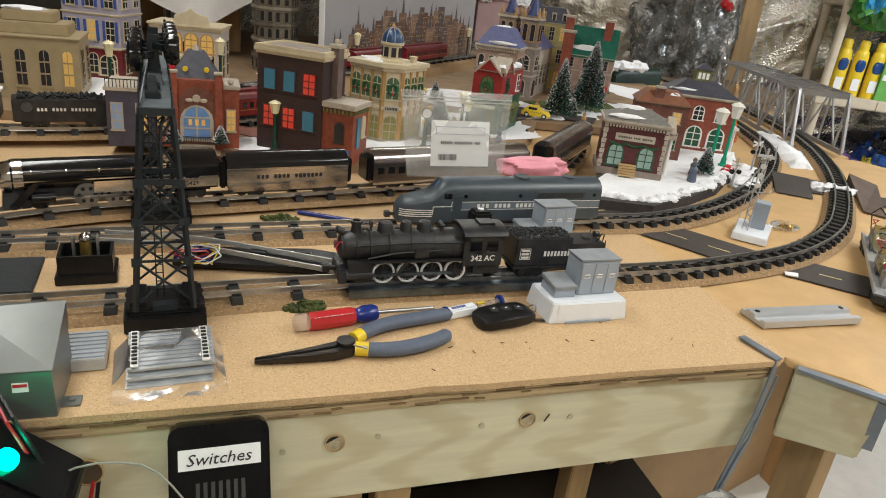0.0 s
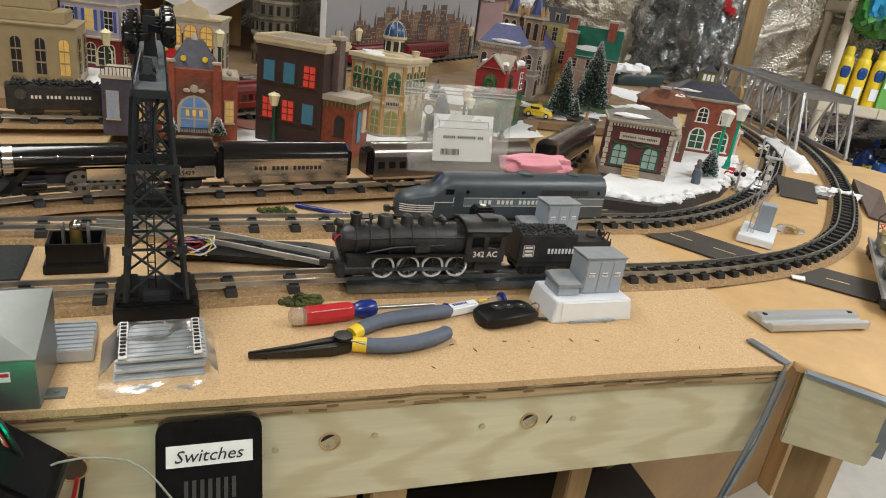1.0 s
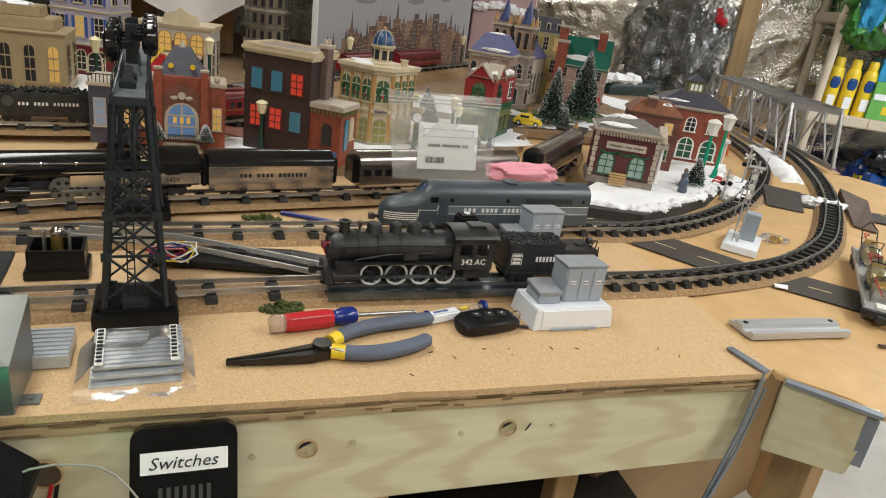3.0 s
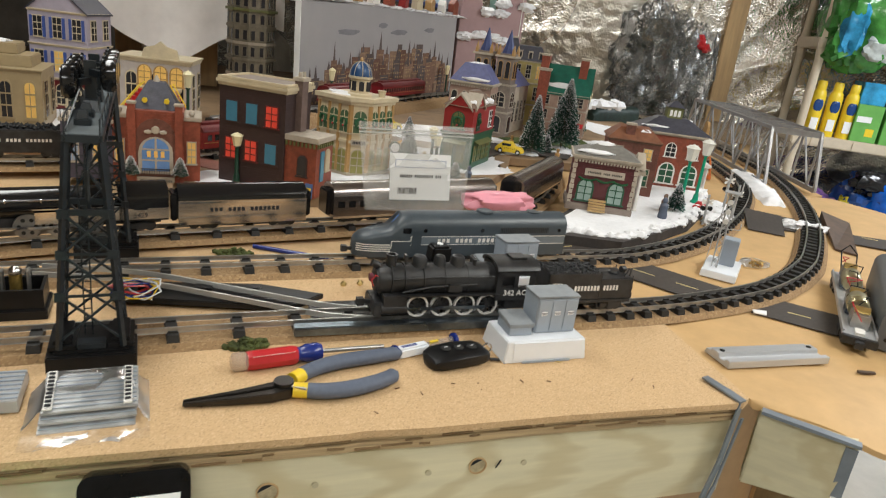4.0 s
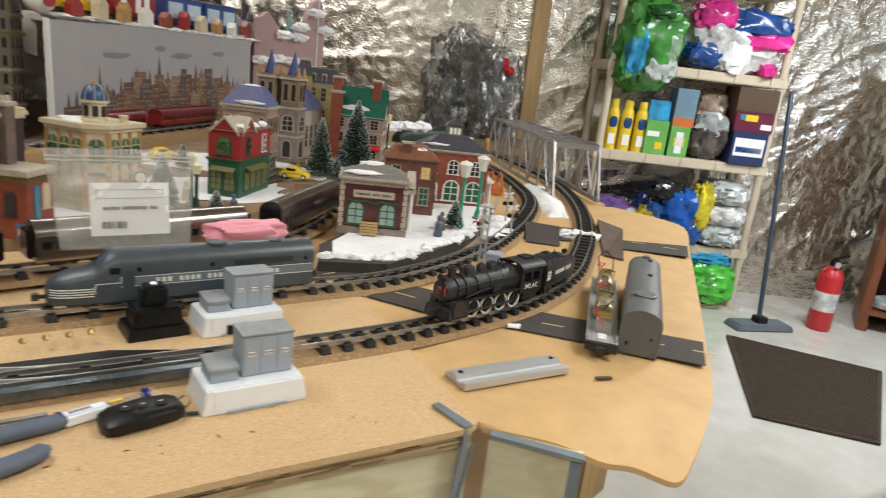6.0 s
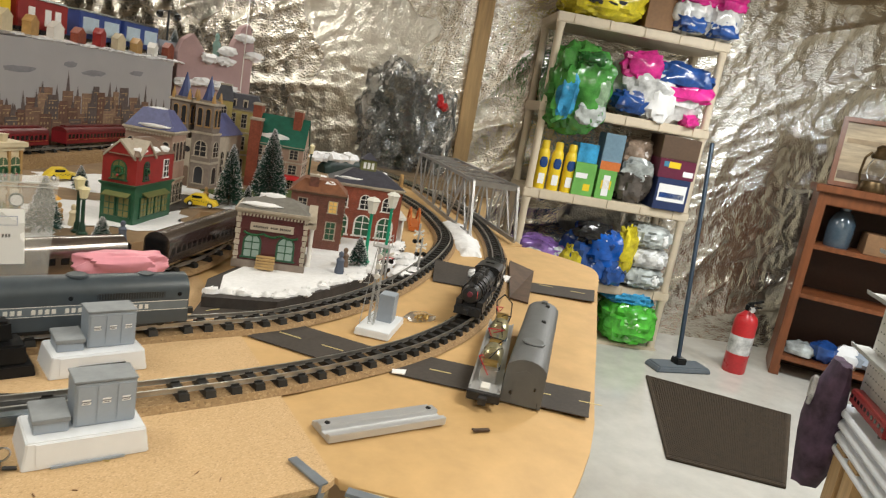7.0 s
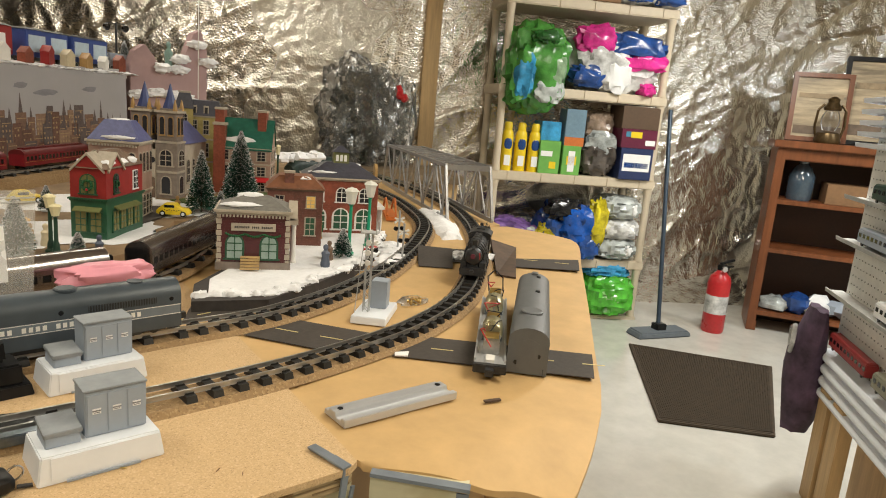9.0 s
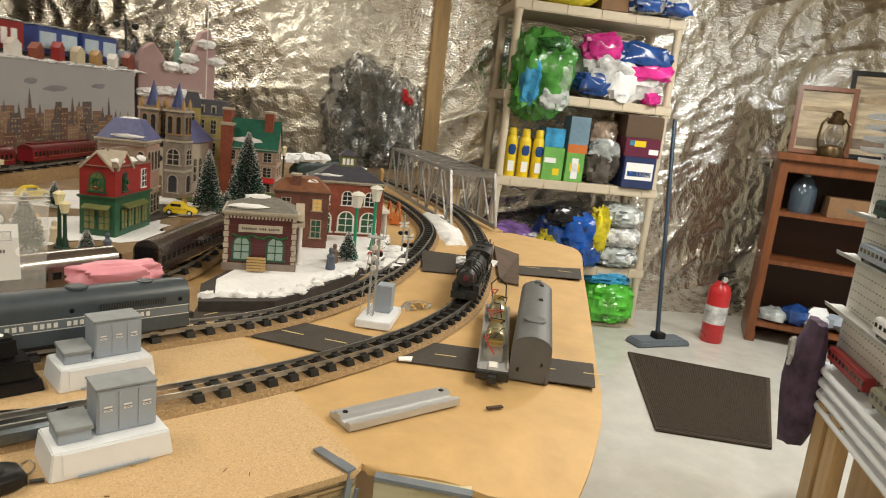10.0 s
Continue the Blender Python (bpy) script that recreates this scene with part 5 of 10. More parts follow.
def floodlight_gantry():
    """Floodlight bridge: a lattice tower on each side of the tracks and a lamp deck across them."""
    t = thing("floodlight_gantry", pose(-0.6155, 0.118, 0, 0, 0, 7), "blue-black lattice floodlight bridge with round lamps across the tracks", "tower")
    span, H0, H1, a0, a1 = 0.267, 0.021, 0.196, 0.0245, 0.0125
    hh = lambda z: a0 + (a1 - a0) * (z - H0) / (H1 - H0)
    for y0 in (0.0, span):
        Mesh().box(0, y0, 0, 0.070, 0.058, 0.016).done("base", BLACKP, t, bevel=0.0015)
        Mesh().box(0, y0, 0.016, 0.060, 0.050, 0.003).done("plinth", BLACKP, t, bevel=0.001)
        for sx in (-1, 1):
            for sy in (-1, 1):
                Mesh().bar((sx * a0, y0 + sy * a0, H0), (sx * a1, y0 + sy * a1, H1), 0.0038, 0.0038).done("leg", TOWERB, t)
            Mesh().box(sx * 0.0225, y0, 0.019, 0.021, 0.046, 0.004).box(sx * 0.0225, y0, 0.023, 0.014, 0.040, 0.004).done("foot", BLACKP, t, bevel=0.0006)
        Mesh().box(0, y0 - 0.018, 0.019, 0.022, 0.012, 0.006).done("junction_box", TOWERB, t, bevel=0.0008)
        lv = [0.028, 0.068, 0.104, 0.138]
        sides = (((-1, -1), (1, -1)), ((1, -1), (1, 1)), ((1, 1), (-1, 1)), ((-1, 1), (-1, -1)))
        for za, zb in zip(lv, lv[1:]):
            A, B = hh(za), hh(zb)
            for (p0, q0), (p1, q1) in sides:
                Mesh().bar((p0 * A, y0 + q0 * A, za), (p1 * B, y0 + q1 * B, zb), 0.0022, 0.0018).bar((p1 * A, y0 + q1 * A, za), (p0 * B, y0 + q0 * B, zb), 0.0022, 0.0018).done("cross_brace", TOWERB, t)
                if za == lv[0]:
                    continue
                Mesh().bar((p0 * A, y0 + q0 * A, za), (p1 * A, y0 + q1 * A, za), 0.0012, 0.0024).done("girt", TOWERB, t)
        for sx in (-1, 1):
            for z in lv[1:]:
                Mesh().box(sx * hh(z), y0 - hh(z) - 0.0018, z - 0.004, 0.0085, 0.0012, 0.008).done("gusset_plate", TOWERB, t)
        A, B = hh(0.138), hh(0.190)
        for (p0, q0), (p1, q1) in sides:
            Mesh().bar((p0 * A, y0 + q0 * A, 0.139), (p1 * A, y0 + q1 * A, 0.139), 0.002, 0.005).done("girt", TOWERB, t)
        Mesh().bar((-B, y0 + B, 0.145), (B, y0 + B, 0.188), 0.002, 0.002).bar((B, y0 + B, 0.145), (-B, y0 + B, 0.188), 0.002, 0.002).done("cross_brace", TOWERB, t)
        ld = Mesh()
        for x in (-0.0065, -0.0005):
            ld.bar((x, y0 + 0.004, 0.02), (x, y0 + 0.004, 0.196), 0.0012, 0.0012)
        for k in range(20):
            ld.bar((-0.0065, y0 + 0.004, 0.028 + 0.0085 * k), (-0.0005, y0 + 0.004, 0.028 + 0.0085 * k), 0.0008, 0.0008)
        ld.done("ladder", TOWERB, t)
        Mesh().tube([(0.002, y0 - 0.008, 0.139), (0.002, y0 - 0.010, 0.172), (0.0035, y0 - 0.006, 0.186), (0.006, y0 - 0.002, 0.192)], 0.0016, 7).done("conduit", TOWERB, t, smooth=True)
    deck = mat("weathered_deck", (0.10, 0.12, 0.13), 0.5, vary=0.3)
    Mesh().box(0, span / 2, 0.199, 0.025, span + 0.028, 0.003).done("deck", deck, t, bevel=0.0006)
    for sx in (-1, 1):
        Mesh().bar((sx * 0.0135, -0.014, 0.1985), (sx * 0.0135, span + 0.014, 0.1985), 0.002, 0.006).done("deck_girder", TOWERB, t)
        Mesh().bar((sx * 0.0125, -0.012, 0.1965), (sx * 0.0125, -0.012, 0.214), 0.0012, 0.0012).done("rail_post", TOWERB, t)
        hr = Mesh()
        for k in range(7):
            hr.bar((sx * 0.0130, 0.02 + 0.04 * k, 0.202), (sx * 0.0130, 0.02 + 0.04 * k, 0.214), 0.0008, 0.0008)
        hr.bar((sx * 0.0130, -0.012, 0.214), (sx * 0.0130, 0.26, 0.214), 0.0010, 0.0010)
        hr.done("handrail", TOWERB, t)
        tr = Mesh()
        for k in range(6):
            y = 0.02 + 0.038 * k
            tr.bar((sx * 0.012, y, 0.197), (sx * 0.012, y + 0.019, 0.180), 0.0016, 0.0016).bar((sx * 0.012, y + 0.019, 0.180), (sx * 0.012, y + 0.038, 0.197), 0.0016, 0.0016)
        tr.bar((sx * 0.012, 0.012, 0.180), (sx * 0.012, span - 0.012, 0.180), 0.002, 0.002)
        tr.done("truss_web", TOWERB, t)
    Mesh().bar((-0.012, -0.014, 0.1985), (0.012, -0.014, 0.1985), 0.002, 0.006).done("end_girder", TOWERB, t)
    for y in (0.03, 0.066):
        Mesh().box(-0.002, y, 0.202, 0.013, 0.016, 0.005).box(-0.002, y, 0.207, 0.009, 0.011, 0.007, taper=0.7).done("lamp_bracket", TOWERB, t, bevel=0.0005)
    Mesh().bar((-0.012, -0.008, 0.203), (-0.006, 0.06, 0.226), 0.0012, 0.0012).done("stay", TOWERB, t)
    for y in (0.105, 0.165):
        Mesh().box(0, y, 0.202, 0.014, 0.034, 0.010, taper=0.8).bar((0, y, 0.21), (0, y, 0.246), 0.005, 0.010).done("lamp_mast", TOWERB, t)
        for sx, dz in ((-1, 0.0), (1, 0.008)):
            for q in (-0.016, 0.020):
                c = Vector((sx * 0.009, y + q, 0.228 + dz))
                Mesh().bar((0, y, c.z), c, 0.004, 0.006).done("lamp_arm", TOWERB, t)
                l = Mesh().lathe([(0.0085, 0), (0.0135, 0.002), (0.0150, 0.006), (0.0150, 0.011), (0.0135, 0.0125)], Matrix.Translation(c) @ Matrix.Rotation(radians(90 * sx), 4, "Y"), 22).done("flood_lamp", BLACKG, t, smooth=True)
                Mesh().cyl(c + Vector((sx * 0.0126, 0, 0)), c + Vector((sx * 0.0134, 0, 0)), 0.0122, 20).done("lens", GLASSK, l)
                fin = Mesh()
                for k in range(7):
                    a = math.pi * (k / 6 - 0.5)
                    fin.cyl(c + Vector((sx * 0.003, 0.0145 * math.sin(a), 0.0145 * math.cos(a))), c + Vector((sx * 0.003, 0.0165 * math.sin(a), 0.0165 * math.cos(a))), 0.0012, 6)
                fin.done("lamp_bolt", BLACKP, l)
    return t


floodlight_gantry()
wr = thing("loose_wires", pose(-0.600, 0.212, 0.012), "tangle of red, blue and yellow wires behind the tower", "wires")
for i, c in enumerate((RED, BLUEH, YELLOW, WHITE)):
    Mesh().tube([(0.02 * math.sin(k * 1.1 + i * 1.7) + 0.004 * i, 0.012 * math.cos(k * 0.9 + i), 0.002 + 0.018 * abs(math.sin(k * 0.5 + i))) for k in range(14)], 0.0008, 5).done("wire", c, wr)
bl = thing("controller_pad", pose(-0.800, 0.205, 0, 0, 0, 6), "flat black speckled pad beside the track", "pad")
Mesh().box(0, 0, 0.0, 0.11, 0.085, 0.004).done("pad", mat("black_pad", (0.018, 0.022, 0.024), 0.7, vary=0.5, scale=300, bump=0.2), bl, bevel=0.001)

# bagged grey panels at the tower's foot
bp = thing("bagged_panels", pose(-0.603, 0.028, 0, 0, 0, 7), "grey ribbed model panels in a clear plastic bag", "model parts")
for k in range(3):
    pn = Mesh().box(0.001 * k, 0.004 * k, 0.002 + 0.006 * k, 0.066, 0.05, 0.0024, 8).done("panel", mat("pale_grey_panel", (0.40, 0.40, 0.40), 0.35, 0.2), bp, bevel=0.0004)
    rb = Mesh()
    for i in range(9):
        rb.box(0.001 * k, 0.004 * k - 0.021 + i * 0.0052, 0.0044 + 0.006 * k + (i - 4) * 0.0007, 0.064, 0.0012, 0.0010)
    rb.done("rib", GREYP, pn)
for x in (-0.026, 0.028):
    es = Mesh().box(x, 0.005, 0.0185, 0.006, 0.046, 0.0012, 8).done("end_strip", WHITEP, bp)
    tk = Mesh()
    for q in range(9):
        tk.box(x, -0.014 + q * 0.0047, 0.0172 + q * 0.00066, 0.0042, 0.0020, 0.0012)
    tagged(tk.done("strip_mark", INK, es), kind="stuff")
g = Mesh()
n = 16
vs, fs = [], []
for i in range(n + 1):
    for k in range(n + 1):
        x, y = -0.043 + 0.086 * i / n, -0.046 + 0.080 * k / n
        inside = max(0, 1 - (abs(x) / 0.040) ** 6) * max(0, 1 - (abs(y - 0.006) / 0.034) ** 6)
        vs.append((x, y, 0.002 + 0.021 * inside * (0.75 + 0.25 * (y + 0.03) / 0.06) + 0.004 * noise.noise(Vector((x * 70, y * 70, 2)))))
for i in range(n):
    for k in range(n):
        q = i * (n + 1) + k
        fs.append((q, q + n + 1, q + n + 2, q + 1))
g.add(vs, fs).done("bag_film", CLEAR, bp, smooth=True)

# grey steel shed with hipped roof
sh = thing("steel_enclosure", pose(-0.722, 0.000, 0, 0, 0, 3), "grey steel enclosure with hipped lid and warning label", "enclosure")
Mesh().box(0, 0, 0, 0.094, 0.066, 0.040, tx=0.98, taper=1.0).done("body", GREYM, sh, bevel=0.0006)
Mesh().add([(-0.047, -0.033, 0.040), (0.047, -0.033, 0.040), (0.047, 0.033, 0.062), (-0.047, 0.033, 0.062), (-0.015, 0.012, 0.068)], ((0, 1, 4), (1, 2, 4), (2, 3, 4), (3, 0, 4), (3, 2, 1, 0))).done("lid", GREYM, sh)
Mesh().add([(0.0468, -0.033, 0.0398), (0.0468, 0.033, 0.0398), (0.0468, 0.033, 0.0618), (0.0450, -0.033, 0.0398), (0.0450, 0.033, 0.0398), (0.0450, 0.033, 0.0618)], ((0, 1, 2), (5, 4, 3), (0, 3, 4, 1), (1, 4, 5, 2), (2, 5, 3, 0))).done("side_gable", GREYM, sh)
Mesh().box(0.026, -0.0337, 0.024, 0.010, 0.0006, 0.0075).done("warning_label", PAPER, sh)
Mesh().box(0.026, -0.0342, 0.0282, 0.009, 0.0004, 0.0025).done("label_stripe", RED, sh)
Mesh().box(0.053, -0.016, 0, 0.014, 0.012, 0.002).cyl((0.054, -0.016, 0.002), (0.054, -0.016, 0.0035), 0.002, 10).done("mounting_tab", GREYM, sh)
pn = thing("ribbed_panel", pose(-0.672, 0.052, 0, 0, 0, 6), "pale ribbed model panel leaning by the enclosure", "model parts")
Mesh().box(0, 0, 0.001, 0.036, 0.05, 0.010, taper=0.96).done("panel", MATS["pale_grey_panel"], pn, bevel=0.0006)
for i in range(7):
    Mesh().box(0, -0.02 + i * 0.0066, 0.011, 0.034, 0.0015, 0.0012).done("rib", GREYP, pn)

# black switch controller hanging before the front board
sw = thing("switch_controller", pose(-0.559, -0.0728, -0.107, -25, 0, 4), "black plastic transformer box with handwritten paper label", "controller")


def round_rect(w, h, r, x=0.0, y=0.0, n=5):
    """Outline of a rectangle with rounded corners, standing on y."""
    return [(x + sx * (w / 2 - r) + r * math.cos(a + q * math.pi / 2 / n), y + h / 2 + sy * (h / 2 - r) + r * math.sin(a + q * math.pi / 2 / n)) for sx, sy, a in ((1, 1, 0), (-1, 1, math.pi / 2), (-1, -1, math.pi), (1, -1, math.pi * 1.5)) for q in range(n + 1)]


MOULD = mat("moulded_black", (0.006, 0.006, 0.007), 0.20, vary=0.3, scale=120, bump=0.02, bumpscale=400, spec=0.15)
Mesh().prism(round_rect(0.074, 0.104, 0.009), -0.015, 0.015, pose(0, 0, 0, 90)).done("case", MOULD, sw, bevel=0.002)
Mesh().box(0, -0.0155, 0.0715, 0.060, 0.0010, 0.0155).done("paper_label", PAPER, sw)
text_part("handwriting", "Switches", 0.0125, INK, sw, pose(0, -0.0164, 0.0785, 90, 0, 0)).data.transform(Matrix(((1.08, 0.28, 0, 0), (0, 1, 0, 0), (0, 0, 1, 0), (0, 0, 0, 1))))
for i in range(7):
    Mesh().box(-0.0165 + i * 0.0055, -0.0153, 0.046, 0.0028, 0.0012, 0.015).done("vent_slot", mat("vent_grey", (0.05, 0.05, 0.05), 0.4), sw)
gc = thing("power_transformer", pose(-0.728, -0.082, -0.0435, 0, 40, 0), "black transformer with a glowing green lamp", "transformer")
Mesh().prism(round_rect(0.10, 0.068, 0.012), -0.026, 0.026, pose(0, 0, 0, 90)).done("case", MOULD, gc, bevel=0.002)
Mesh().lathe([(0.0075, 0), (0.0075, 0.003), (0.006, 0.006), (0.002, 0.008)], pose(-0.006, -0.010, 0.068), 16).done("green_lamp", mat("green_lamp", (0.02, 0.9, 0.35), 0.3, emit=30.0, bump=0), gc, smooth=True)
wi = thing("wiring", pose(0, 0, 0), "red, black and pale wires hanging at the table edge", "wires")
Mesh().tube([(-0.655, -0.018, -0.060), (-0.658, -0.036, -0.080), (-0.666, -0.044, -0.13)], 0.0016, 6).done("red_wire", RED, wi)
Mesh().tube([(-0.652, -0.018, -0.060), (-0.653, -0.036, -0.080), (-0.658, -0.044, -0.13)], 0.0016, 6).done("black_wire", BLACKP, wi)
Mesh().tube([(-0.664, -0.075, -0.016), (-0.654, -0.073, -0.0125), (-0.640, -0.071, -0.0115), (-0.627, -0.070, -0.0135), (-0.612, -0.075, -0.0125), (-0.600, -0.085, -0.0125), (-0.590, -0.096, -0.015), (-0.580, -0.106, -0.022), (-0.572, -0.112, -0.032)], 0.0008, 6).done("pale_wire", mat("grey_cord", (0.30, 0.29, 0.25), 0.35, bump=0), wi)
Mesh().tube([(-0.705, -0.050, 0.034), (-0.692, -0.070, 0.026), (-0.684, -0.075, 0.012), (-0.677, -0.078, -0.004)], 0.0012, 6).done("red_wire", RED, wi)
Mesh().tube([(-0.702, -0.050, 0.037), (-0.688, -0.070, 0.029), (-0.680, -0.075, 0.015), (-0.672, -0.078, -0.004)], 0.0016, 6).done("black_wire", BLACKP, wi)

# aluminium channel, loose chassis and shell
ch = thing("metal_channel", pose(0.089, 0.083, 0, 0, 0, 1.5), "dull aluminium ribbed channel with notched end", "channel")
Mesh().prism([(-0.026, 0), (-0.026, 0.0085), (-0.018, 0.0085), (-0.016, 0.005), (-0.006, 0.005), (-0.004, 0.0095), (0.010, 0.0095), (0.012, 0.006), (0.020, 0.006), (0.022, 0)], -0.071, 0.071, Matrix(((0, 0, 1, 0), (0.85, 0, 0, 0), (0, 1, 0, 0), (0, 0, 0, 1)))).done("channel", ALU, ch, bevel=0.0005)
Mesh().cyl((-0.062, 0.002, 0.0094), (-0.062, 0.002, 0.0102), 0.003, 12).cyl((0.062, 0.002, 0.0094), (0.062, 0.002, 0.0102), 0.003, 12).done("screw_hole", BLACKP, ch)


def chassis():
    t = thing("diesel_chassis", pose(0.330, 0.199, 0, 0, 0, 47.5) @ Matrix.Scale(0.87, 4), "bare grey diesel chassis with exposed motors and wires", "locomotive")
    L = 0.33
    Mesh().box(0, 0, 0.016, L, 0.044, 0.005).done("frame", ALU, t, bevel=0.0008)
    for y in (-1, 1):
        Mesh().box(0, y * 0.021, 0.020, L * 0.97, 0.0026, 0.005).done("side_lip", ALU, t)
    Y = Matrix.Rotation(radians(90), 4, "Y")
    for x in (-0.06, 0.075):
        Mesh().lathe([(0.014, -0.024), (0.0155, -0.020), (0.0155, 0.020), (0.014, 0.024)], Matrix.Translation((x, 0, 0.036)) @ Y, 18).done("motor_can", mat("gold_motor", (0.55, 0.50, 0.30), 0.3, 0.8), t, smooth=True)
        Mesh().box(x, 0, 0.022, 0.03, 0.03, 0.012).done("motor_cradle", RAILB, t)
        Mesh().cyl((x - 0.04, 0, 0.036), (x + 0.04, 0, 0.036), 0.002, 8).done("shaft", RAIL, t)
    for x in (-0.115, -0.02, 0.13):
        Mesh().box(x, 0, 0.021, 0.035, 0.024, 0.020).done("gear_tower", RAIL, t, bevel=0.001)
        Mesh().cyl((x, -0.010, 0.044), (x, 0.010, 0.044), 0.006, 14).done("gear", BRASS, t)
    for i in range(7):
        x0 = -0.14 + 0.045 * i
        Mesh().tube([(x0, 0.010 * math.sin(i), 0.035), (x0 + 0.012, 0.017 * math.cos(i * 2), 0.056), (x0 + 0.03, 0.016 * math.sin(i * 3 + 1), 0.052), (x0 + 0.05, 0.008, 0.038)], 0.0009, 5).done("wire", BLACKP if i % 3 else RED, t)
    Mesh().tube([(0.15, 0.01, 0.03), (0.17, 0.016, 0.06), (0.185, 0.004, 0.07), (0.19, -0.012, 0.055), (0.17, -0.014, 0.035)], 0.0012, 6).done("looped_wire", BLACKP, t)
    for x in (-0.12, 0.12):
        truck(t, x, r=0.008, base=0.05, side=0.018)
    Mesh().box(-0.169, 0, 0.009, 0.010, 0.046, 0.012).box(-0.177, 0, 0.008, 0.016, 0.012, 0.010).done("end_beam", BLACKM, t, bevel=0.001)
    Mesh().box(-0.152, 0, 0.021, 0.022, 0.012, 0.004).done("board", WHITEP, t)
    return t


chassis()


def shell():
    t = thing("diesel_shell", pose(0.389, 0.184, 0, 0, 0, 44.3), "plain grey plastic diesel body shell on the sheet", "locomotive shell")
    k = 0.148
    secs = [car_section(x, 0.0250, 0.0, 0.043, 0.016, 9) for x in (-k, k)]
    Mesh().hull(secs).done("shell", SHELLG, t, smooth=True)
    Mesh().lathe([(0.015, 0), (0.015, 0.0022), (0.013, 0.003)], pose(-0.075, 0, 0.058), 22).done("roof_fan", SHELLG, t)
    for x in (0.03, 0.12):
        Mesh().lathe([(0.004, 0), (0.003, 0.003)], pose(x, -0.006, 0.058), 10).done("roof_vent", BLACKM, t)
    Mesh().box(k - 0.01, 0, 0.058, 0.014, 0.010, 0.004).done("horn", SHELLG, t, bevel=0.001)
    for y, z in ((-0.013, 0.024), (0.014, 0.014), (0.001, 0.036)):
        Mesh().cyl((-k - 0.0003, y, z), (-k + 0.001, y, z), 0.0028, 12).done("porthole", GLASSK, t)
    Mesh().prism([(-0.013, 0), (0.013, 0), (0.013, 0.040), (0.0, 0.046), (-0.013, 0.040)], -k - 0.0005, -k + 0.002, Matrix(((0, 0, 1, 0), (1, 0, 0, 0), (0, 1, 0, 0), (0, 0, 0, 1)))).done("end_door", SHELLG, t, bevel=0.0003)
    ld = Mesh()
    ld.bar((-k - 0.004, -0.020, 0.0), (-k - 0.004, -0.020, 0.010), 0.0008, 0.0008)
    ld.done("step", BLACKM, t)


shell()


def signal_gantry():
    t = thing("signal_mast", pose(0.230, 0.350, 0, 0, 0, -44), "silver lattice signal mast on a white base with grey cabinet", "signal")
    Mesh().box(0, 0, 0, 0.052, 0.092, 0.011, taper=0.97).done("base", WHITE, t, bevel=0.001)
    Mesh().box(0.004, 0.014, 0.011, 0.024, 0.026, 0.042).done("cabinet", GREYP, t, bevel=0.001)
    for x, y in ((-0.014, -0.020), (-0.006, -0.020), (-0.014, -0.012), (-0.006, -0.012)):
        Mesh().cyl((x, y, 0.009), (x, y, 0.128), 0.0009, 6).done("mast_leg", SILVERP, t)
    la = Mesh()
    for k in range(12):
        z = 0.010 + k * 0.0098
        s = 1 if k % 2 else -1
        la.bar((-0.010 - s * 0.004, -0.020, z), (-0.010 + s * 0.004, -0.020, z + 0.0098), 0.0007, 0.0007).bar((-0.010 - s * 0.004, -0.012, z), (-0.010 + s * 0.004, -0.012, z + 0.0098), 0.0007, 0.0007)
    la.done("lattice", SILVERP, t)
    Mesh().box(-0.010, -0.016, 0.128, 0.024, 0.020, 0.0015).done("platform", SILVERP, t)
    for x in (-0.021, 0.001):
        Mesh().tube([(x, -0.026, 0.128), (x, -0.026, 0.146), (x, -0.006, 0.146), (x, -0.006, 0.128)], 0.0006, 5).done("guard_rail", SILVERP, t)
    Mesh().tube([(-0.03, -0.016, 0.070), (0.012, -0.016, 0.075), (0.012, -0.016, 0.085)], 0.0007, 5).done("arm", SILVERP, t)
    for z in (0.085, 0.100, 0.115):
        Mesh().cyl((-0.010, -0.022, z), (-0.010, -0.026, z), 0.004, 12).done("signal_lamp", WHITEP, t)
    Mesh().tube([(-0.024, -0.03, 0.009), (-0.020, -0.024, 0.08), (-0.016, -0.02, 0.126)], 0.0006, 5).done("ladder_rail", SILVERP, t)
    return t


signal_gantry()
sc = thing("bag_of_screws", pose(0.325, 0.385, 0, 0, 0, 20), "small clear bag of brass screws", "screws")
for i in range(9):
    Mesh().lathe([(0.0012, -0.005), (0.0012, 0.004), (0.0028, 0.005), (0.002, 0.006)], pose(random.uniform(-0.012, 0.012), random.uniform(-0.008, 0.008), 0.003, 90, 0, random.uniform(0, 360)), 8).done("screw", BRASS, sc)
Mesh().ball(0, 0, 0.003, 0.03, 0.022, 0.004, 12, 0.4, 2).done("bag_film", CLEAR, sc, smooth=True)
tagged(Mesh().box(0.193, 0.040, 0, 0.020, 0.005, 0.002, 0, 0, -12).done("rust_strip", BROWNM), "small rusty metal strip on the sheet", "scrap")
tagged(Mesh().prism([(0.166, 0.196), (0.180, 0.188), (0.190, 0.200), (0.172, 0.206)], 0.0015, 0.003).done("paper_scrap", PAPER), "torn white paper scrap beside the track", "scrap")
tagged(Mesh().box(0.115, 0.098, 0, 0.008, 0.004, 0.0012, 0, 0, 12).done("paper_scrap", PAPER), "tiny white paper scrap on the sheet", "scrap")
pn = thing("blue_pen", pose(-0.425, 0.385, 0.0035, 0, 0, -24), "long blue plastic pen lying between the tracks", "pen")
Mesh().cyl((-0.055, 0, 0), (0.05, 0, 0), 0.003, 10).done("barrel", BLUEH, pn, smooth=True)
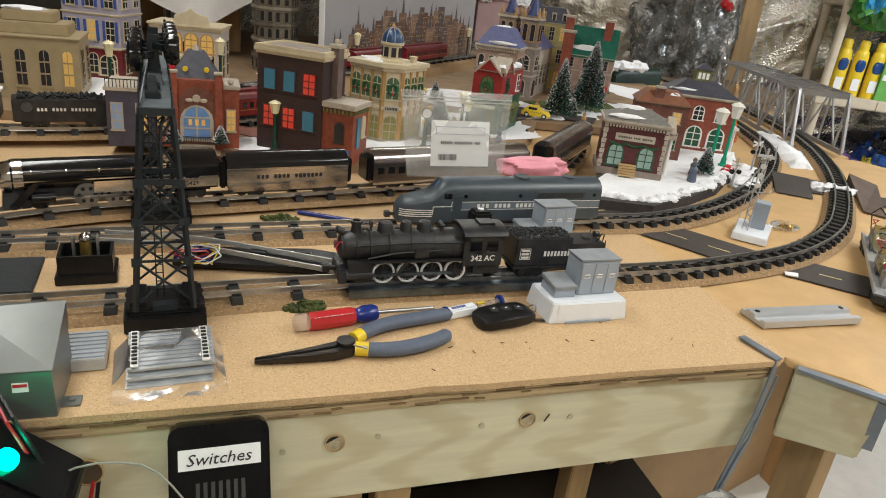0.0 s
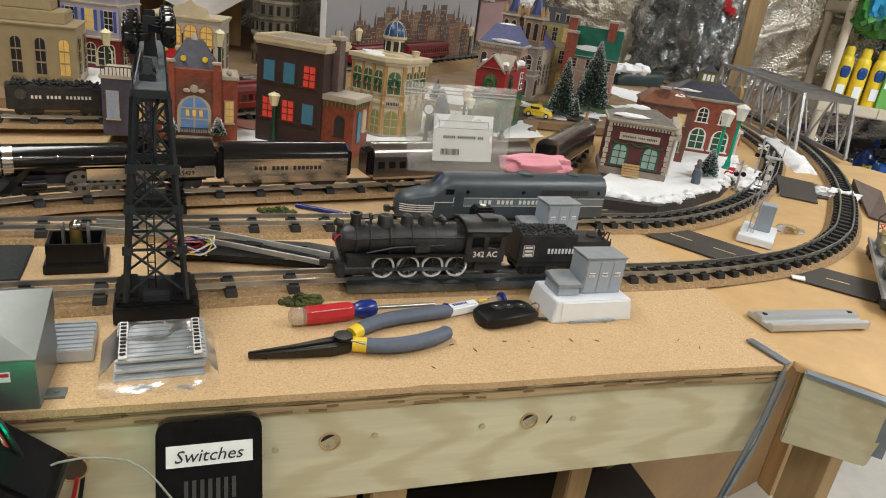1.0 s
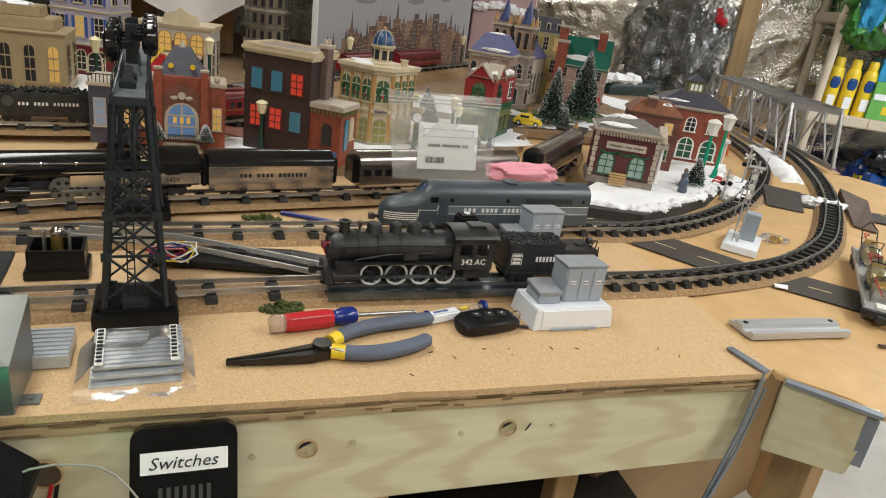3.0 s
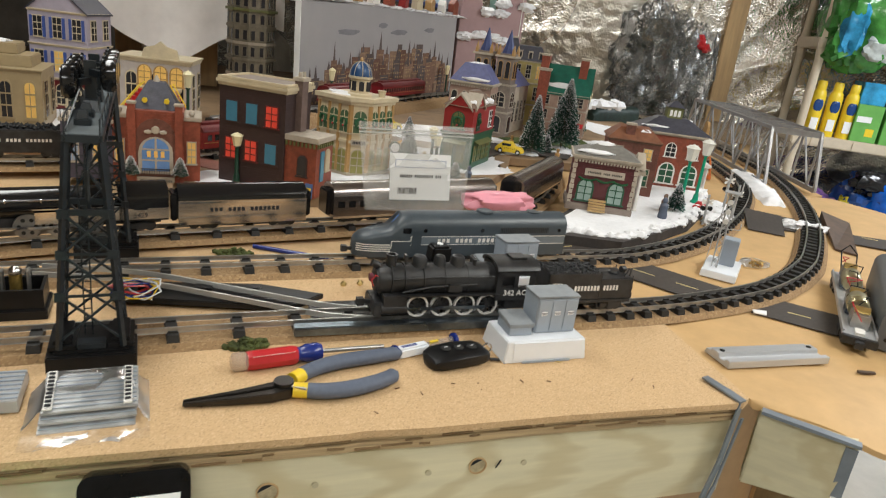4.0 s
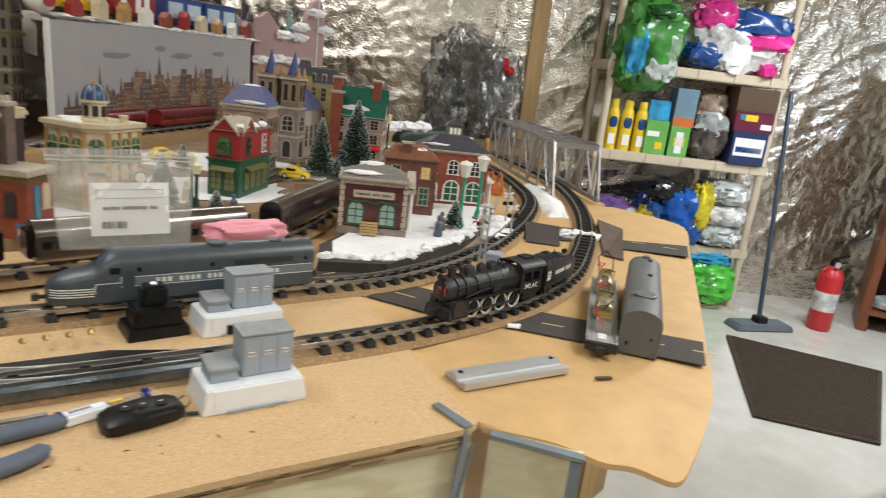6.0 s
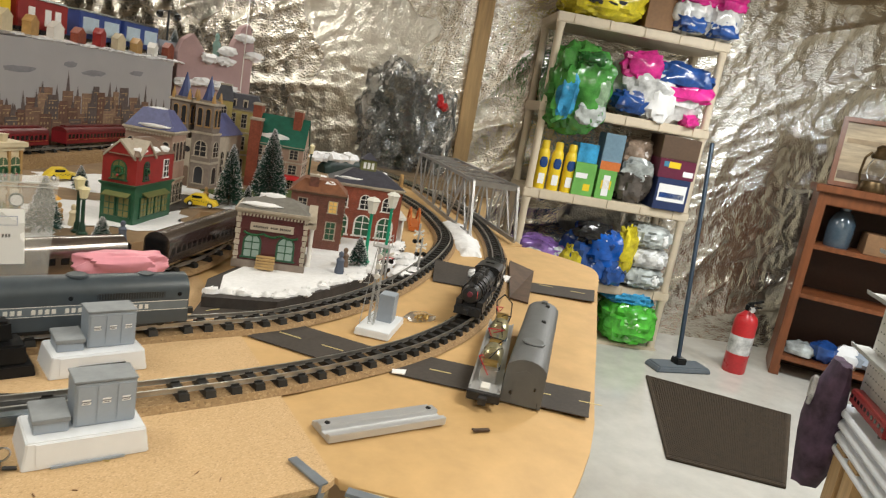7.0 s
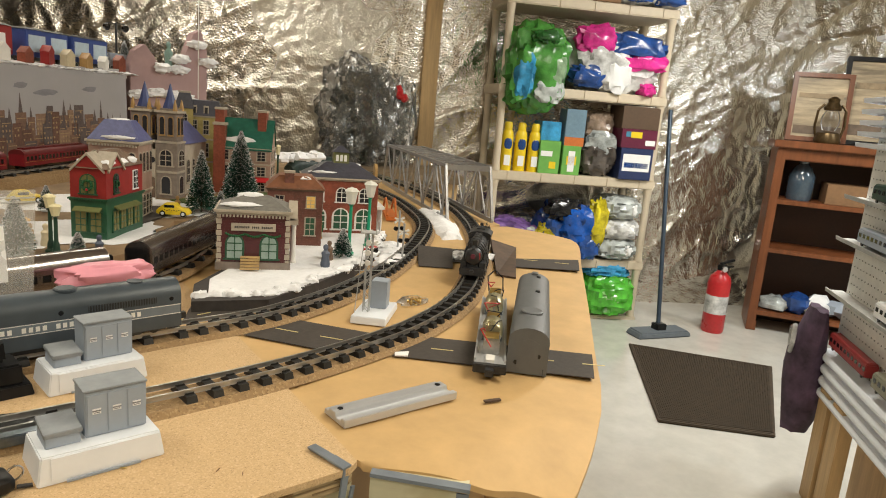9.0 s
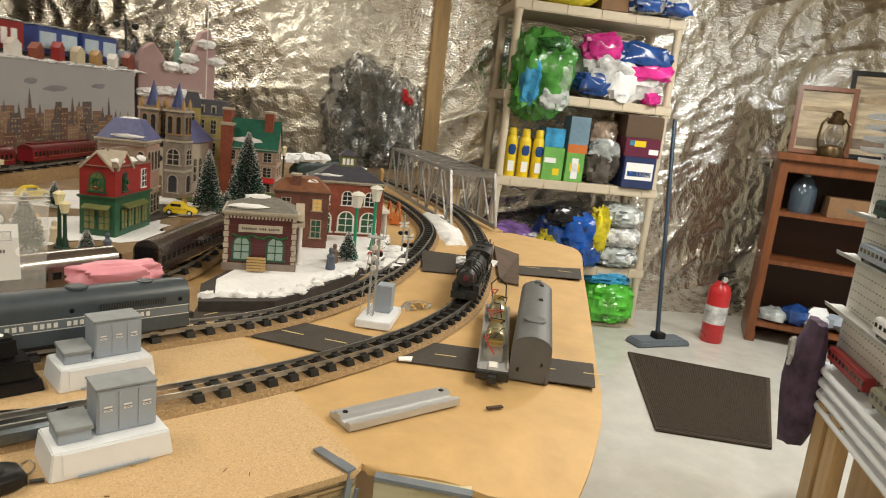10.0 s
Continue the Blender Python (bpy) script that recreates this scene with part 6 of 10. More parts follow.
Mesh().cyl((0.05, 0, 0), (0.06, 0, 0), 0.003, 10, 0.0006).done("tip", CHROME, pn)
for x, y, r in ((-0.500, 0.382, 0.026), (-0.484, 0.130, 0.022)):
    mo = Mesh()
    for i in range(90):
        a, q = random.uniform(0, 6.28), r * random.random() ** 0.6
        mo.ball(x + q * math.cos(a), y + 0.45 * q * math.sin(a), random.uniform(0.001, 0.009) * (1 - q / r * 0.7), random.uniform(0.002, 0.004), n=6, rough=0.6, seed=i)
    tagged(mo.done("moss_clump", MOSSM), "tuft of green moss on the roadbed", "moss", "moss tufts", "stuff")
fl = thing("wood_chips", pose(0, 0, 0), "small dark splinters on the chipboard", "scrap", kind="stuff")
ck = Mesh()
for i in range(12):
    x = random.uniform(-0.57, -0.02)
    ck.box(x, random.uniform(0.0, 0.075), 0.0, random.uniform(0.002, 0.006), random.uniform(0.0006, 0.0012), 0.0006, 0, 0, random.uniform(0, 180))
ck.done("splinters", mat("splinter", (0.14, 0.07, 0.03), 0.8), fl)

WHITEF0 = film_mat("zip_film", 0.3, 0.3, 0.1, 60, milk=0.35)
# zip bag with white card, pink bag
zb = thing("zip_bag", pose(-0.272, 0.355, 0.078, -12, 0, 6), "clear zip bag with a printed white card leaning on the train", "bag")
vs, fs = [], []
for face in (0, 1):
    for i in range(13):
        for k in range(13):
            u, w = i / 12 - 0.5, k / 12
            bulge = 0.010 * (1 - (2 * u) ** 2) * (1 - w) ** 0.7 * (1 if face else -1)
            vs.append((u * (0.138 + 0.022 * w), bulge + 0.003 * noise.noise(Vector((u * 9, w * 9, face))), w * 0.112))
    for i in range(12):
        for k in range(12):
            q = face * 169 + i * 13 + k
            fs.append((q, q + 13, q + 14, q + 1))
Mesh().add(vs, fs).done("film", BAGFILM, zb, smooth=True)
Mesh().box(0, -0.002, 0.098, 0.158, 0.0014, 0.0015).box(0, -0.002, 0.1025, 0.158, 0.0014, 0.0015).done("zip_strip", WHITEF0, zb)
cd = Mesh().box(0.004, -0.004, 0.014, 0.084, 0.0008, 0.060, 0, 0, 0).done("card", PAPER, zb)
Mesh().box(0.004, -0.0048, 0.056, 0.070, 0.0004, 0.0006).box(0.004, -0.0048, 0.0655, 0.070, 0.0004, 0.0006).box(-0.031, -0.0048, 0.056, 0.0006, 0.0004, 0.0100).box(0.039, -0.0048, 0.056, 0.0006, 0.0004, 0.0100).done("print_frame", mat("blue_grey_ink", (0.25, 0.28, 0.42), 0.7), cd)
letter_bars("print", "XXXXXX XXXXXXXXX XXX", 0.058, 0.0038, INK, cd, pose(0.004, -0.0049, 0.045, 90))
bc = Mesh()
for i in range(22):
    bc.box(-0.027 + i * 0.0012, -0.0048, 0.022, random.choice((0.0004, 0.0008)), 0.0004, 0.008)
bc.done("barcode", INK, cd)
pk = Mesh().ball(-0.108, 0.468, 0.062, 0.055, 0.020, 0.017, 36, 0.30, 4, 0.12, 0.7)
tagged(pk.done("pink_bag", PINK, smooth=True), "crumpled pink antistatic bag lying on the train", "bag")

# ---- village ----
VZ = 0.018
BRICKD = mat("dark_brown_brick", (0.050, 0.028, 0.026), 0.6, vary=0.2, scale=200, bump=0.1)
BRICKR = mat("red_brick_glaze", (0.26, 0.065, 0.035), 0.5, vary=0.25, scale=150, bump=0.1)
BRICKB = mat("brown_brick_glaze", (0.17, 0.065, 0.045), 0.5, vary=0.25, scale=150, bump=0.1)
BRICKP = mat("maroon_brick_glaze", (0.10, 0.022, 0.025), 0.45, vary=0.2, scale=150, bump=0.1)
CREAM = mat("cream_porcelain", (0.62, 0.53, 0.36), 0.4, vary=0.1, scale=60, bump=0.03)
STONE = mat("grey_porcelain", (0.24, 0.195, 0.165), 0.5, vary=0.2, scale=80, bump=0.08)
STONEL = mat("pale_stone_porcelain", (0.46, 0.40, 0.32), 0.5, vary=0.15, scale=80, bump=0.06)
OCHRE = mat("ochre_glaze", (0.45, 0.27, 0.10), 0.45, vary=0.2, scale=60, bump=0.03)
OLIVE = mat("olive_glaze", (0.16, 0.17, 0.06), 0.45, vary=0.2, scale=60, bump=0.03)
SLATE = mat("slate_roof", (0.055, 0.055, 0.075), 0.5, vary=0.25, scale=120, bump=0.2)
BLUER = mat("blue_dome", (0.020, 0.065, 0.17), 0.35, vary=0.2, scale=60, bump=0.05)
GREENR = mat("green_copper_roof", (0.015, 0.13, 0.09), 0.4, vary=0.2, scale=60, bump=0.05)
BROWNR = mat("brown_shingle", (0.17, 0.11, 0.075), 0.6, vary=0.25, scale=120, bump=0.2)
BLUEW = mat("blue_window_glaze", (0.06, 0.22, 0.34), 0.3, vary=0.1, bump=0)
REDW = mat("lit_red_window", (0.75, 0.07, 0.04), 0.35, emit=0.12, bump=0)
YELW = mat("lit_yellow_window", (0.85, 0.55, 0.15), 0.35, emit=0.05, bump=0)
DARKW = mat("dark_porcelain_window", (0.03, 0.03, 0.035), 0.25, bump=0)
GREENT = mat("green_glaze_trim", (0.02, 0.09, 0.045), 0.4, vary=0.15, bump=0.01)
LILAC = mat("lilac_wall", (0.42, 0.38, 0.46), 0.45, vary=0.1, scale=50, bump=0.03)
BLUEP = mat("cobalt_shutter", (0.05, 0.09, 0.32), 0.4, bump=0)
WREATH = mat("wreath_green", (0.01, 0.10, 0.03), 0.6, vary=0.4, scale=300, bump=0.2)
TANW = mat("tan_porcelain", (0.37, 0.29, 0.165), 0.45, vary=0.1, scale=50, bump=0.03)
YELB = mat("yellow_porcelain", (0.44, 0.36, 0.13), 0.45, vary=0.2, scale=60, bump=0.05)
PINKW = mat("rose_porcelain", (0.36, 0.24, 0.19), 0.5, vary=0.15, scale=60, bump=0.05)
WINMAT = {"b": BLUEW, "r": REDW, "y": YELW, "d": DARKW}


def fluff(poly, z, h, edge, name, par):
    """A cotton sheet over a polygon: rounded rim, ragged outline, lumpy top."""
    xs, ys = [p[0] for p in poly], [p[1] for p in poly]
    n = 44
    d = Mesh()
    vs, fs = [], []
    for i in range(n + 1):
        for k in range(n + 1):
            x, y = min(xs) - 0.02 + (max(xs) - min(xs) + 0.04) * i / n, min(ys) - 0.02 + (max(ys) - min(ys) + 0.04) * k / n
            ins, dm = False, 9.0
            for (ax, ay), (bx, by) in zip(poly, poly[1:] + poly[:1]):
                if (ay > y) != (by > y) and x < (bx - ax) * (y - ay) / (by - ay) + ax:
                    ins = not ins
                u = max(0, min(1, ((x - ax) * (bx - ax) + (y - ay) * (by - ay)) / ((bx - ax) ** 2 + (by - ay) ** 2)))
                dm = min(dm, math.hypot(x - ax - u * (bx - ax), y - ay - u * (by - ay)))
            s = (dm if ins else -dm) + 0.012 * noise.noise(Vector((x * 45, y * 45, 3)))
            q = max(0.0, min(1.0, s / edge))
            up = h * math.sqrt(q) * (1 + 0.5 * noise.noise(Vector((x * 38, y * 38, 7))) + 0.3 * noise.noise(Vector((x * 110, y * 110, 9))))
            vs.append((x, y, z + up if s > 0 else z - 0.004))
    for i in range(n):
        for k in range(n):
            q = i * (n + 1) + k
            c = (q, q + n + 1, q + n + 2, q + 1)
            if max(vs[j][2] for j in c) > z:
                fs.append(c)
    return d.add(vs, fs).done(name, SNOW, par, smooth=True)


def face_pose(face, w, d):
    """Local pose of a wall: x along it, y up, z outwards. The body's origin is the middle of its base."""
    return {"f": pose(0, -d / 2, 0, 90, 0, 0), "r": pose(w / 2, 0, 0, 90, 0, 90), "l": pose(-w / 2, 0, 0, 90, 0, -90), "b": pose(0, d / 2, 0, 90, 0, 180)}[face]


def arch_pts(w, h, arch):
    if not arch:
        return [(-w / 2, 0), (w / 2, 0), (w / 2, h), (-w / 2, h)]
    s = h - w / 2
    return [(-w / 2, 0), (w / 2, 0)] + [(w / 2 * math.cos(a), s + w / 2 * math.sin(a)) for a in [math.pi * k / 8 for k in range(9)]]


def window(par, m, w, h, pane, trim, arch=False, wreath=False, bars=True, name="window"):
    p = m
    o = Mesh().prism(arch_pts(w * 1.28, h * 1.10, arch), 0.0, 0.0016, Matrix()).done(name, trim, par, m=p @ pose(0, -h * 0.05, 0))
    q = pose(0, h * 0.05, 0.0016)
    Mesh().prism(arch_pts(w, h, arch), 0.0, 0.0007).done("pane", pane, o, m=q)
    if bars:
        b = Mesh().box(0, h / 2, 0.0007, w * 0.07, h, 0.0006)
        for k in (1, 2):
            b.box(0, h * k / 3, 0.0007, w, h * 0.045, 0.0006)
        b.done("glazing_bar", trim, o, m=q)
    Mesh().box(0, 0, -0.0005, w * 1.5, h * 0.07, 0.0035).done("sill", trim, o)
    if wreath:
        wr = Mesh()
        for k in range(12):
            a = k * math.tau / 12
            wr.ball(w * 0.36 * math.cos(a), h * 0.45 + w * 0.36 * math.sin(a), 0.002, w * 0.13, n=6, rough=0.4, seed=k)
        wr.done("wreath", WREATH, o, m=q)
        Mesh().ball(0, h * 0.45 - w * 0.34, 0.0035, w * 0.12, n=6).done("red_bow", RED, o, m=q)
    return o


def cornice(par, w, d, z, out, h, material, name="cornice"):
    b = Mesh()
    for k, (o, q) in enumerate(((out * 0.5, 0.45), (out, 0.55))):
        b.box(0, 0, z + (h * 0.45 if k else 0), w + 2 * o, d + 2 * o, h * q)
    return b.done(name, material, par, bevel=0.0004)


def brick_courses(par, w, d, h, material, step=0.0042):
    """Raised courses that give the walls their brick lines."""
    b = Mesh()
    n = int(h / step)
    for k in range(n):
        b.box(0, 0, k * step + 0.0004, w + 0.0009, d + 0.0009, step * 0.72)
    return b.done("brick_course", material, par)


def snow_patch(par, x, y, z, rx, ry, seed, h=0.0022):
    return Mesh().ball(x, y, z, rx, ry, h, 12, 0.5, seed).done("snow_patch", SNOW, par, smooth=True)


def building(name, m, label, w, d, h, wall, courses=True):
    t = thing(name, m, label, "village house", "porcelain village")
    Mesh().box(0, 0, 0, w, d, h).done("wall", wall, t)
    if courses:
        brick_courses(t, w, d, h, wall)
    return t


def gable(par, w, d, z, h, roofm, wallm, along="x", out=0.003):
    """A pitched roof: two slabs over a triangular wall."""
    k = w if along == "x" else d
    q = d if along == "x" else w
    R = Matrix() if along == "x" else pose(0, 0, 0, 0, 0, 90)
    T = Matrix(((0, 0, 1, 0), (1, 0, 0, 0), (0, 1, 0, z), (0, 0, 0, 1)))
    Mesh().prism([(-q / 2, 0), (q / 2, 0), (0, h)], -k / 2, k / 2, R @ T).done("gable_wall", wallm, par)
    for s in (-1, 1):
        Mesh().prism([(0, h + 0.003), (0, h), (s * (q / 2 + out), -out * h / (q / 2)), (s * (q / 2 + out), -out * h / (q / 2) + 0.003)], -k / 2 - out, k / 2 + out, R @ T).done("roof_slope", roofm, par)


# ground
def village_ground():
    t = thing("village_ground", pose(0, 0, 0), "raised board under the village with snow and paper streets", "ground", kind="structure")
    poly = [(-0.66, 0.655), (-0.55, 0.60), (-0.35, 0.615), (-0.15, 0.68), (-0.02, 0.77), (0.07, 0.90), (0.14, 1.05), (0.36, 1.02), (0.62, 1.0), (0.80, 1.35), (0.95, 1.9), (0.95, 2.6), (-1.6, 2.6), (-1.6, 0.86), (-0.9, 0.87), (-0.70, 0.80)]
    Mesh().prism(poly, 0.0, VZ).done("board", mat("village_board", (0.27, 0.18, 0.10), 0.8, vary=0.3, scale=14, bump=0.05), t)
    for i, (x, y, rx, ry) in enumerate(((-0.28, 0.74, 0.16, 0.07), (-0.05, 0.98, 0.16, 0.13), (0.12, 1.15, 0.14, 0.07), (0.25, 1.22, 0.16, 0.10), (-0.52, 0.70, 0.06, 0.05), (0.0, 1.32, 0.22, 0.12), (0.55, 1.3, 0.14, 0.12), (-0.9, 1.15, 0.3, 0.14), (0.75, 1.62, 0.10, 0.2), (-0.22, 0.88, 0.10, 0.06))):
        Mesh().ball(x, y, VZ - 0.001, rx, ry, 0.005, 26, 0.45, i * 3.1).done("snow_sheet", SNOW, t, smooth=True)
    Mesh().prism([(-0.62, 0.82), (-0.46, 0.70), (-0.44, 0.74), (-0.58, 0.86)], VZ, VZ + 0.002).done("red_paving", mat("red_paving", (0.25, 0.10, 0.075), 0.7, vary=0.2), t)
    Mesh().prism([(0.02, 0.96), (0.16, 1.12), (0.30, 1.06), (0.34, 1.12), (0.14, 1.22), (-0.03, 1.02)], VZ + 0.003, VZ + 0.005).done("street", ASPH, t)
    Mesh().prism([(0.26, 1.15), (0.48, 1.26), (0.5, 1.4), (0.2, 1.3)], VZ + 0.0035, VZ + 0.0065).done("green_lawn", mat("lawn_green", (0.07, 0.10, 0.02), 0.9, vary=0.4, scale=200, bump=0.4), t)
    p2 = thing("bank_platform", pose(0, 0, 0), "dark-edged foam base under the bank, topped with snow", "platform", kind="structure")
    base = [(0.0, 0.462), (0.10, 0.432), (0.20, 0.485), (0.31, 0.555), (0.42, 0.66), (0.53, 0.80), (0.60, 0.98), (0.36, 1.0), (0.24, 0.80), (0.14, 0.66), (0.03, 0.545)]
    Mesh().prism([(q[0] * 1.02 - 0.004, q[1] * 1.02 - 0.010) for q in base], 0.0, 0.017).done("base", mat("dark_foam_edge", (0.045, 0.038, 0.035), 0.8, vary=0.3, scale=60), p2)
    Mesh().prism([(q[0] * 0.90 + 0.028, q[1] * 0.90 + 0.070) for q in base], 0.017, 0.0195).done("snow_top", SNOW, p2, bevel=0.001)
    for i in range(46):
        k = i / 45 * 6.0
        a, b = base[int(k) % 11], base[(int(k) + 1) % 11]
        u = k - int(k)
        x, y = a[0] + (b[0] - a[0]) * u, a[1] + (b[1] - a[1]) * u
        Mesh().ball(x * 0.92 + 0.022 + random.uniform(-0.008, 0.008), y * 0.92 + 0.056, 0.0165, random.uniform(0.008, 0.02), random.uniform(0.006, 0.012), random.uniform(0.004, 0.010), 16, 0.5, i, 0.25).done("snow_tuft", SNOW, p2, smooth=True)
    for x, y, r in ((0.62, 0.60, 0.020), (0.645, 0.585, 0.018), (0.60, 0.615, 0.014), (0.44, 0.63, 0.028), (0.47, 0.68, 0.025), (0.41, 0.60, 0.02), (0.50, 0.73, 0.03)):
        Mesh().ball(x, y, 0.004, r * 1.3, r, 0.012, 20, 0.5, x * 90, 0.3).done("snow_tuft", SNOW, p2, smooth=True)
    fluff([(0.69, 0.79), (0.745, 0.785), (0.83, 0.92), (0.92, 1.10), (0.89, 1.18), (0.81, 1.03), (0.74, 0.90)], 0.0, 0.016, 0.03, "snow_bank", p2)


village_ground()
em = smooth_path(FARLINE, 0.02)
tagged(Mesh().sweep(em, [(-0.05, VZ), (0.05, VZ), (0.034, 0.042), (-0.034, 0.042)]).done("embankment", CORK), "cork embankment under the far track", "embankment", "", "structure")


# small brick bank
def small_bank():
    W, D, H = 0.098, 0.092, 0.080
    t = building("bank_building", pose(0.157, 0.636, 0.0195, 0, 0, -24) @ Matrix.Diagonal((1.15, 0.95, 1.15, 1)), "maroon brick bank with white columns and arched green windows", W, D, H, BRICKP)
    Mesh().box(0, 0, -0.002, W + 0.008, D + 0.008, 0.012).done("plinth", STONE, t, bevel=0.0006)
    F = face_pose("f", W, D)
    for x in (-0.026, 0.022):
        window(t, F @ pose(x, 0.016, 0), 0.021, 0.033, mat("bank_pane", (0.30, 0.40, 0.36), 0.2, bump=0), GREENT, True)
    for x in (-0.048, 0.048):
        for k in range(9):
            Mesh().box(x, k * 0.0085 + 0.010, -0.0005, 0.0075 if k % 2 else 0.0055, 0.0072, 0.0022).done("corner_stone", STONEL, t, m=F)
    Mesh().box(0, 0.062, 0, 0.062, 0.011, 0.003).done("sign_board", STONEL, t, m=F)
    letter_bars("sign_print", "XXXXXXXX XXXX XXXXXX", 0.054, 0.003, INK, t, F @ pose(0, 0.062, 0.003))
    gl = Mesh()
    for k in range(26):
        gl.ball(-0.038 + k * 0.003, 0.052 - 0.004 * abs(math.sin(k * 0.36)), 0.002, 0.0022, n=5, rough=0.4, seed=k)
    gl.done("garland", WREATH, t, m=F)
    for k in range(5):
        Mesh().box(-0.004, 0.004 + k * 0.0036, 0.018 - k * 0.0034, 0.027, 0.0028, 0.004).done("step", mat("plank_step", (0.50, 0.34, 0.15), 0.6), t, m=F)
    cornice(t, W, D, H, 0.006, 0.007, STONEL)
    dn = Mesh()
    for k in range(20):
        dn.box(-0.047 + k * 0.0049, -D / 2 - 0.0035, H - 0.0035, 0.0025, 0.003, 0.0035)
    dn.done("dentil", STONEL, t)
    Mesh().add([(-0.052, -0.049, H + 0.007), (0.052, -0.049, H + 0.007), (0.052, 0.049, H + 0.007), (-0.052, 0.049, H + 0.007), (-0.015, 0, H + 0.024), (0.02, 0, H + 0.024)], ((0, 1, 5, 4), (1, 2, 5), (2, 3, 4, 5), (3, 0, 4), (3, 2, 1, 0))).done("roof", mat("grey_tile_roof", (0.20, 0.19, 0.17), 0.6, vary=0.2, scale=120, bump=0.2), t)
    snow_patch(t, -0.02, -0.035, H + 0.0125, 0.028, 0.010, 1, 0.004)
    snow_patch(t, -0.005, 0.004, H + 0.022, 0.020, 0.012, 2, 0.005)
    R = face_pose("r", W, D)
    for x in (-0.034, -0.020, 0.020, 0.034):
        Mesh().lathe([(0.0048, 0), (0.0048, 0.003), (0.0036, 0.004), (0.0032, 0.056), (0.0048, 0.059), (0.0048, 0.062)], R @ pose(x, 0.008, 0.008, -90), 12).done("column", WHITEP, t, smooth=True)
    Mesh().box(0, 0.070, 0, 0.082, 0.006, 0.014).done("portico_beam", STONEL, t, m=R)
    Mesh().prism([(-0.042, 0.076), (0.042, 0.076), (0, 0.098)], 0, 0.013, R).done("pediment", STONEL, t, bevel=0.0004)
    Mesh().prism(arch_pts(0.016, 0.042, True), 0, 0.002, R @ pose(0, 0.008, 0)).done("door", GREENT, t)


small_bank()


def dark_brick_house():
    W, D, H = 0.118, 0.085, 0.160
    c = pose(-0.428, 0.625, VZ, 0, 0, -32)
    t = building("brick_house", c @ pose(-W / 2, D / 2, 0), "dark brick house with blue and lit red windows, cream cornice", W, D, H, BRICKD)
    F, R = face_pose("f", W, D), face_pose("r", W, D)
    for z, cols in ((0.105, "bbr"), (0.045, "rrb")):
        for k, s in enumerate(cols):
            window(t, F @ pose(-0.036 + 0.036 * k, z, 0), 0.0195, 0.032, WINMAT[s], BRICKD if s == "b" else mat("dark_red_trim", (0.12, 0.02, 0.02), 0.5), False, bars=s == "r")
    window(t, R @ pose(0.012, 0.105, 0), 0.0145, 0.032, REDW, MATS["dark_red_trim"])
    cornice(t, W, D, H, 0.005, 0.010, CREAM)
    Mesh().box(0, 0, H + 0.008, W - 0.006, D - 0.006, 0.004).done("roof_tar", STONE, t)
    pr = Mesh()
    for x, y, a, b in ((0, -D / 2, W + 0.008, 0.006), (0, D / 2, W + 0.008, 0.006), (-W / 2, 0, 0.006, D), (W / 2, 0, 0.006, D)):
        pr.box(x, y, H + 0.010, a, b, 0.005)
    pr.done("parapet", CREAM, t, bevel=0.001)
    Mesh().box(W / 2 + 0.004, 0.0, 0.07, 0.014, 0.020, H - 0.05).done("chimney", mat("taupe_brick", (0.16, 0.11, 0.095), 0.6, vary=0.2, scale=150), t)
    Mesh().box(W / 2 + 0.004, 0.0, H + 0.020, 0.020, 0.026, 0.006).done("chimney_cap", STONEL, t, bevel=0.001)
    for y in (-0.006, 0.006):
        Mesh().cyl((W / 2 + 0.004, y, H + 0.026), (W / 2 + 0.004, y, H + 0.034), 0.0035, 8).done("chimney_pot", STONEL, t)
    a = pose(W / 2 + 0.028, -D / 2 + 0.034, 0)
    Mesh().box(0, 0, 0, 0.056, 0.060, 0.090).done("annex_wall", BRICKR, t, m=a)
    Mesh().box(0, 0, 0.090, 0.063, 0.067, 0.009).done("annex_cornice", STONEL, t, m=a, bevel=0.0008)
    dn = Mesh()
    for k in range(8):
        dn.box(-0.025 + k * 0.007, -0.031, 0.082, 0.003, 0.003, 0.007).box(0.029, -0.027 + k * 0.0075, 0.082, 0.003, 0.003, 0.007)
    dn.done("annex_dentil", OLIVE, t, m=a)
    fa, ra = a @ face_pose("f", 0.056, 0.060), a @ face_pose("r", 0.056, 0.060)
    window(t, fa @ pose(0.004, 0.035, 0), 0.014, 0.032, DARKW, BRICKD, True, bars=False)
    window(t, ra @ pose(0.010, 0.042, 0), 0.013, 0.034, CREAM, CREAM, True, bars=False)
    Mesh().prism(arch_pts(0.012, 0.05, False), 0, 0.002, ra @ pose(-0.010, 0.026, 0)).done("blue_shutter", BLUEW, t)
    Mesh().box(0.018, 0.012, 0, 0.013, 0.024, 0.0012).done("poster", mat("poster_blue", (0.10, 0.18, 0.45), 0.5), t, m=fa)
    Mesh().box(0.018, 0.012, 0.0013, 0.008, 0.010, 0.0006).done("poster_mark", YELLOW, t, m=fa)


dark_brick_house()


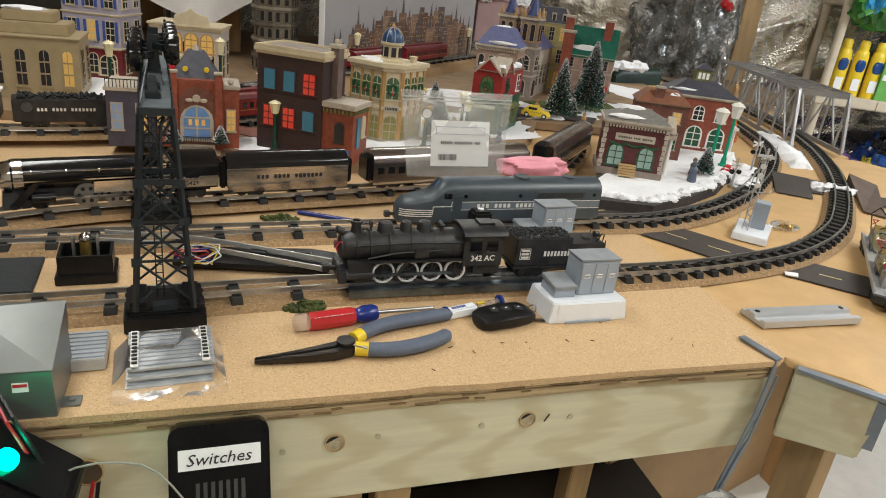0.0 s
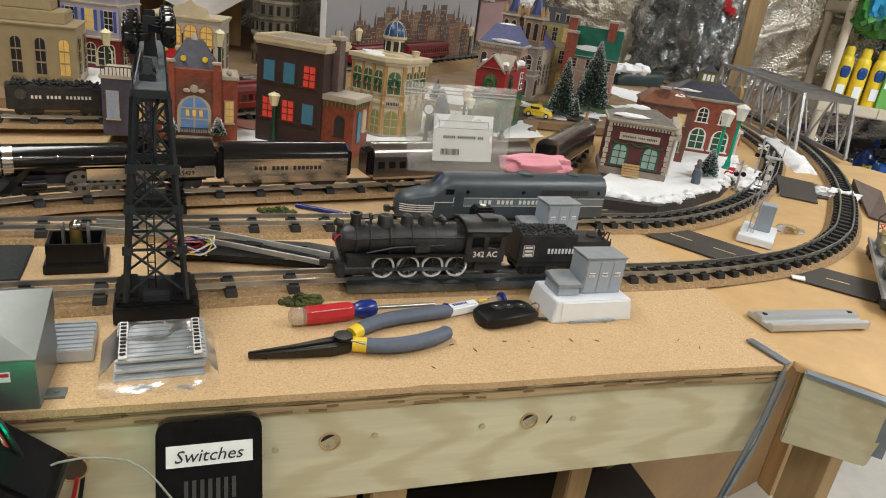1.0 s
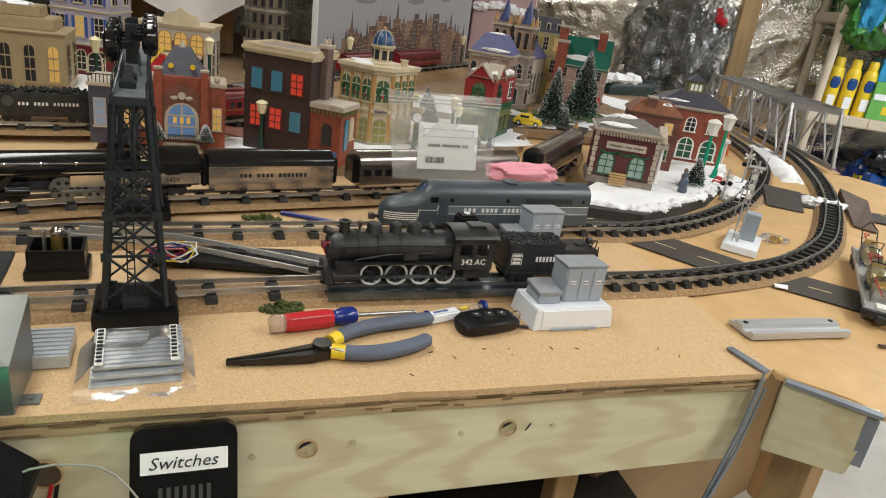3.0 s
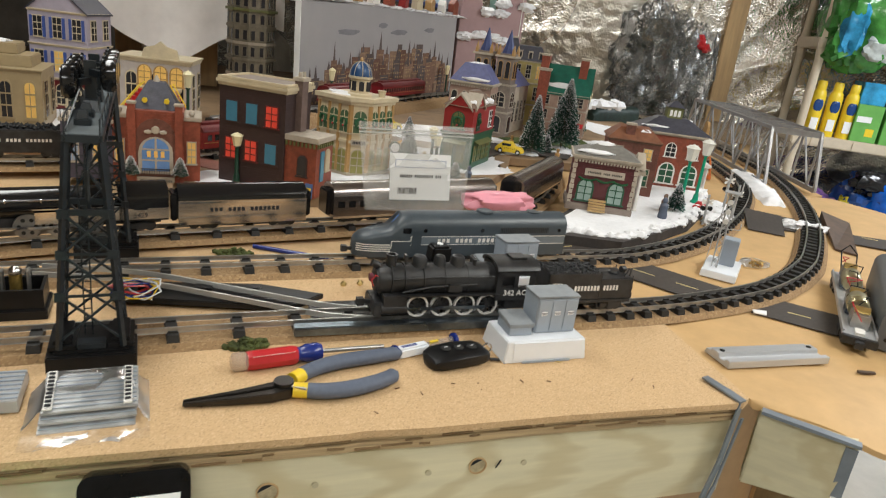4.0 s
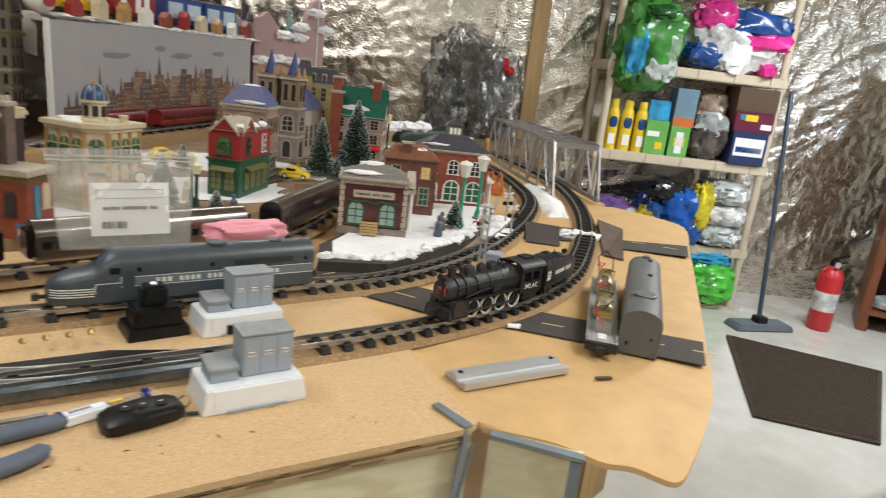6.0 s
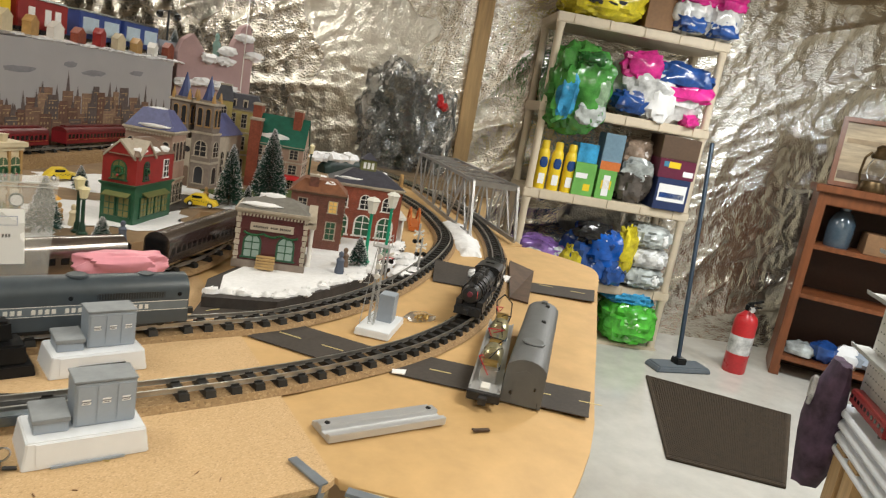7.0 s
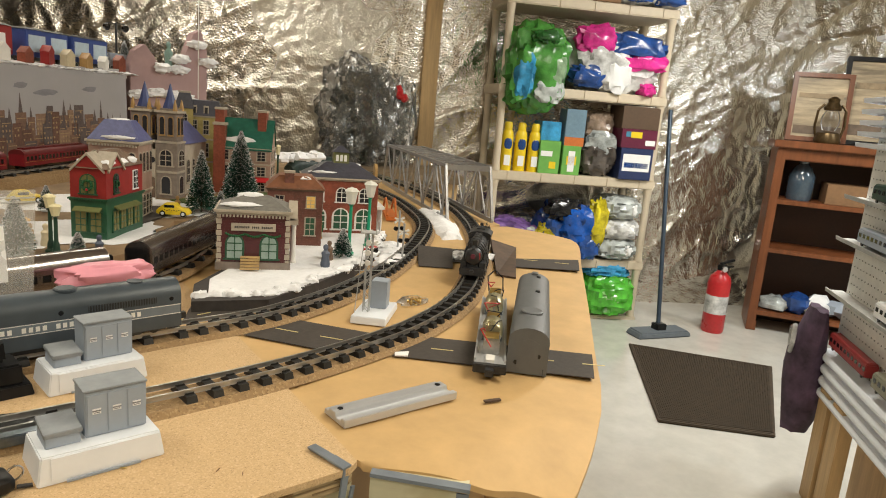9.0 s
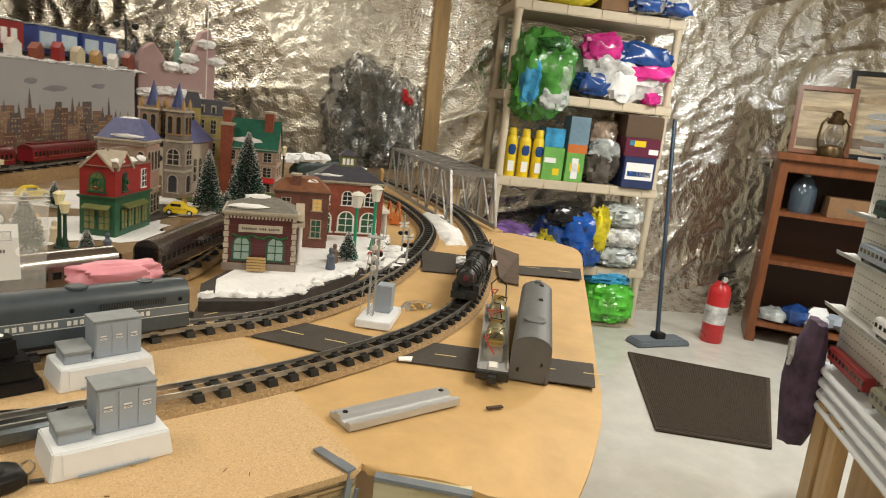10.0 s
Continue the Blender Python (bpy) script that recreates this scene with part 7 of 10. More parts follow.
def domed_bank():
    S, H = 0.098, 0.140
    t = thing("domed_bank", pose(-0.285, 0.815, VZ, 0, 0, -45), "cream porcelain bank with blue dome and wreathed arches", "village house", "porcelain village")
    k = 0.026
    body = [(-S / 2, S / 2), (-S / 2, -S / 2), (S / 2 - k, -S / 2), (S / 2, -S / 2 + k), (S / 2, S / 2)]
    # chamfered corner faces the viewer
    Mesh().prism(body, 0, H).done("wall", CREAM, t)
    for z, o, hh in ((0.064, 0.003, 0.006), (H - 0.006, 0.004, 0.006), (H, 0.008, 0.008)):
        Mesh().prism([(x * (1 + o / 0.05), y * (1 + o / 0.05)) for x, y in body], z, z + hh).done("cornice", CREAM, t, bevel=0.0005)
    snow_patch(t, -0.01, -0.02, H + 0.008, 0.04, 0.02, 5, 0.005)
    faces = [(pose(-k / 2, -S / 2, 0, 90, 0, 0), S - k, 3), (pose(S / 2, k / 2, 0, 90, 0, 90), S - k, 3), (pose(S / 2 - k / 2, -S / 2 + k / 2, 0, 90, 0, 45), k * 1.3, 1)]
    for m, w, n in faces:
        for i in range(n):
            x = (i - (n - 1) / 2) * w / n
            ww = min(0.024, w / n * 0.78)
            window(t, m @ pose(x, 0.084, 0), ww, 0.040, mat("bank_green_pane", (0.10, 0.16, 0.09), 0.25, bump=0), CREAM, True, wreath=True)
            window(t, m @ pose(x, 0.008, 0), ww, 0.044, mat("amber_glass", (0.28, 0.26, 0.08), 0.3, bump=0), STONEL, True, bars=True)
        for i in range(n + 1):
            x = (i - n / 2) * w / n * 0.98
            Mesh().box(x, 0.010, 0, 0.005, 0.124, 0.003).done("pilaster", OCHRE, t, m=m @ pose(0, 0.062, 0))
    Mesh().box(0, 0.066, 0.001, 0.030, 0.010, 0.003).done("sign_board", STONEL, t, m=faces[2][0])
    letter_bars("sign_print", "XXXXXXXX", 0.024, 0.005, INK, t, faces[2][0] @ pose(0, 0.066, 0.004))
    dm = pose(0.012, -0.012, H + 0.008)
    Mesh().lathe([(0.024, 0), (0.024, 0.004), (0.0185, 0.006), (0.0185, 0.030), (0.0225, 0.032), (0.0225, 0.036)], dm, 16).done("dome_drum", CREAM, t, smooth=True)
    for i in range(8):
        a = i * math.tau / 8
        Mesh().box(0, -0.0182, 0.010, 0.009, 0.002, 0.017).done("drum_window", DARKW, t, m=dm @ pose(0, 0, 0, 0, 0, math.degrees(a)))
    Mesh().lathe([(0.0205 * math.cos(q), 0.036 + 0.026 * math.sin(q)) for q in [radians(x) for x in (0, 18, 36, 54, 70, 84)]], dm, 20).done("dome", BLUER, t, smooth=True)
    for i in range(8):
        a = i * math.tau / 8
        Mesh().tube([dm @ Vector((0.0208 * math.cos(q) * math.cos(a), 0.0208 * math.cos(q) * math.sin(a), 0.036 + 0.0263 * math.sin(q))) for q in [radians(x) for x in (0, 20, 40, 60, 80, 88)]], 0.0008, 5).done("dome_rib", STONEL, t)
    Mesh().lathe([(0.003, 0.061), (0.0035, 0.064), (0.001, 0.069)], dm, 10).done("finial", OCHRE, t)
    Mesh().lathe([(0.006, 0), (0.0075, 0.010), (0.009, 0.012)], pose(0.040, 0.022, H + 0.008), 8).done("roof_urn", CREAM, t)


domed_bank()


def corner_shop():
    W, D, H = 0.066, 0.145, 0.075
    c = pose(-0.030, 0.872, VZ, 0, 0, -38)
    t = building("corner_shop", c @ pose(-W / 2, D / 2, 0), "red brick shop over green storefront with snowy gables", W, D, H, GREENT, False)
    up = Mesh().box(0, 0, H, W, D, 0.058).done("upper_wall", REDP, t)
    cornice(t, W, D, H - 0.003, 0.004, 0.006, GREENT)
    F, R = face_pose("f", W, D), face_pose("r", W, D)
    for m, xs in ((F, (-0.014, 0.014)), (R, (-0.040, -0.012, 0.016, 0.044))):
        for x in xs:
            window(t, m @ pose(x, 0.016, 0), 0.019, 0.036, mat("shop_glass", (0.20, 0.19, 0.08), 0.25, bump=0), GREENT)
    for m, w in ((F, 0.05), (R, 0.09)):
        Mesh().prism([(0, 0), (0.012, -0.006), (0.012, -0.008), (0, -0.003)], -w / 2, w / 2, m @ pose(0, 0.062, 0) @ Matrix(((0, 0, 1, 0), (0, 1, 0, 0), (1, 0, 0, 0), (0, 0, 0, 1)))).done("awning", OLIVE, t)
    window(t, F @ pose(0, H + 0.012, 0), 0.024, 0.034, OLIVE, GREENT, True, wreath=True)
    for x in (-0.036, 0.040):
        window(t, R @ pose(x, H + 0.012, 0), 0.016, 0.034, DARKW, PAPER if x > 0 else GREENT, x < 0, wreath=x < 0)
    for x, m in ((0, F), (-0.036, R)):
        Mesh().prism([(-0.026, 0), (0.026, 0), (0, 0.026)], -0.03, 0.0012, m @ pose(x, H + 0.056, 0)).done("gable_wall", REDP, t)
        for s in (-1, 1):
            Mesh().prism([(0, 0.026), (0, 0.031), (s * 0.031, -0.0005), (s * 0.031, -0.0055)], -0.03, 0.004, m @ pose(x, H + 0.056, 0)).done("gable_rim", STONEL, t)
    Mesh().add([(-W / 2 - 0.004, -D / 2 - 0.004, H + 0.058), (W / 2 + 0.004, -D / 2 - 0.004, H + 0.058), (W / 2 + 0.004, D / 2 + 0.004, H + 0.058), (-W / 2 - 0.004, D / 2 + 0.004, H + 0.058), (-0.006, -0.016, H + 0.088), (0.006, -0.016, H + 0.088), (0.006, 0.03, H + 0.088), (-0.006, 0.03, H + 0.088)], ((0, 1, 5, 4), (1, 2, 6, 5), (2, 3, 7, 6), (3, 0, 4, 7), (4, 5, 6, 7), (3, 2, 1, 0))).done("roof", BROWNR, t)
    for i, (x, y) in enumerate(((0.022, -0.045), (0.024, 0.0), (0.024, 0.04), (-0.02, -0.045))):
        snow_patch(t, x, y, H + 0.066, 0.014, 0.014, i, 0.007)


corner_shop()


def police_station():
    W, D, H = 0.082, 0.085, 0.112
    t = building("police_station", pose(-0.625, 0.705, VZ, 0, 0, 3), "red brick police station with slate roof and blue arched window", W, D, H, BRICKR)
    F = face_pose("f", W, D)
    Mesh().prism(arch_pts(0.058, 0.095, True), 0, 0.0016, F @ pose(0, 0.006, 0)).done("arch_recess", BRICKB, t)
    window(t, F @ pose(0, 0.018, 0.0016), 0.040, 0.052, mat("blue_lit_pane", (0.16, 0.30, 0.62), 0.25, bump=0), STONEL, True)
    for x in (-0.010, 0, 0.010):
        Mesh().box(x, 0.045, 0.0042, 0.0055, 0.010, 0.0006).done("lit_pane", YELW, t, m=F)
    Mesh().lathe([(0.0065, 0), (0.0055, 0.003)], F @ pose(0, 0.083, 0.002), 10).box(0, 0, 0, 0, 0, 0).done("crest", STONEL, t)
    for x in (-0.011, 0.011):
        Mesh().ball(x, 0.080, 0.003, 0.006, 0.0035, 0.002, 8).done("crest_scroll", STONEL, t, m=F)
    Mesh().box(0, 0.003, 0.001, 0.055, 0.010, 0.006).done("sign_board", STONEL, t, m=F)
    text_part("sign_print", "POLICE STATION", 0.0062, INK, t, F @ pose(0, 0.003, 0.0072))
    rl = Mesh()
    for k in range(12):
        rl.box(-0.020 + k * 0.0036, 0.017, 0.008, 0.0009, 0.010, 0.0009)
    rl.box(0, 0.022, 0.008, 0.044, 0.0012, 0.0012).done("railing", BLACKM, t, m=F)
    for sx in (-1, 1):
        a = pose(sx * (W / 2 + 0.012), 0.004, 0)
        Mesh().box(0, 0, 0, 0.026, 0.075, 0.098).done("side_tower", BRICKR, t, m=a)
        Mesh().box(0, 0, 0.098, 0.030, 0.080, 0.006).done("tower_cap", STONEL, t, m=a, bevel=0.001)
        Mesh().ball(0, -0.03, 0.109, 0.005, n=8).done("ball_finial", STONEL, t, m=a)
        window(t, a @ face_pose("f", 0.026, 0.075) @ pose(0, 0.030, 0), 0.012, 0.034, YELW, STONEL)
    for x in (-0.034, 0.034):
        Mesh().box(x, -D / 2, 0, 0.011, 0.010, H + 0.010).done("pilaster", BRICKR, t)
        Mesh().box(x, -D / 2, H + 0.010, 0.014, 0.013, 0.004).done("pilaster_cap", STONEL, t, bevel=0.0008)
    Mesh().box(0, 0.006, H, W * 0.9, D * 0.8, 0.040, taper=0.35).done("slate_roof", SLATE, t)
    Mesh().lathe([(0.0055, 0), (0.004, 0.004), (0.001, 0.010)], pose(0, 0.006, H + 0.040), 8).done("finial", STONEL, t)
    for x in (-0.016, 0.016):
        Mesh().cyl((x, -0.028, H + 0.014), (x, -0.024, H + 0.014), 0.0042, 10).done("dormer_window", YELLOW, t)
    w = pose(-0.098, 0.012, 0)
    Mesh().box(0, 0, 0, 0.070, 0.10, 0.088).done("side_wing", mat("slate_brick", (0.06, 0.055, 0.085), 0.55, vary=0.2, scale=150), t, m=w)
    Mesh().box(0, 0, 0.088, 0.075, 0.105, 0.005).done("wing_cornice", STONEL, t, m=w)
    rl = Mesh()
    for k in range(14):
        rl.box(-0.034 + k * 0.0052, -0.05, 0.093, 0.0011, 0.0011, 0.012)
    rl.box(0, -0.05, 0.105, 0.070, 0.0016, 0.0014).done("wing_railing", BLACKM, t, m=w)
    for x in (-0.020, 0.016):
        window(t, w @ face_pose("f", 0.070, 0.10) @ pose(x, 0.028, 0), 0.014, 0.040, YELW if x > 0 else mat("pale_blue_pane", (0.3, 0.4, 0.6), 0.3, bump=0), STONEL)
    for x in (-0.036, 0.036):
        bristle_tree(0, 0, 0, 0.030, 0.012, 6, par=t, m=pose(x, -D / 2 - 0.012, 0.012))


def bristle_tree(x, y, z, h, r, seed, label="snow-tipped green bottle-brush tree", par=None, m=None):
    """A bottle-brush tree: wire stem, rings of fine bristles, white tips."""
    rnd = random.Random(seed)
    t = par or thing("bottle_brush_tree", pose(x, y, z), label, "tree", "bottle-brush trees")
    n = int(1200 + 22000 * h)
    gv, gf, sv, sf = [], [], [], []
    for i in range(n):
        u = rnd.random() ** 0.8
        zz = h * (0.10 + 0.90 * u)
        L = r * (1 - u) ** 0.85 * rnd.uniform(0.72, 1.08) + 0.001
        a = rnd.uniform(0, math.tau)
        dx, dy = math.cos(a), math.sin(a)
        up = rnd.uniform(-0.25, 0.25) * L
        wd = 0.0006 + 0.009 * r
        p0, p1 = Vector((0, 0, zz)), Vector((dx * L, dy * L, zz + up))
        s = Vector((-dy, dx, 0)) * wd + Vector((0, 0, wd * rnd.uniform(-1, 1)))
        k = len(gv)
        gv += [tuple(p0), tuple(p1 - s), tuple(p1 + s)]
        gf.append((k, k + 1, k + 2))
        if rnd.random() < 0.48:
            k = len(sv)
            q = Vector((p1.x, p1.y, p1.z))
            sv += [tuple(q - s * 1.3), tuple(q + s * 1.3), tuple(q + Vector((dx, dy, 0.6)) * wd * 2.2), tuple(q * 0.88 + Vector((0, 0, q.z * 0.12)))]
            sf += [(k, k + 1, k + 2), (k, k + 1, k + 3)]
    for nm, v, f, mt in (("crown", gv, gf, PINEN), ("snow_dusting", sv, sf, SNOW)):
        d = bpy.data.meshes.new(nm)
        d.from_pydata(v, [], f)
        d.materials.append(mt)
        o = new(nm, d)
        o.parent = t
        if m is not None:
            o.matrix_local = m
    st = Mesh().cyl((0, 0, 0), (0, 0, h), h * 0.010 + 0.0006, 6).done("stem", BROWNM, t, m=m)
    if par is None:
        Mesh().lathe([(r * 0.62, 0), (r * 0.5, h * 0.03), (r * 0.2, h * 0.045)], Matrix(), 12).done("snow_foot", SNOW, t, smooth=True)
    return t


police_station()
for k, (x, y, h, r) in enumerate(((0.215, 1.10, 0.150, 0.036), (0.345, 1.20, 0.190, 0.050), (-0.180, 0.80, 0.095, 0.030), (-0.085, 1.20, 0.055, 0.018), (0.325, 0.625, 0.055, 0.020), (0.645, 1.22, 0.080, 0.022), (-0.10, 0.735, 0.045, 0.017), (0.27, 1.13, 0.05, 0.016), (0.20, 1.62, 0.07, 0.02))):
    bristle_tree(x, y, VZ + 0.002 if k != 4 else 0.0195, h, r, k)


def station():
    W, D, H = 0.16, 0.10, 0.115
    t = building("train_station", pose(0.452, 0.880, 0.0195, 0, 0, -22), "red brick station with white arches and dark roof", W, D, H, BRICKR)
    F, R = face_pose("f", W, D), face_pose("r", W, D)
    for x in (-0.05, 0.0, 0.05):
        window(t, F @ pose(x, 0.070, 0), 0.020, 0.030, DARKW, WHITEP, True)
        window(t, F @ pose(x, 0.010, 0), 0.030, 0.044, GREENT, WHITEP, True)
    for x in (-0.026, 0.026):
        window(t, R @ pose(x, 0.066, 0), 0.018, 0.030, DARKW, WHITEP, True)
    for x in (-0.040, -0.024, -0.008, 0.008, 0.024, 0.040):
        Mesh().lathe([(0.0032, 0), (0.0026, 0.002), (0.0024, 0.05), (0.0034, 0.053)], R @ pose(x, 0.004, 0.012, -90), 10).done("column", WHITEP, t)
    Mesh().box(0, 0.058, 0, 0.095, 0.006, 0.018).done("porch_beam", WHITEP, t, m=R)
    cornice(t, W, D, H, 0.006, 0.007, STONEL)
    Mesh().box(0, 0, H + 0.007, W + 0.008, D + 0.008, 0.030, taper=0.25, tx=0.4).done("roof", SLATE, t)
    Mesh().box(0, 0, H + 0.034, 0.034, 0.030, 0.026).done("cupola", OLIVE, t)
    Mesh().box(0, 0, H + 0.060, 0.040, 0.036, 0.014, taper=0.15).done("cupola_roof", SLATE, t)
    for x in (-0.009, 0, 0.009):
        Mesh().box(x, -0.0152, H + 0.040, 0.006, 0.001, 0.014).done("cupola_window", PAPER, t)
    snow_patch(t, -0.04, -0.035, H + 0.016, 0.034, 0.010, 3, 0.004)
    snow_patch(t, 0.02, 0.0, H + 0.032, 0.030, 0.014, 4, 0.004)
    Mesh().prism(arch_pts(0.03, 0.034, True), -0.003, 0.003, R @ pose(0, H + 0.004, 0)).done("clock_gable", OCHRE, t)
    W, D, H = 0.105, 0.085, 0.112
    t = building("brown_house", pose(0.300, 0.785, 0.0195, 0, 0, -24), "brown brick house with russet mansard roof and snow", W, D, H, BRICKB)
    F, R = face_pose("f", W, D), face_pose("r", W, D)
    for x in (-0.03, 0.03):
        window(t, F @ pose(x, 0.076, 0), 0.015, 0.022, YELW if x > 0 else DARKW, STONEL)
        window(t, F @ pose(x, 0.022, 0), 0.017, 0.034, GREENT, STONEL)
    for x in (-0.02, 0.02):
        window(t, R @ pose(x, 0.070, 0), 0.014, 0.024, DARKW, STONEL)
        window(t, R @ pose(x, 0.016, 0), 0.016, 0.036, GREENT, OCHRE, wreath=True)
    cornice(t, W, D, H - 0.004, 0.004, 0.006, BROWNR)
    Mesh().box(0, 0, H, W + 0.01, D + 0.01, 0.024, taper=0.55).done("mansard_roof", mat("russet_roof", (0.22, 0.085, 0.04), 0.5, vary=0.2, scale=100, bump=0.1), t)
    Mesh().box(-0.012, -0.03, H, 0.018, 0.016, 0.030).done("chimney", BRICKB, t)
    snow_patch(t, 0.02, -0.02, H + 0.019, 0.018, 0.012, 8, 0.005)
    Mesh().box(-0.012, -0.03, H + 0.030, 0.021, 0.019, 0.004).done("chimney_cap", STONEL, t)


station()


def cathedral():
    t = thing("cathedral", pose(0.238, 1.428, VZ, 0, 0, -38) @ Matrix.Scale(1.10, 4), "grey stone cathedral with blue spires and snowy roof", "village house", "porcelain village")
    Mesh().box(-0.02, 0.06, 0, 0.10, 0.19, 0.125).done("nave", STONEL, t)
    Mesh().prism([(-0.055, 0.125), (0.055, 0.125), (0, 0.175)], -0.03, 0.155, Matrix(((1, 0, 0, -0.02), (0, 0, 1, 0), (0, 1, 0, 0), (0, 0, 0, 1)))).done("nave_roof", mat("lavender_roof", (0.10, 0.11, 0.26), 0.5, vary=0.2, scale=100), t)
    snow_patch(t, -0.055, 0.02, 0.140, 0.012, 0.05, 2, 0.008)
    for x in (-0.042, 0.018):
        b = pose(x, -0.045, 0)
        Mesh().box(0, 0, 0, 0.050, 0.05, 0.135).done("tower", STONE, t, m=b)
        Mesh().box(0, 0, 0.135, 0.044, 0.044, 0.075).done("tower_top", STONE, t, m=b)
        for z in (0.060, 0.130, 0.200):
            Mesh().box(0, 0, z, 0.054, 0.054, 0.005).done("string_course", STONEL, t, m=b)
        for f in "fr":
            q = b @ face_pose(f, 0.05, 0.05)
            window(t, q @ pose(0, 0.012, 0), 0.020, 0.040, DARKW, STONEL, True, bars=False)
            window(t, q @ pose(0, 0.078, 0), 0.026, 0.036, DARKW, STONEL, True)
            for dx in (-0.010, 0.010):
                window(t, q @ pose(dx, 0.150, -0.003), 0.010, 0.040, DARKW, OCHRE, True, bars=False)
        for sx in (-1, 1):
            for sy in (-1, 1):
                Mesh().lathe([(0.006, 0), (0.0045, 0.012), (0.001, 0.026)], b @ pose(sx * 0.019, sy * 0.019, 0.205), 6).done("pinnacle", OCHRE, t)
        Mesh().lathe([(0.020, 0), (0.012, 0.022), (0.001, 0.062)], b @ pose(0, 0, 0.205), 8).done("spire", mat("blue_spire", (0.05, 0.07, 0.20), 0.45, bump=0.02), t)
    Mesh().box(-0.012, -0.060, 0, 0.014, 0.03, 0.115).done("porch", STONEL, t)
    Mesh().cyl((-0.012, -0.0755, 0.090), (-0.012, -0.078, 0.090), 0.007, 18).done("rose_window", DARKW, t)
    Mesh().prism(arch_pts(0.012, 0.05, True), 0, 0.002, pose(-0.012, -0.0752, 0.0, 90)).done("door", BROWNR, t)
    for k in range(4):
        window(t, pose(-0.0705, 0.0 + k * 0.035, 0.03, 90, 0, -90), 0.014, 0.055, DARKW, STONEL, True)
        window(t, pose(0.0305, 0.03 + k * 0.035, 0.03, 90, 0, 90), 0.014, 0.055, DARKW, STONEL, True)


cathedral()


def arcaded_hall():
    W, D, H = 0.10, 0.085, 0.160
    t = building("arcaded_hall", pose(0.050, 1.125, VZ, 0, 0, -32), "rose stone hall with arcades and a snowy blue hipped roof", W, D, H, PINKW, False)
    for f, w in (("f", W), ("r", D), ("l", D)):
        m = face_pose(f, W, D)
        for k in range(4):
            window(t, m @ pose(-w / 2 + w * (k + 0.5) / 4, 0.104, 0), w / 4 * 0.5, 0.040, DARKW, STONEL, True, bars=False)
            window(t, m @ pose(-w / 2 + w * (k + 0.5) / 4, 0.010, 0), w / 4 * 0.6, 0.042, DARKW, STONEL, True)
    cornice(t, W, D, 0.058, 0.003, 0.005, STONEL, "string_course")
    cornice(t, W, D, H, 0.006, 0.008, STONEL)
    dn = Mesh()
    for k in range(16):
        dn.box(-W / 2 + 0.004 + k * 0.0062, -D / 2 - 0.004, H - 0.004, 0.003, 0.004, 0.004)
    dn.done("dentil", STONEL, t)
    Mesh().box(0, 0, H + 0.008, W + 0.006, D + 0.006, 0.042, taper=0.42, tx=0.5).done("roof", MATS["lavender_roof"], t, bevel=0.001)
    snow_patch(t, 0.01, -0.038, H + 0.014, 0.040, 0.010, 3, 0.005)
    snow_patch(t, 0.0, 0.0, H + 0.049, 0.020, 0.016, 4, 0.004)


arcaded_hall()


def mansion(name, m, label, W, D, H, wall, roofm, trim, rows, cols, rh, extra=None):
    t = building(name, m, label, W, D, H, wall, False)
    F, R, Lf = face_pose("f", W, D), face_pose("r", W, D), face_pose("l", W, D)
    for r in range(rows):
        for c in range(cols):
            window(t, F @ pose(-W / 2 + W * (c + 0.5) / cols, H * (r + 0.22) / rows, 0), W / cols * 0.42, H / rows * 0.58, YELW if (r * 2 + c) % 4 == 3 else DARKW, trim, r == 0)
        for c in range(2):
            window(t, R @ pose(-D / 2 + D * (c + 0.5) / 2, H * (r + 0.22) / rows, 0), D / 2 * 0.36, H / rows * 0.58, DARKW, trim)
            window(t, Lf @ pose(-D / 2 + D * (c + 0.5) / 2, H * (r + 0.22) / rows, 0), D / 2 * 0.36, H / rows * 0.58, DARKW, trim)
        cornice(t, W, D, H * (r + 1) / rows - 0.004, 0.003, 0.005, trim, "string_course")
    if rh:
        Mesh().box(0, 0, H + 0.001, W + 0.008, D + 0.008, rh, taper=0.72).done("roof", roofm, t)
        for c in range(cols):
            x = -W / 2 + W * (c + 0.5) / cols
            Mesh().box(x, -D / 2 + 0.006, H + 0.004, W / cols * 0.45, 0.014, rh * 0.6).done("dormer", trim, t)
            Mesh().box(x, -D / 2 - 0.0012, H + 0.008, W / cols * 0.26, 0.001, rh * 0.4).done("dormer_window", DARKW, t)
    return t


t = mansion("yellow_mansion", pose(0.404, 1.696, VZ, 0, 0, -20), "yellow mansion with black mansard roofs and ivy", 0.135, 0.12, 0.205, YELB, SLATE, STONEL, 3, 4, 0.045)
Mesh().box(-0.045, -0.045, 0, 0.05, 0.05, 0.225).done("corner_tower", YELB, t)
for k in range(4):
    window(t, pose(-0.045, -0.0701, 0.012 + 0.054 * k, 90), 0.016, 0.036, DARKW, STONEL, k == 3)
    window(t, pose(-0.0199, -0.045, 0.012 + 0.054 * k, 90, 0, 90), 0.016, 0.036, DARKW, STONEL, k == 3)
Mesh().box(-0.045, -0.045, 0.225, 0.056, 0.056, 0.045, taper=0.55).done("tower_roof", SLATE, t)
Mesh().box(-0.045, -0.045, 0.2705, 0.034, 0.034, 0.005).done("roof_crest", STONEL, t)
iv = Mesh()
for i in range(120):
    iv.ball(random.uniform(-0.03, 0.0), -0.062, random.uniform(0.01, 0.14), random.uniform(0.004, 0.007), 0.004, n=6, rough=0.5, seed=i)
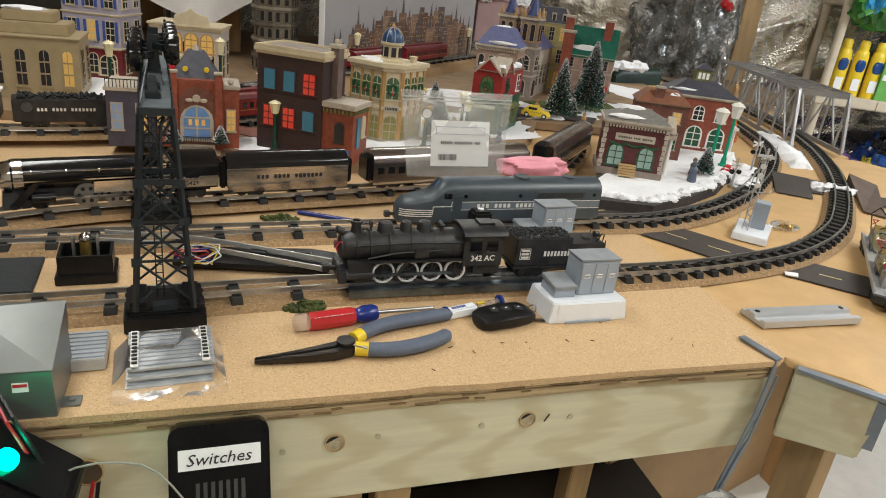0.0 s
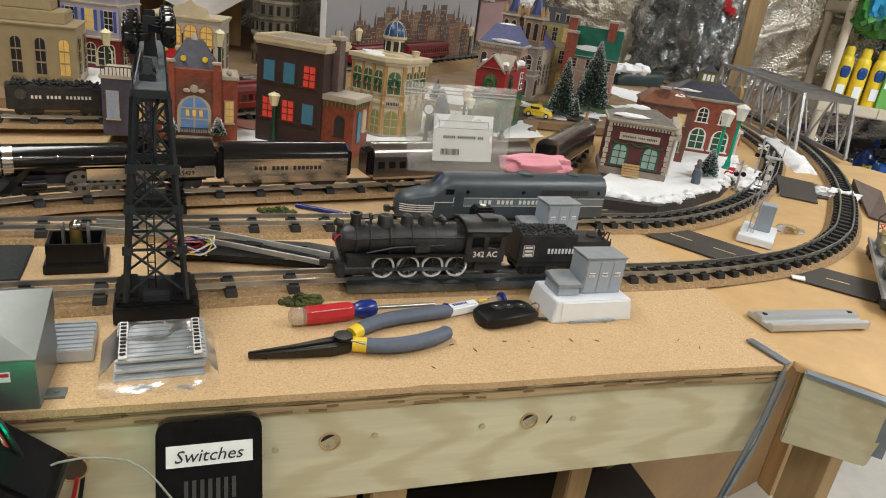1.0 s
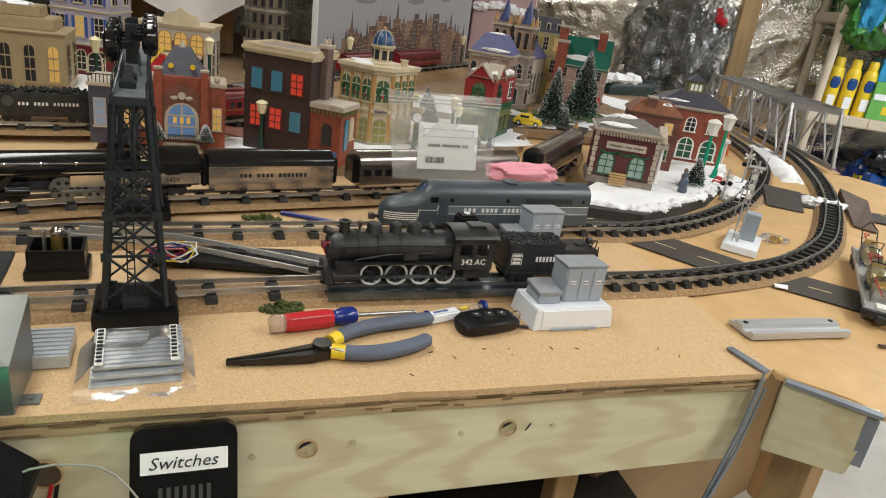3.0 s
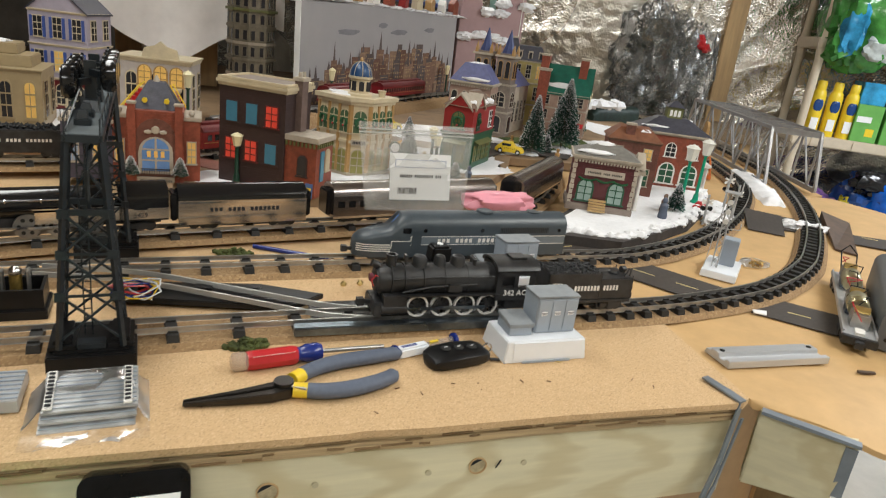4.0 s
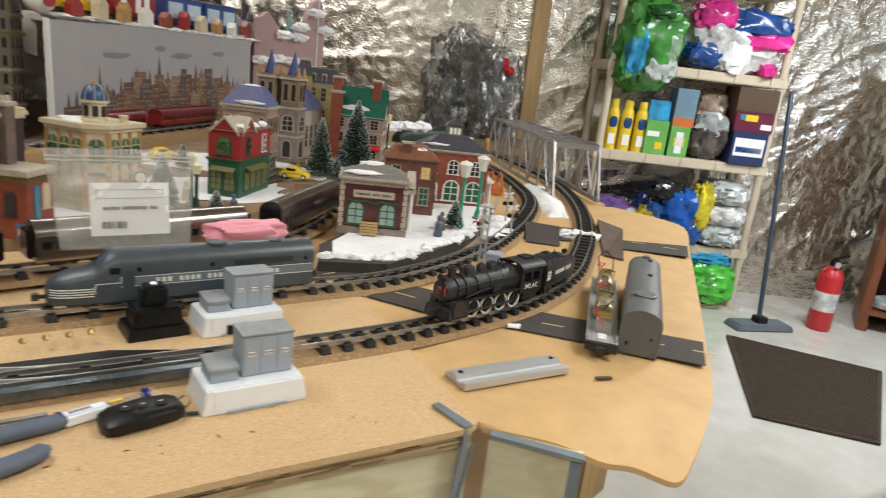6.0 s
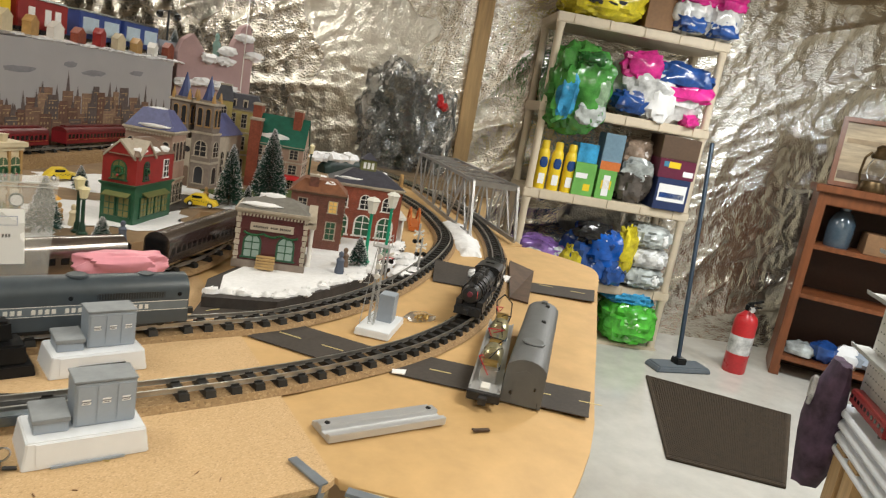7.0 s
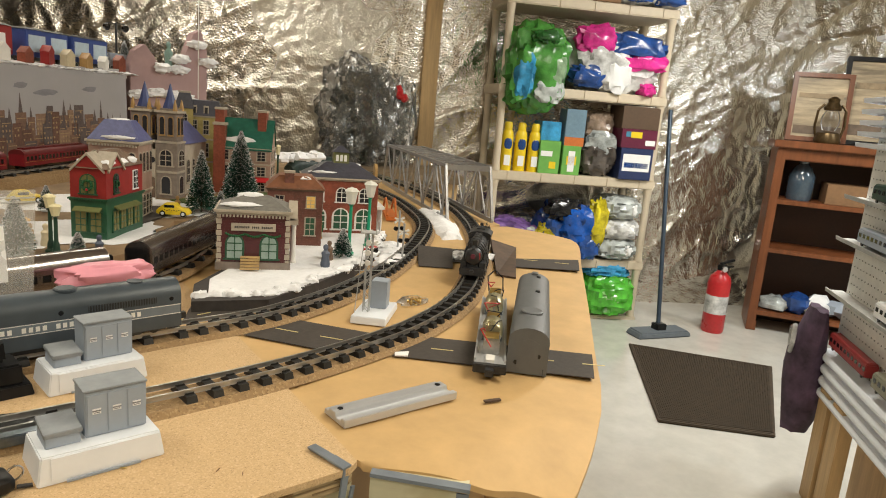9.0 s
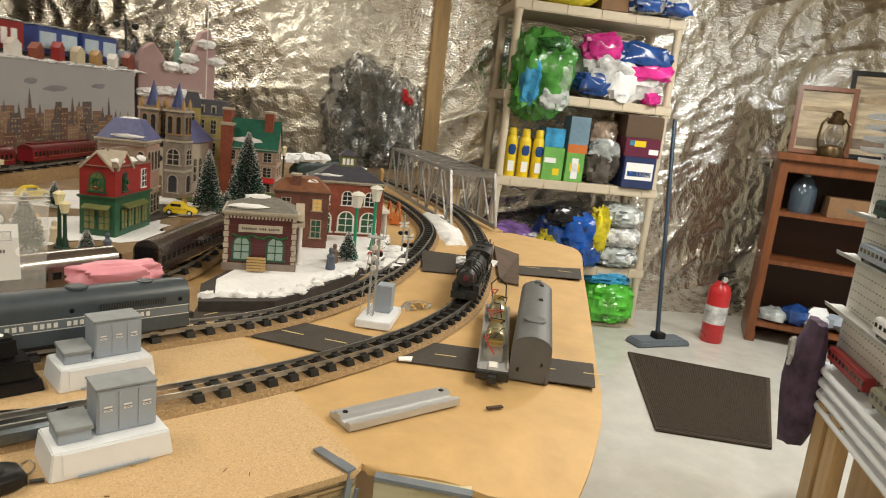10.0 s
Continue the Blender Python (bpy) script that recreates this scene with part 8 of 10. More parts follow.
tagged(iv.done("ivy", WREATH, t), kind="stuff")
t = mansion("green_roof_house", pose(0.466, 1.477, VZ, 0, 0, -30) @ Matrix.Scale(0.93, 4), "rose stone house with green copper roof and chimneys", 0.165, 0.12, 0.140, PINKW, GREENR, STONEL, 3, 3, 0)
gable(t, 0.165, 0.12, 0.140, 0.085, GREENR, PINKW, "x", 0.004)
for x in (-0.078, 0.05):
    Mesh().box(x, 0.0, 0.10, 0.026, 0.05, 0.150).done("chimney", BRICKR, t)
    Mesh().box(x, 0.0, 0.250, 0.030, 0.055, 0.006).done("chimney_cap", STONEL, t)
snow_patch(t, -0.01, -0.045, 0.160, 0.05, 0.006, 2, 0.014)
Mesh().box(-0.070, -0.052, 0, 0.034, 0.034, 0.205).done("corner_pier", BRICKR, t)
Mesh().box(-0.070, -0.052, 0.205, 0.040, 0.040, 0.008).done("pier_cap", STONEL, t, bevel=0.001)
Mesh().prism([(0, 0), (0.022, -0.010), (0.022, -0.013), (0, -0.003)], -0.05, 0.05, face_pose("f", 0.165, 0.12) @ pose(0.03, 0.052, 0) @ Matrix(((0, 0, 1, 0), (0, 1, 0, 0), (1, 0, 0, 0), (0, 0, 0, 1)))).done("awning", RED, t)
t = mansion("tan_building", pose(-0.945, 1.06, VZ, 0, 0, 4), "tan stepped porcelain building with tall windows", 0.16, 0.14, 0.115, TANW, SLATE, TANW, 1, 4, 0)
Mesh().box(0.0, 0.01, 0.115, 0.12, 0.10, 0.022).box(-0.01, 0.015, 0.137, 0.09, 0.075, 0.020).done("stepped_top", TANW, t, bevel=0.002)
snow_patch(t, -0.02, 0.01, 0.158, 0.04, 0.03, 3, 0.006)
t = mansion("shuttered_house", pose(-0.868, 1.30, VZ, 0, 0, -14), "lilac house with blue shutters over maroon storefront", 0.125, 0.12, 0.215, LILAC, SLATE, CREAM, 3, 3, 0)
Mesh().box(0, 0, -0.001, 0.1275, 0.1225, 0.068).done("storefront", MAROON, t)
window(t, face_pose("f", 0.1275, 0.1225) @ pose(-0.030, 0.012, 0), 0.028, 0.042, YELW, CREAM, True)
window(t, face_pose("f", 0.1275, 0.1225) @ pose(0.030, 0.012, 0), 0.028, 0.042, DARKW, CREAM, True)
for r in (1, 2):
    for c in range(3):
        for s in (-1, 1):
            Mesh().box(-0.0625 + 0.125 * (c + 0.5) / 3 + s * 0.0135, 0.215 * (r + 0.5) / 3, 0.001, 0.006, 0.044, 0.0022).done("shutter", BLUEP, t, m=face_pose("f", 0.125, 0.12))
gable(t, 0.125, 0.12, 0.215, 0.055, SLATE, LILAC, "y", 0.004)
snow_patch(t, 0, 0, 0.262, 0.03, 0.06, 5, 0.012)
# theatre with curved red stairs
t = mansion("theatre", pose(-0.672, 1.235, VZ, 0, 0, -8), "cream theatre with three arches and curved red stairs", 0.15, 0.11, 0.135, mat("pale_lilac", (0.50, 0.45, 0.42), 0.45, bump=0.02), SLATE, CREAM, 1, 3, 0)
F = face_pose("f", 0.15, 0.11)
for x in (-0.034, 0, 0.034):
    window(t, F @ pose(x + 0.012, 0.085, 0.001), 0.024, 0.040, YELW, OCHRE, True)
cornice(t, 0.15, 0.11, 0.135, 0.006, 0.008, CREAM)
Mesh().prism([(-0.04, 0), (0.04, 0), (0.034, 0.020), (0.012, 0.026), (0, 0.036), (-0.012, 0.026), (-0.034, 0.020)], -0.006, 0.002, F @ pose(0.012, 0.143, 0)).done("crest_gable", CREAM, t, bevel=0.0006)
Mesh().lathe([(0.042, 0), (0.042, 0.070), (0.046, 0.074), (0.046, 0.080)], pose(0.012, -0.055, 0), 18).done("balcony", CREAM, t)
for s in (-1, 1):
    for k in range(10):
        u = k / 9
        Mesh().box(0.012 + s * (0.030 + 0.052 * u), -0.085 - 0.035 * u, 0.0, 0.014, 0.024, 0.078 - 0.072 * u).done("stair_step", RED, t)
    for o in (-0.013, 0.013):
        Mesh().tube([(0.012 + s * (0.030 + 0.052 * u), -0.085 - 0.035 * u + o, 0.092 - 0.072 * u) for u in (0, 0.25, 0.5, 0.75, 1)], 0.0014, 6).done("stair_rail", YELLOW, t)
# tall ornate tower block
t = thing("tower_block", pose(-0.478, 1.565, VZ, 0, 0, -22), "tall grey ornate corner tower block", "village house", "porcelain village")
tw = [(-0.055, 0.05), (-0.055, -0.02), (-0.02, -0.055), (0.02, -0.055), (0.055, -0.02), (0.055, 0.05)]
WORN = mat("worn_tower_stone", (0.23, 0.20, 0.145), 0.55, vary=0.25, scale=70, bump=0.08)
Mesh().prism(tw, 0, 0.345).done("wall", WORN, t)
for k in range(8):
    z = 0.04 + k * 0.043
    o = 1.10 if k in (2, 5, 7) else 1.05
    Mesh().prism([(x * o, y * o) for x, y in tw], z, z + 0.007).done("string_course", OLIVE if k in (5, 7) else STONEL if k % 2 else WORN, t)
for k in range(8):
    for m, xs in ((pose(0, -0.0551, 0, 90), (-0.011, 0.011)), (pose(-0.0378, -0.0377, 0, 90, 0, -45), (-0.013, 0.013)), (pose(0.0378, -0.0377, 0, 90, 0, 45), (-0.013, 0.013)), (pose(0.0551, 0.015, 0, 90, 0, 90), (-0.02, 0, 0.02)), (pose(-0.0551, 0.015, 0, 90, 0, -90), (-0.02, 0, 0.02))):
        for x in xs:
            window(t, m @ pose(x, 0.010 + k * 0.043, 0), 0.010, 0.024, DARKW, WORN, k in (2, 5), bars=False)
Mesh().prism([(x * 0.95, y * 0.95) for x, y in tw], 0.345, 0.365).done("parapet", CREAM, t)


def street_lamp(x, y, z, h, post, globe=GLOBE, label="dark green street lamp with cream lantern", r=0.0135):
    t = thing("street_lamp", pose(x, y, z), label, "street lamp", "street lamps")
    Mesh().lathe([(0.0095, 0), (0.0095, 0.003), (0.006, 0.006), (0.0052, 0.016), (0.0034, 0.020), (0.0030, h * 0.72), (0.005, h * 0.735), (0.0045, h * 0.75)], Matrix(), 12).done("post", post, t, smooth=True)
    Mesh().lathe([(r * 0.42, h * 0.75), (r * 0.68, h * 0.93), (r * 0.80, h * 0.94), (r * 0.45, h * 0.98), (r * 0.18, h * 0.985), (r * 0.1, h)], Matrix(), 6).done("lantern", globe, t)
    return t


for x, y, h in ((-0.520, 0.735, 0.125), (-0.500, 0.665, 0.088), (-0.122, 0.80, 0.085), (-0.128, 0.815, 0.10), (-0.80, 0.96, 0.125), (0.62, 1.60, 0.13), (-0.26, 1.42, 0.14), (-0.60, 1.02, 0.14), (0.42, 1.9, 0.14), (0.24, 2.02, 0.14)):
    street_lamp(x, y, VZ, h, DKGREEN)
for x, y, h in ((0.352, 0.648, 0.130), (0.425, 0.700, 0.135)):
    street_lamp(x, y, 0.0195, h, GREENP, mat("white_globe", (0.80, 0.80, 0.74), 0.4, bump=0), "bright green street lamp with white lantern", 0.0195)
ck = thing("street_clock", pose(-0.222, 0.735, VZ), "black street clock on a post", "clock", "street lamps")
Mesh().lathe([(0.008, 0), (0.008, 0.004), (0.0045, 0.010), (0.003, 0.055), (0.004, 0.058)], Matrix(), 10).done("post", DKGREEN, ck)
Mesh().cyl((0, -0.003, 0.068), (0, 0.003, 0.068), 0.0105, 18).done("case", DKGREEN, ck)
Mesh().cyl((0, -0.0042, 0.068), (0, -0.003, 0.068), 0.0085, 18).done("dial", PAPER, ck)


def taxi(x, y, a):
    t = thing("taxi", pose(x, y, VZ + 0.005, 0, 0, a), "yellow toy taxi parked in the village street", "toy car", "village cars")
    S = []
    for px, w, lo, hi in ((-0.036, 0.011, 0.006, 0.012), (-0.030, 0.013, 0.004, 0.018), (-0.018, 0.0135, 0.004, 0.028), (0.004, 0.0135, 0.004, 0.029), (0.014, 0.013, 0.004, 0.019), (0.030, 0.012, 0.004, 0.017), (0.036, 0.010, 0.006, 0.010)):
        S.append([(px, -w, lo), (px, w, lo), (px, w, lo + (hi - lo) * 0.55), (px, w * 0.75, hi), (px, -w * 0.75, hi), (px, -w, lo + (hi - lo) * 0.55)])
    Mesh().hull(S).done("body", YELLOW, t, smooth=True)
    for y2 in (-1, 1):
        Mesh().box(-0.008, y2 * 0.0115, 0.019, 0.022, 0.003, 0.006).done("window", GLASSK, t)
        ckr = Mesh()
        for k in range(9):
            ckr.box(-0.022 + k * 0.005, y2 * 0.0137, 0.012 + 0.0016 * (k % 2), 0.0024, 0.0006, 0.0016)
        ckr.done("chequer_band", INK, t)
        for px in (-0.022, 0.022):
            w = Mesh().cyl((px, y2 * 0.010, 0.006), (px, y2 * 0.0142, 0.006), 0.0062, 14).done("wheel", BLACKP, t)
            Mesh().cyl((px, y2 * 0.0142, 0.006), (px, y2 * 0.0148, 0.006), 0.0036, 12).done("hubcap", WHITE, w)


taxi(0.150, 1.085, -30)
taxi(-0.115, 1.30, 20)
tc = thing("toy_car", pose(0.408, 0.66, 0.0165, 0, 0, 40), "small red toy car beside the lamps", "toy car", "village cars")
Mesh().box(0, 0, 0.003, 0.04, 0.018, 0.007).box(-0.003, 0, 0.010, 0.020, 0.016, 0.006, taper=0.75).done("body", RED, tc, bevel=0.0015)
for x in (-0.012, 0.012):
    for y in (-0.009, 0.009):
        Mesh().cyl((x, y - 0.001, 0.004), (x, y + 0.001, 0.004), 0.004, 10).done("wheel", BLACKP, tc)
for x, y, z, h, mt in ((0.262, 0.572, 0.0195, 0.040, NAVYG), (0.292, 0.615, 0.0195, 0.036, BROWNR), (0.17, 1.13, VZ + 0.005, 0.038, OCHRE), (0.255, 1.03, VZ, 0.035, OCHRE), (-0.065, 0.755, VZ, 0.038, NAVYG), (-0.13, 0.86, VZ, 0.04, CREAM), (0.08, 1.28, VZ, 0.04, MAROON), (0.10, 1.29, VZ, 0.04, BLACKP), (-0.15, 0.89, VZ, 0.036, OCHRE), (0.33, 1.52, VZ, 0.05, MAROON)):
    f = Mesh().lathe([(h * 0.20, 0), (h * 0.22, h * 0.1), (h * 0.16, h * 0.45), (h * 0.19, h * 0.62), (h * 0.08, h * 0.74), (h * 0.12, h * 0.84), (h * 0.10, h * 0.95), (h * 0.03, h)], pose(x, y, z), 10)
    tagged(f.done("figurine", mt, smooth=True), "small painted porcelain figurine standing in the snow", "figurine", "village figurines")
vs = thing("flower_stall", pose(-0.165, 0.93, VZ), "tiny stall with a yellow and orange parasol", "stall")
Mesh().lathe([(0.022, 0.034), (0.012, 0.041), (0.001, 0.046)], Matrix(), 10).done("parasol", mat("orange_cloth", (0.85, 0.38, 0.03), 0.6, vary=0.3, scale=60), vs)
Mesh().cyl((0, 0, 0), (0, 0, 0.036), 0.001, 6).done("pole", BROWNM, vs)
Mesh().box(0, 0, 0, 0.026, 0.018, 0.014).done("stand", YELLOW, vs, bevel=0.001)


def truss_bridge():
    a, b = Vector((0.900, 0.945, 0.0)), Vector((1.168, 1.704, 0.0))
    d = (b - a).normalized()
    ang = math.degrees(math.atan2(d.y, d.x))
    L = (b - a).length
    t = thing("truss_bridge", pose(a.x, a.y, 0.004, 0, 0, ang), "silver metal truss bridge over the far track", "bridge")
    W, Hh, n = 0.066, 0.150, 7
    st = mat("silver_painted_steel", (0.36, 0.36, 0.37), 0.35, 0.6, vary=0.1, bump=0.01)
    for s in (-1, 1):
        y = s * W
        Mesh().bar((0, y, 0.006), (L, y, 0.006), 0.007, 0.012).done("bottom_chord", st, t)
        Mesh().bar((0.05, y, Hh), (L - 0.05, y, Hh), 0.007, 0.009).done("top_chord", st, t)
        Mesh().bar((0, y, 0.006), (0.05, y, Hh), 0.007, 0.009).done("end_post", st, t)
        Mesh().bar((L, y, 0.006), (L - 0.05, y, Hh), 0.007, 0.009).done("end_post", st, t)
        for k in range(n):
            x0, x1 = 0.05 + (L - 0.1) * k / n, 0.05 + (L - 0.1) * (k + 1) / n
            Mesh().bar((x0, y, 0.006), (x0, y, Hh), 0.005, 0.005).done("vertical", st, t)
            Mesh().bar((x0, y, Hh if k % 2 else 0.006), (x1, y, 0.006 if k % 2 else Hh), 0.0045, 0.004).done("diagonal", st, t)
    for k in range(n + 1):
        x0 = 0.05 + (L - 0.1) * k / n
        Mesh().bar((x0, -W, Hh), (x0, W, Hh), 0.006, 0.005).done("top_strut", st, t)
        if k < n:
            Mesh().bar((x0, -W, Hh), (x0 + (L - 0.1) / n, W, Hh), 0.003, 0.003).done("top_brace", st, t)
    Mesh().box(0.05, 0, Hh - 0.012, 0.004, 2 * W, 0.010).done("portal_plate", st, t)


truss_bridge()
ob = thing("orange_trestle", pose(0.735, 1.10, 0.0, 0, 0, 62), "small orange arched trestle by the snow", "bridge")
for y in (-0.012, 0.012):
    Mesh().tube([(-0.07 + 0.14 * k / 10, y, 0.012 + 0.038 * math.sin(math.pi * k / 10)) for k in range(11)], 0.003, 6).done("arch", mat("orange_plastic", (0.55, 0.15, 0.03), 0.5), ob)
Mesh().box(0, 0, 0.0, 0.15, 0.03, 0.010).done("deck", MATS["orange_plastic"], ob)
for k, (x, y, h) in enumerate(((0.455, 0.615, 0.075), (0.50, 0.70, 0.085), (0.365, 0.585, 0.06))):
    sg = thing("track_signal", pose(x, y, 0.006), "thin grey track signal with dark crossbucks", "signal")
    Mesh().cyl((0, 0, 0), (0, 0, h), 0.0022, 8).done("mast", ALU, sg)
    Mesh().bar((-0.012, 0, h * 0.7), (0.012, 0, h * 0.82), 0.002, 0.004).bar((-0.012, 0, h * 0.82), (0.012, 0, h * 0.7), 0.002, 0.004).done("crossbuck", WHITEP, sg)
    for s in (-1, 1):
        Mesh().cyl((s * 0.008, -0.003, h * 0.55), (s * 0.008, 0.002, h * 0.55), 0.0045, 10).done("lamp", BLACKP, sg)

# red passenger coach before the skyline
def red_coach(key, x, L, lo, label):
    t = thing("red_coach", on_track(FINE[key], s_of_x(key, x), L * 0.35, lo), label, "train car", "red coaches")
    k = L / 2
    Mesh().hull([car_section(-k, 0.021, 0.010, 0.040, 0.001), car_section(k, 0.021, 0.010, 0.040, 0.001)]).done("body", REDP if key == "third" else mat("tuscan_red", (0.20, 0.012, 0.018), 0.35, vary=0.15, bump=0.01), t)
    Mesh().hull([[(xx, -0.022 * math.cos(math.pi * i / 10), 0.040 + 0.013 * math.sin(math.pi * i / 10)) for i in range(11)] for xx in (-k, k)]).done("roof", MAROON, t, smooth=True)
    Mesh().box(0, 0, 0.050, L * 0.9, 0.018, 0.006).done("clerestory", MAROON, t, bevel=0.001)
    for y in (-1, 1):
        n = int(L / 0.016)
        for i in range(n):
            Mesh().box(-k + 0.015 + i * (L - 0.03) / (n - 1), y * 0.021, 0.024, 0.009, 0.0008, 0.011).done("window", GLASSK, t)
        Mesh().box(0, y * 0.0212, 0.020, L * 0.96, 0.0006, 0.001).done("gold_line", BRASS, t)
    for xx in (-k + 0.03, k - 0.03):
        truck(t, xx, base=0.024)


red_coach("far", -0.005, 0.30, 0.060, "tuscan red passenger coach before the skyline")
red_coach("far", -0.215, 0.22, 0.060, "tuscan red passenger coach before the skyline")
red_coach("third", -0.52, 0.14, 0.030, "bright red caboose behind the police station")

# ---- behind the village ----
def skyline_board():
    a, b = Vector((-0.343, 1.472, 0)), Vector((0.285, 2.115, 0))
    ang = math.degrees(math.atan2(b.y - a.y, b.x - a.x))
    L = (b - a).length
    t = thing("skyline_board", pose(a.x, a.y, VZ, 0, -1.6, ang), "white foam board painted with a grey and russet skyline", "backdrop board")
    Mesh().box(L / 2, 0.008, 0, L, 0.016, 0.302).done("foam_board", mat("board_grey", (0.40, 0.39, 0.40), 0.8, vary=0.05, scale=8, bump=0.02), t)
    Mesh().box(-0.001, 0.008, 0, 0.003, 0.018, 0.305).done("white_edge", PAPER, t)
    rnd = random.Random(4)
    tones = [mat("paint_russet_%s" % n, c, 0.8, vary=0.25, scale=120, bump=0.01) for n, c in (("a", (0.16, 0.085, 0.06)), ("b", (0.22, 0.13, 0.09)), ("c", (0.28, 0.18, 0.12)), ("d", (0.13, 0.10, 0.095)))]
    lit = mat("painted_windows", (0.40, 0.28, 0.15), 0.8)
    for layer in range(3):
        x = 0.03
        while x < L - 0.02:
            w = rnd.uniform(0.02, 0.055)
            h = rnd.uniform(0.085, 0.16) + (0.035 if 0.2 < x < 0.75 else 0) - layer * 0.025
            d = -0.0006 * (layer + 1)
            o = Mesh().box(x + w / 2, d, 0, w, 0.0006, h).done("painted_tower", tones[rnd.randrange(4)], t)
            if rnd.random() < 0.45:
                Mesh().add([(x + w * 0.3, d, h), (x + w * 0.7, d, h), (x + w * 0.5, d, h + rnd.uniform(0.02, 0.06))], ((0, 1, 2),)).done("painted_spire", tones[3], o)
            wn = Mesh()
            for k in range(int(h / 0.014) - 1):
                for q in range(max(1, int(w / 0.012))):
                    if rnd.random() < 0.6:
                        wn.box(x + 0.006 + q * 0.012, d - 0.0005, 0.008 + k * 0.014, 0.005, 0.0003, 0.006)
            wn.box(x + w / 2, d - 0.0005, h * 0.9, w * 0.8, 0.0003, 0.002)
            wn.done("painted_window", lit, o)
            x += w * rnd.uniform(0.75, 1.15)
    cl = mat("painted_cloud", (0.25, 0.25, 0.27), 0.8)
    for x, z, w in ((0.22, 0.222, 0.09), (0.50, 0.225, 0.10), (0.40, 0.245, 0.05), (0.70, 0.235, 0.07)):
        Mesh().ball(x, -0.0004, z, w / 2, 0.0006, 0.008, 12, 0.6, x * 30).done("painted_smoke", cl, t)


skyline_board()


def upper_deck():
    t = thing("upper_deck", pose(0, 0, 0), "raised shelf behind the village draped with a white sheet", "shelf", kind="structure")
    poly = [(-1.6, 1.80), (-0.40, 1.68), (-0.335, 1.515), (0.29, 2.145), (0.40, 2.5), (0.40, 3.0), (-1.6, 3.0)]
    Mesh().prism(poly, 0.315, 0.332).done("deck", CLOTH, t)
    vs, fs = [], []
    n, mrow = 60, 8
    for i in range(n + 1):
        u = i / n
        x, y = -1.6 + 1.22 * u, 1.80 - 0.125 * u
        sag = 0.09 + 0.05 * math.sin(u * 7) ** 2 + 0.10 * max(0, 1 - abs(u - 0.78) * 5)
        for k in range(mrow + 1):
            v = k / mrow
            w = 0.012 * math.sin(u * 34 + v * 1.5) * v + 0.008 * math.sin(u * 71) * v
            vs.append((x, y - 0.008 - w - 0.012 * v, 0.335 - sag * v))
    for i in range(n):
        for k in range(mrow):
            q = i * (mrow + 1) + k
            fs.append((q, q + mrow + 1, q + mrow + 2, q + 1))
    Mesh().add(vs, fs).done("drape", CLOTH, t, smooth=True)
    Mesh().box(-0.9, 2.4, FL, 0.09, 0.09, 0.315 - FL).done("leg", PINE2, t)
    for i in range(24):
        u = i / 23
        Mesh().ball(-0.33 + 0.62 * u, 1.53 + 0.63 * u, 0.332, 0.040, 0.030, 0.007, 16, 0.5, i, 0.2).done("snow_tuft", SNOW, t, smooth=True)


upper_deck()
D = Vector((0.697, 0.717, 0))
cols = [("red_boxcar", RED, "bright red holiday boxcar"), ("yellow_boxcar", YELLOW, "yellow holiday boxcar with a round emblem"), ("maroon_boxcar", REDP, "red holiday boxcar with figures"), ("blue_boxcar", BLUEP, "blue display car with pale windows"), ("blue_boxcar", BLUEP, "blue display car with pale windows"), ("grey_wagon", GREYP, "grey open wagon")]
TRAIN_AT = (-0.22, 0.13, 0.33, 0.56, 0.76, 0.95)
for i, (nm, mt, lb) in enumerate(cols):
    p = Vector((-0.393, 1.521, 0.336)) + D * TRAIN_AT[i]
    c = thing(nm, pose(p.x, p.y, p.z, 0, 0, 45.8) @ Matrix.Scale(1.45, 4), lb + " on the upper deck", "train car", "holiday train")
    Mesh().box(0, 0, 0.012, 0.125, 0.045, 0.052 if i < 5 else 0.03).done("body", mt, c, bevel=0.0015)
    Mesh().box(0, 0, 0.064, 0.128, 0.048, 0.004, taper=0.8).done("roof", BLACKM if i != 1 else YELLOW, c) if i < 5 else None
    if i in (3, 4):
        for x in (-0.032, 0.032):
            Mesh().box(x, -0.0235, 0.022, 0.046, 0.0015, 0.032).done("window", mat("snowy_window", (0.55, 0.68, 0.80), 0.4), c)
    elif i == 1:
        Mesh().cyl((0.02, -0.0228, 0.04), (0.02, -0.0245, 0.04), 0.013, 16).done("emblem", PAPER, c)
    elif i == 2:
        for x in (-0.03, 0.01, 0.035):
            Mesh().box(x, -0.0235, 0.020, 0.014, 0.002, 0.03).done("panel", PAPER, c)
    Mesh().box(0, 0, 0.006, 0.115, 0.03, 0.006).done("underframe", BLACKM, c)
    for x in (-0.04, 0.04):
        for y in (-0.016, 0.016):
            Mesh().cyl((x, y - 0.002, 0.007), (x, y + 0.002, 0.007), 0.007, 10).done("wheel", BLACKM, c)
for k in range(10):
    p = Vector((-0.330, 1.496, 0.336)) + D * (0.088 * k + 0.05)
    h = 0.026 + 0.010 * (k * 7 % 4) / 3
    q = Mesh().box(p.x, p.y, p.z, 0.036, 0.024, h, 0, 0, 40 + k * 9 % 25).prism([(-0.020, 0), (0.020, 0), (0, 0.018)], -0.013, 0.013, pose(p.x, p.y, p.z + h, 90, 0, 40 + k * 9 % 25)).done("tiny_house", (REDP, CREAM, OCHRE, WHITEP, BRICKR)[k % 5])
    tagged(q, "tiny painted holiday house on the white sheet", "toy house", "tiny houses")
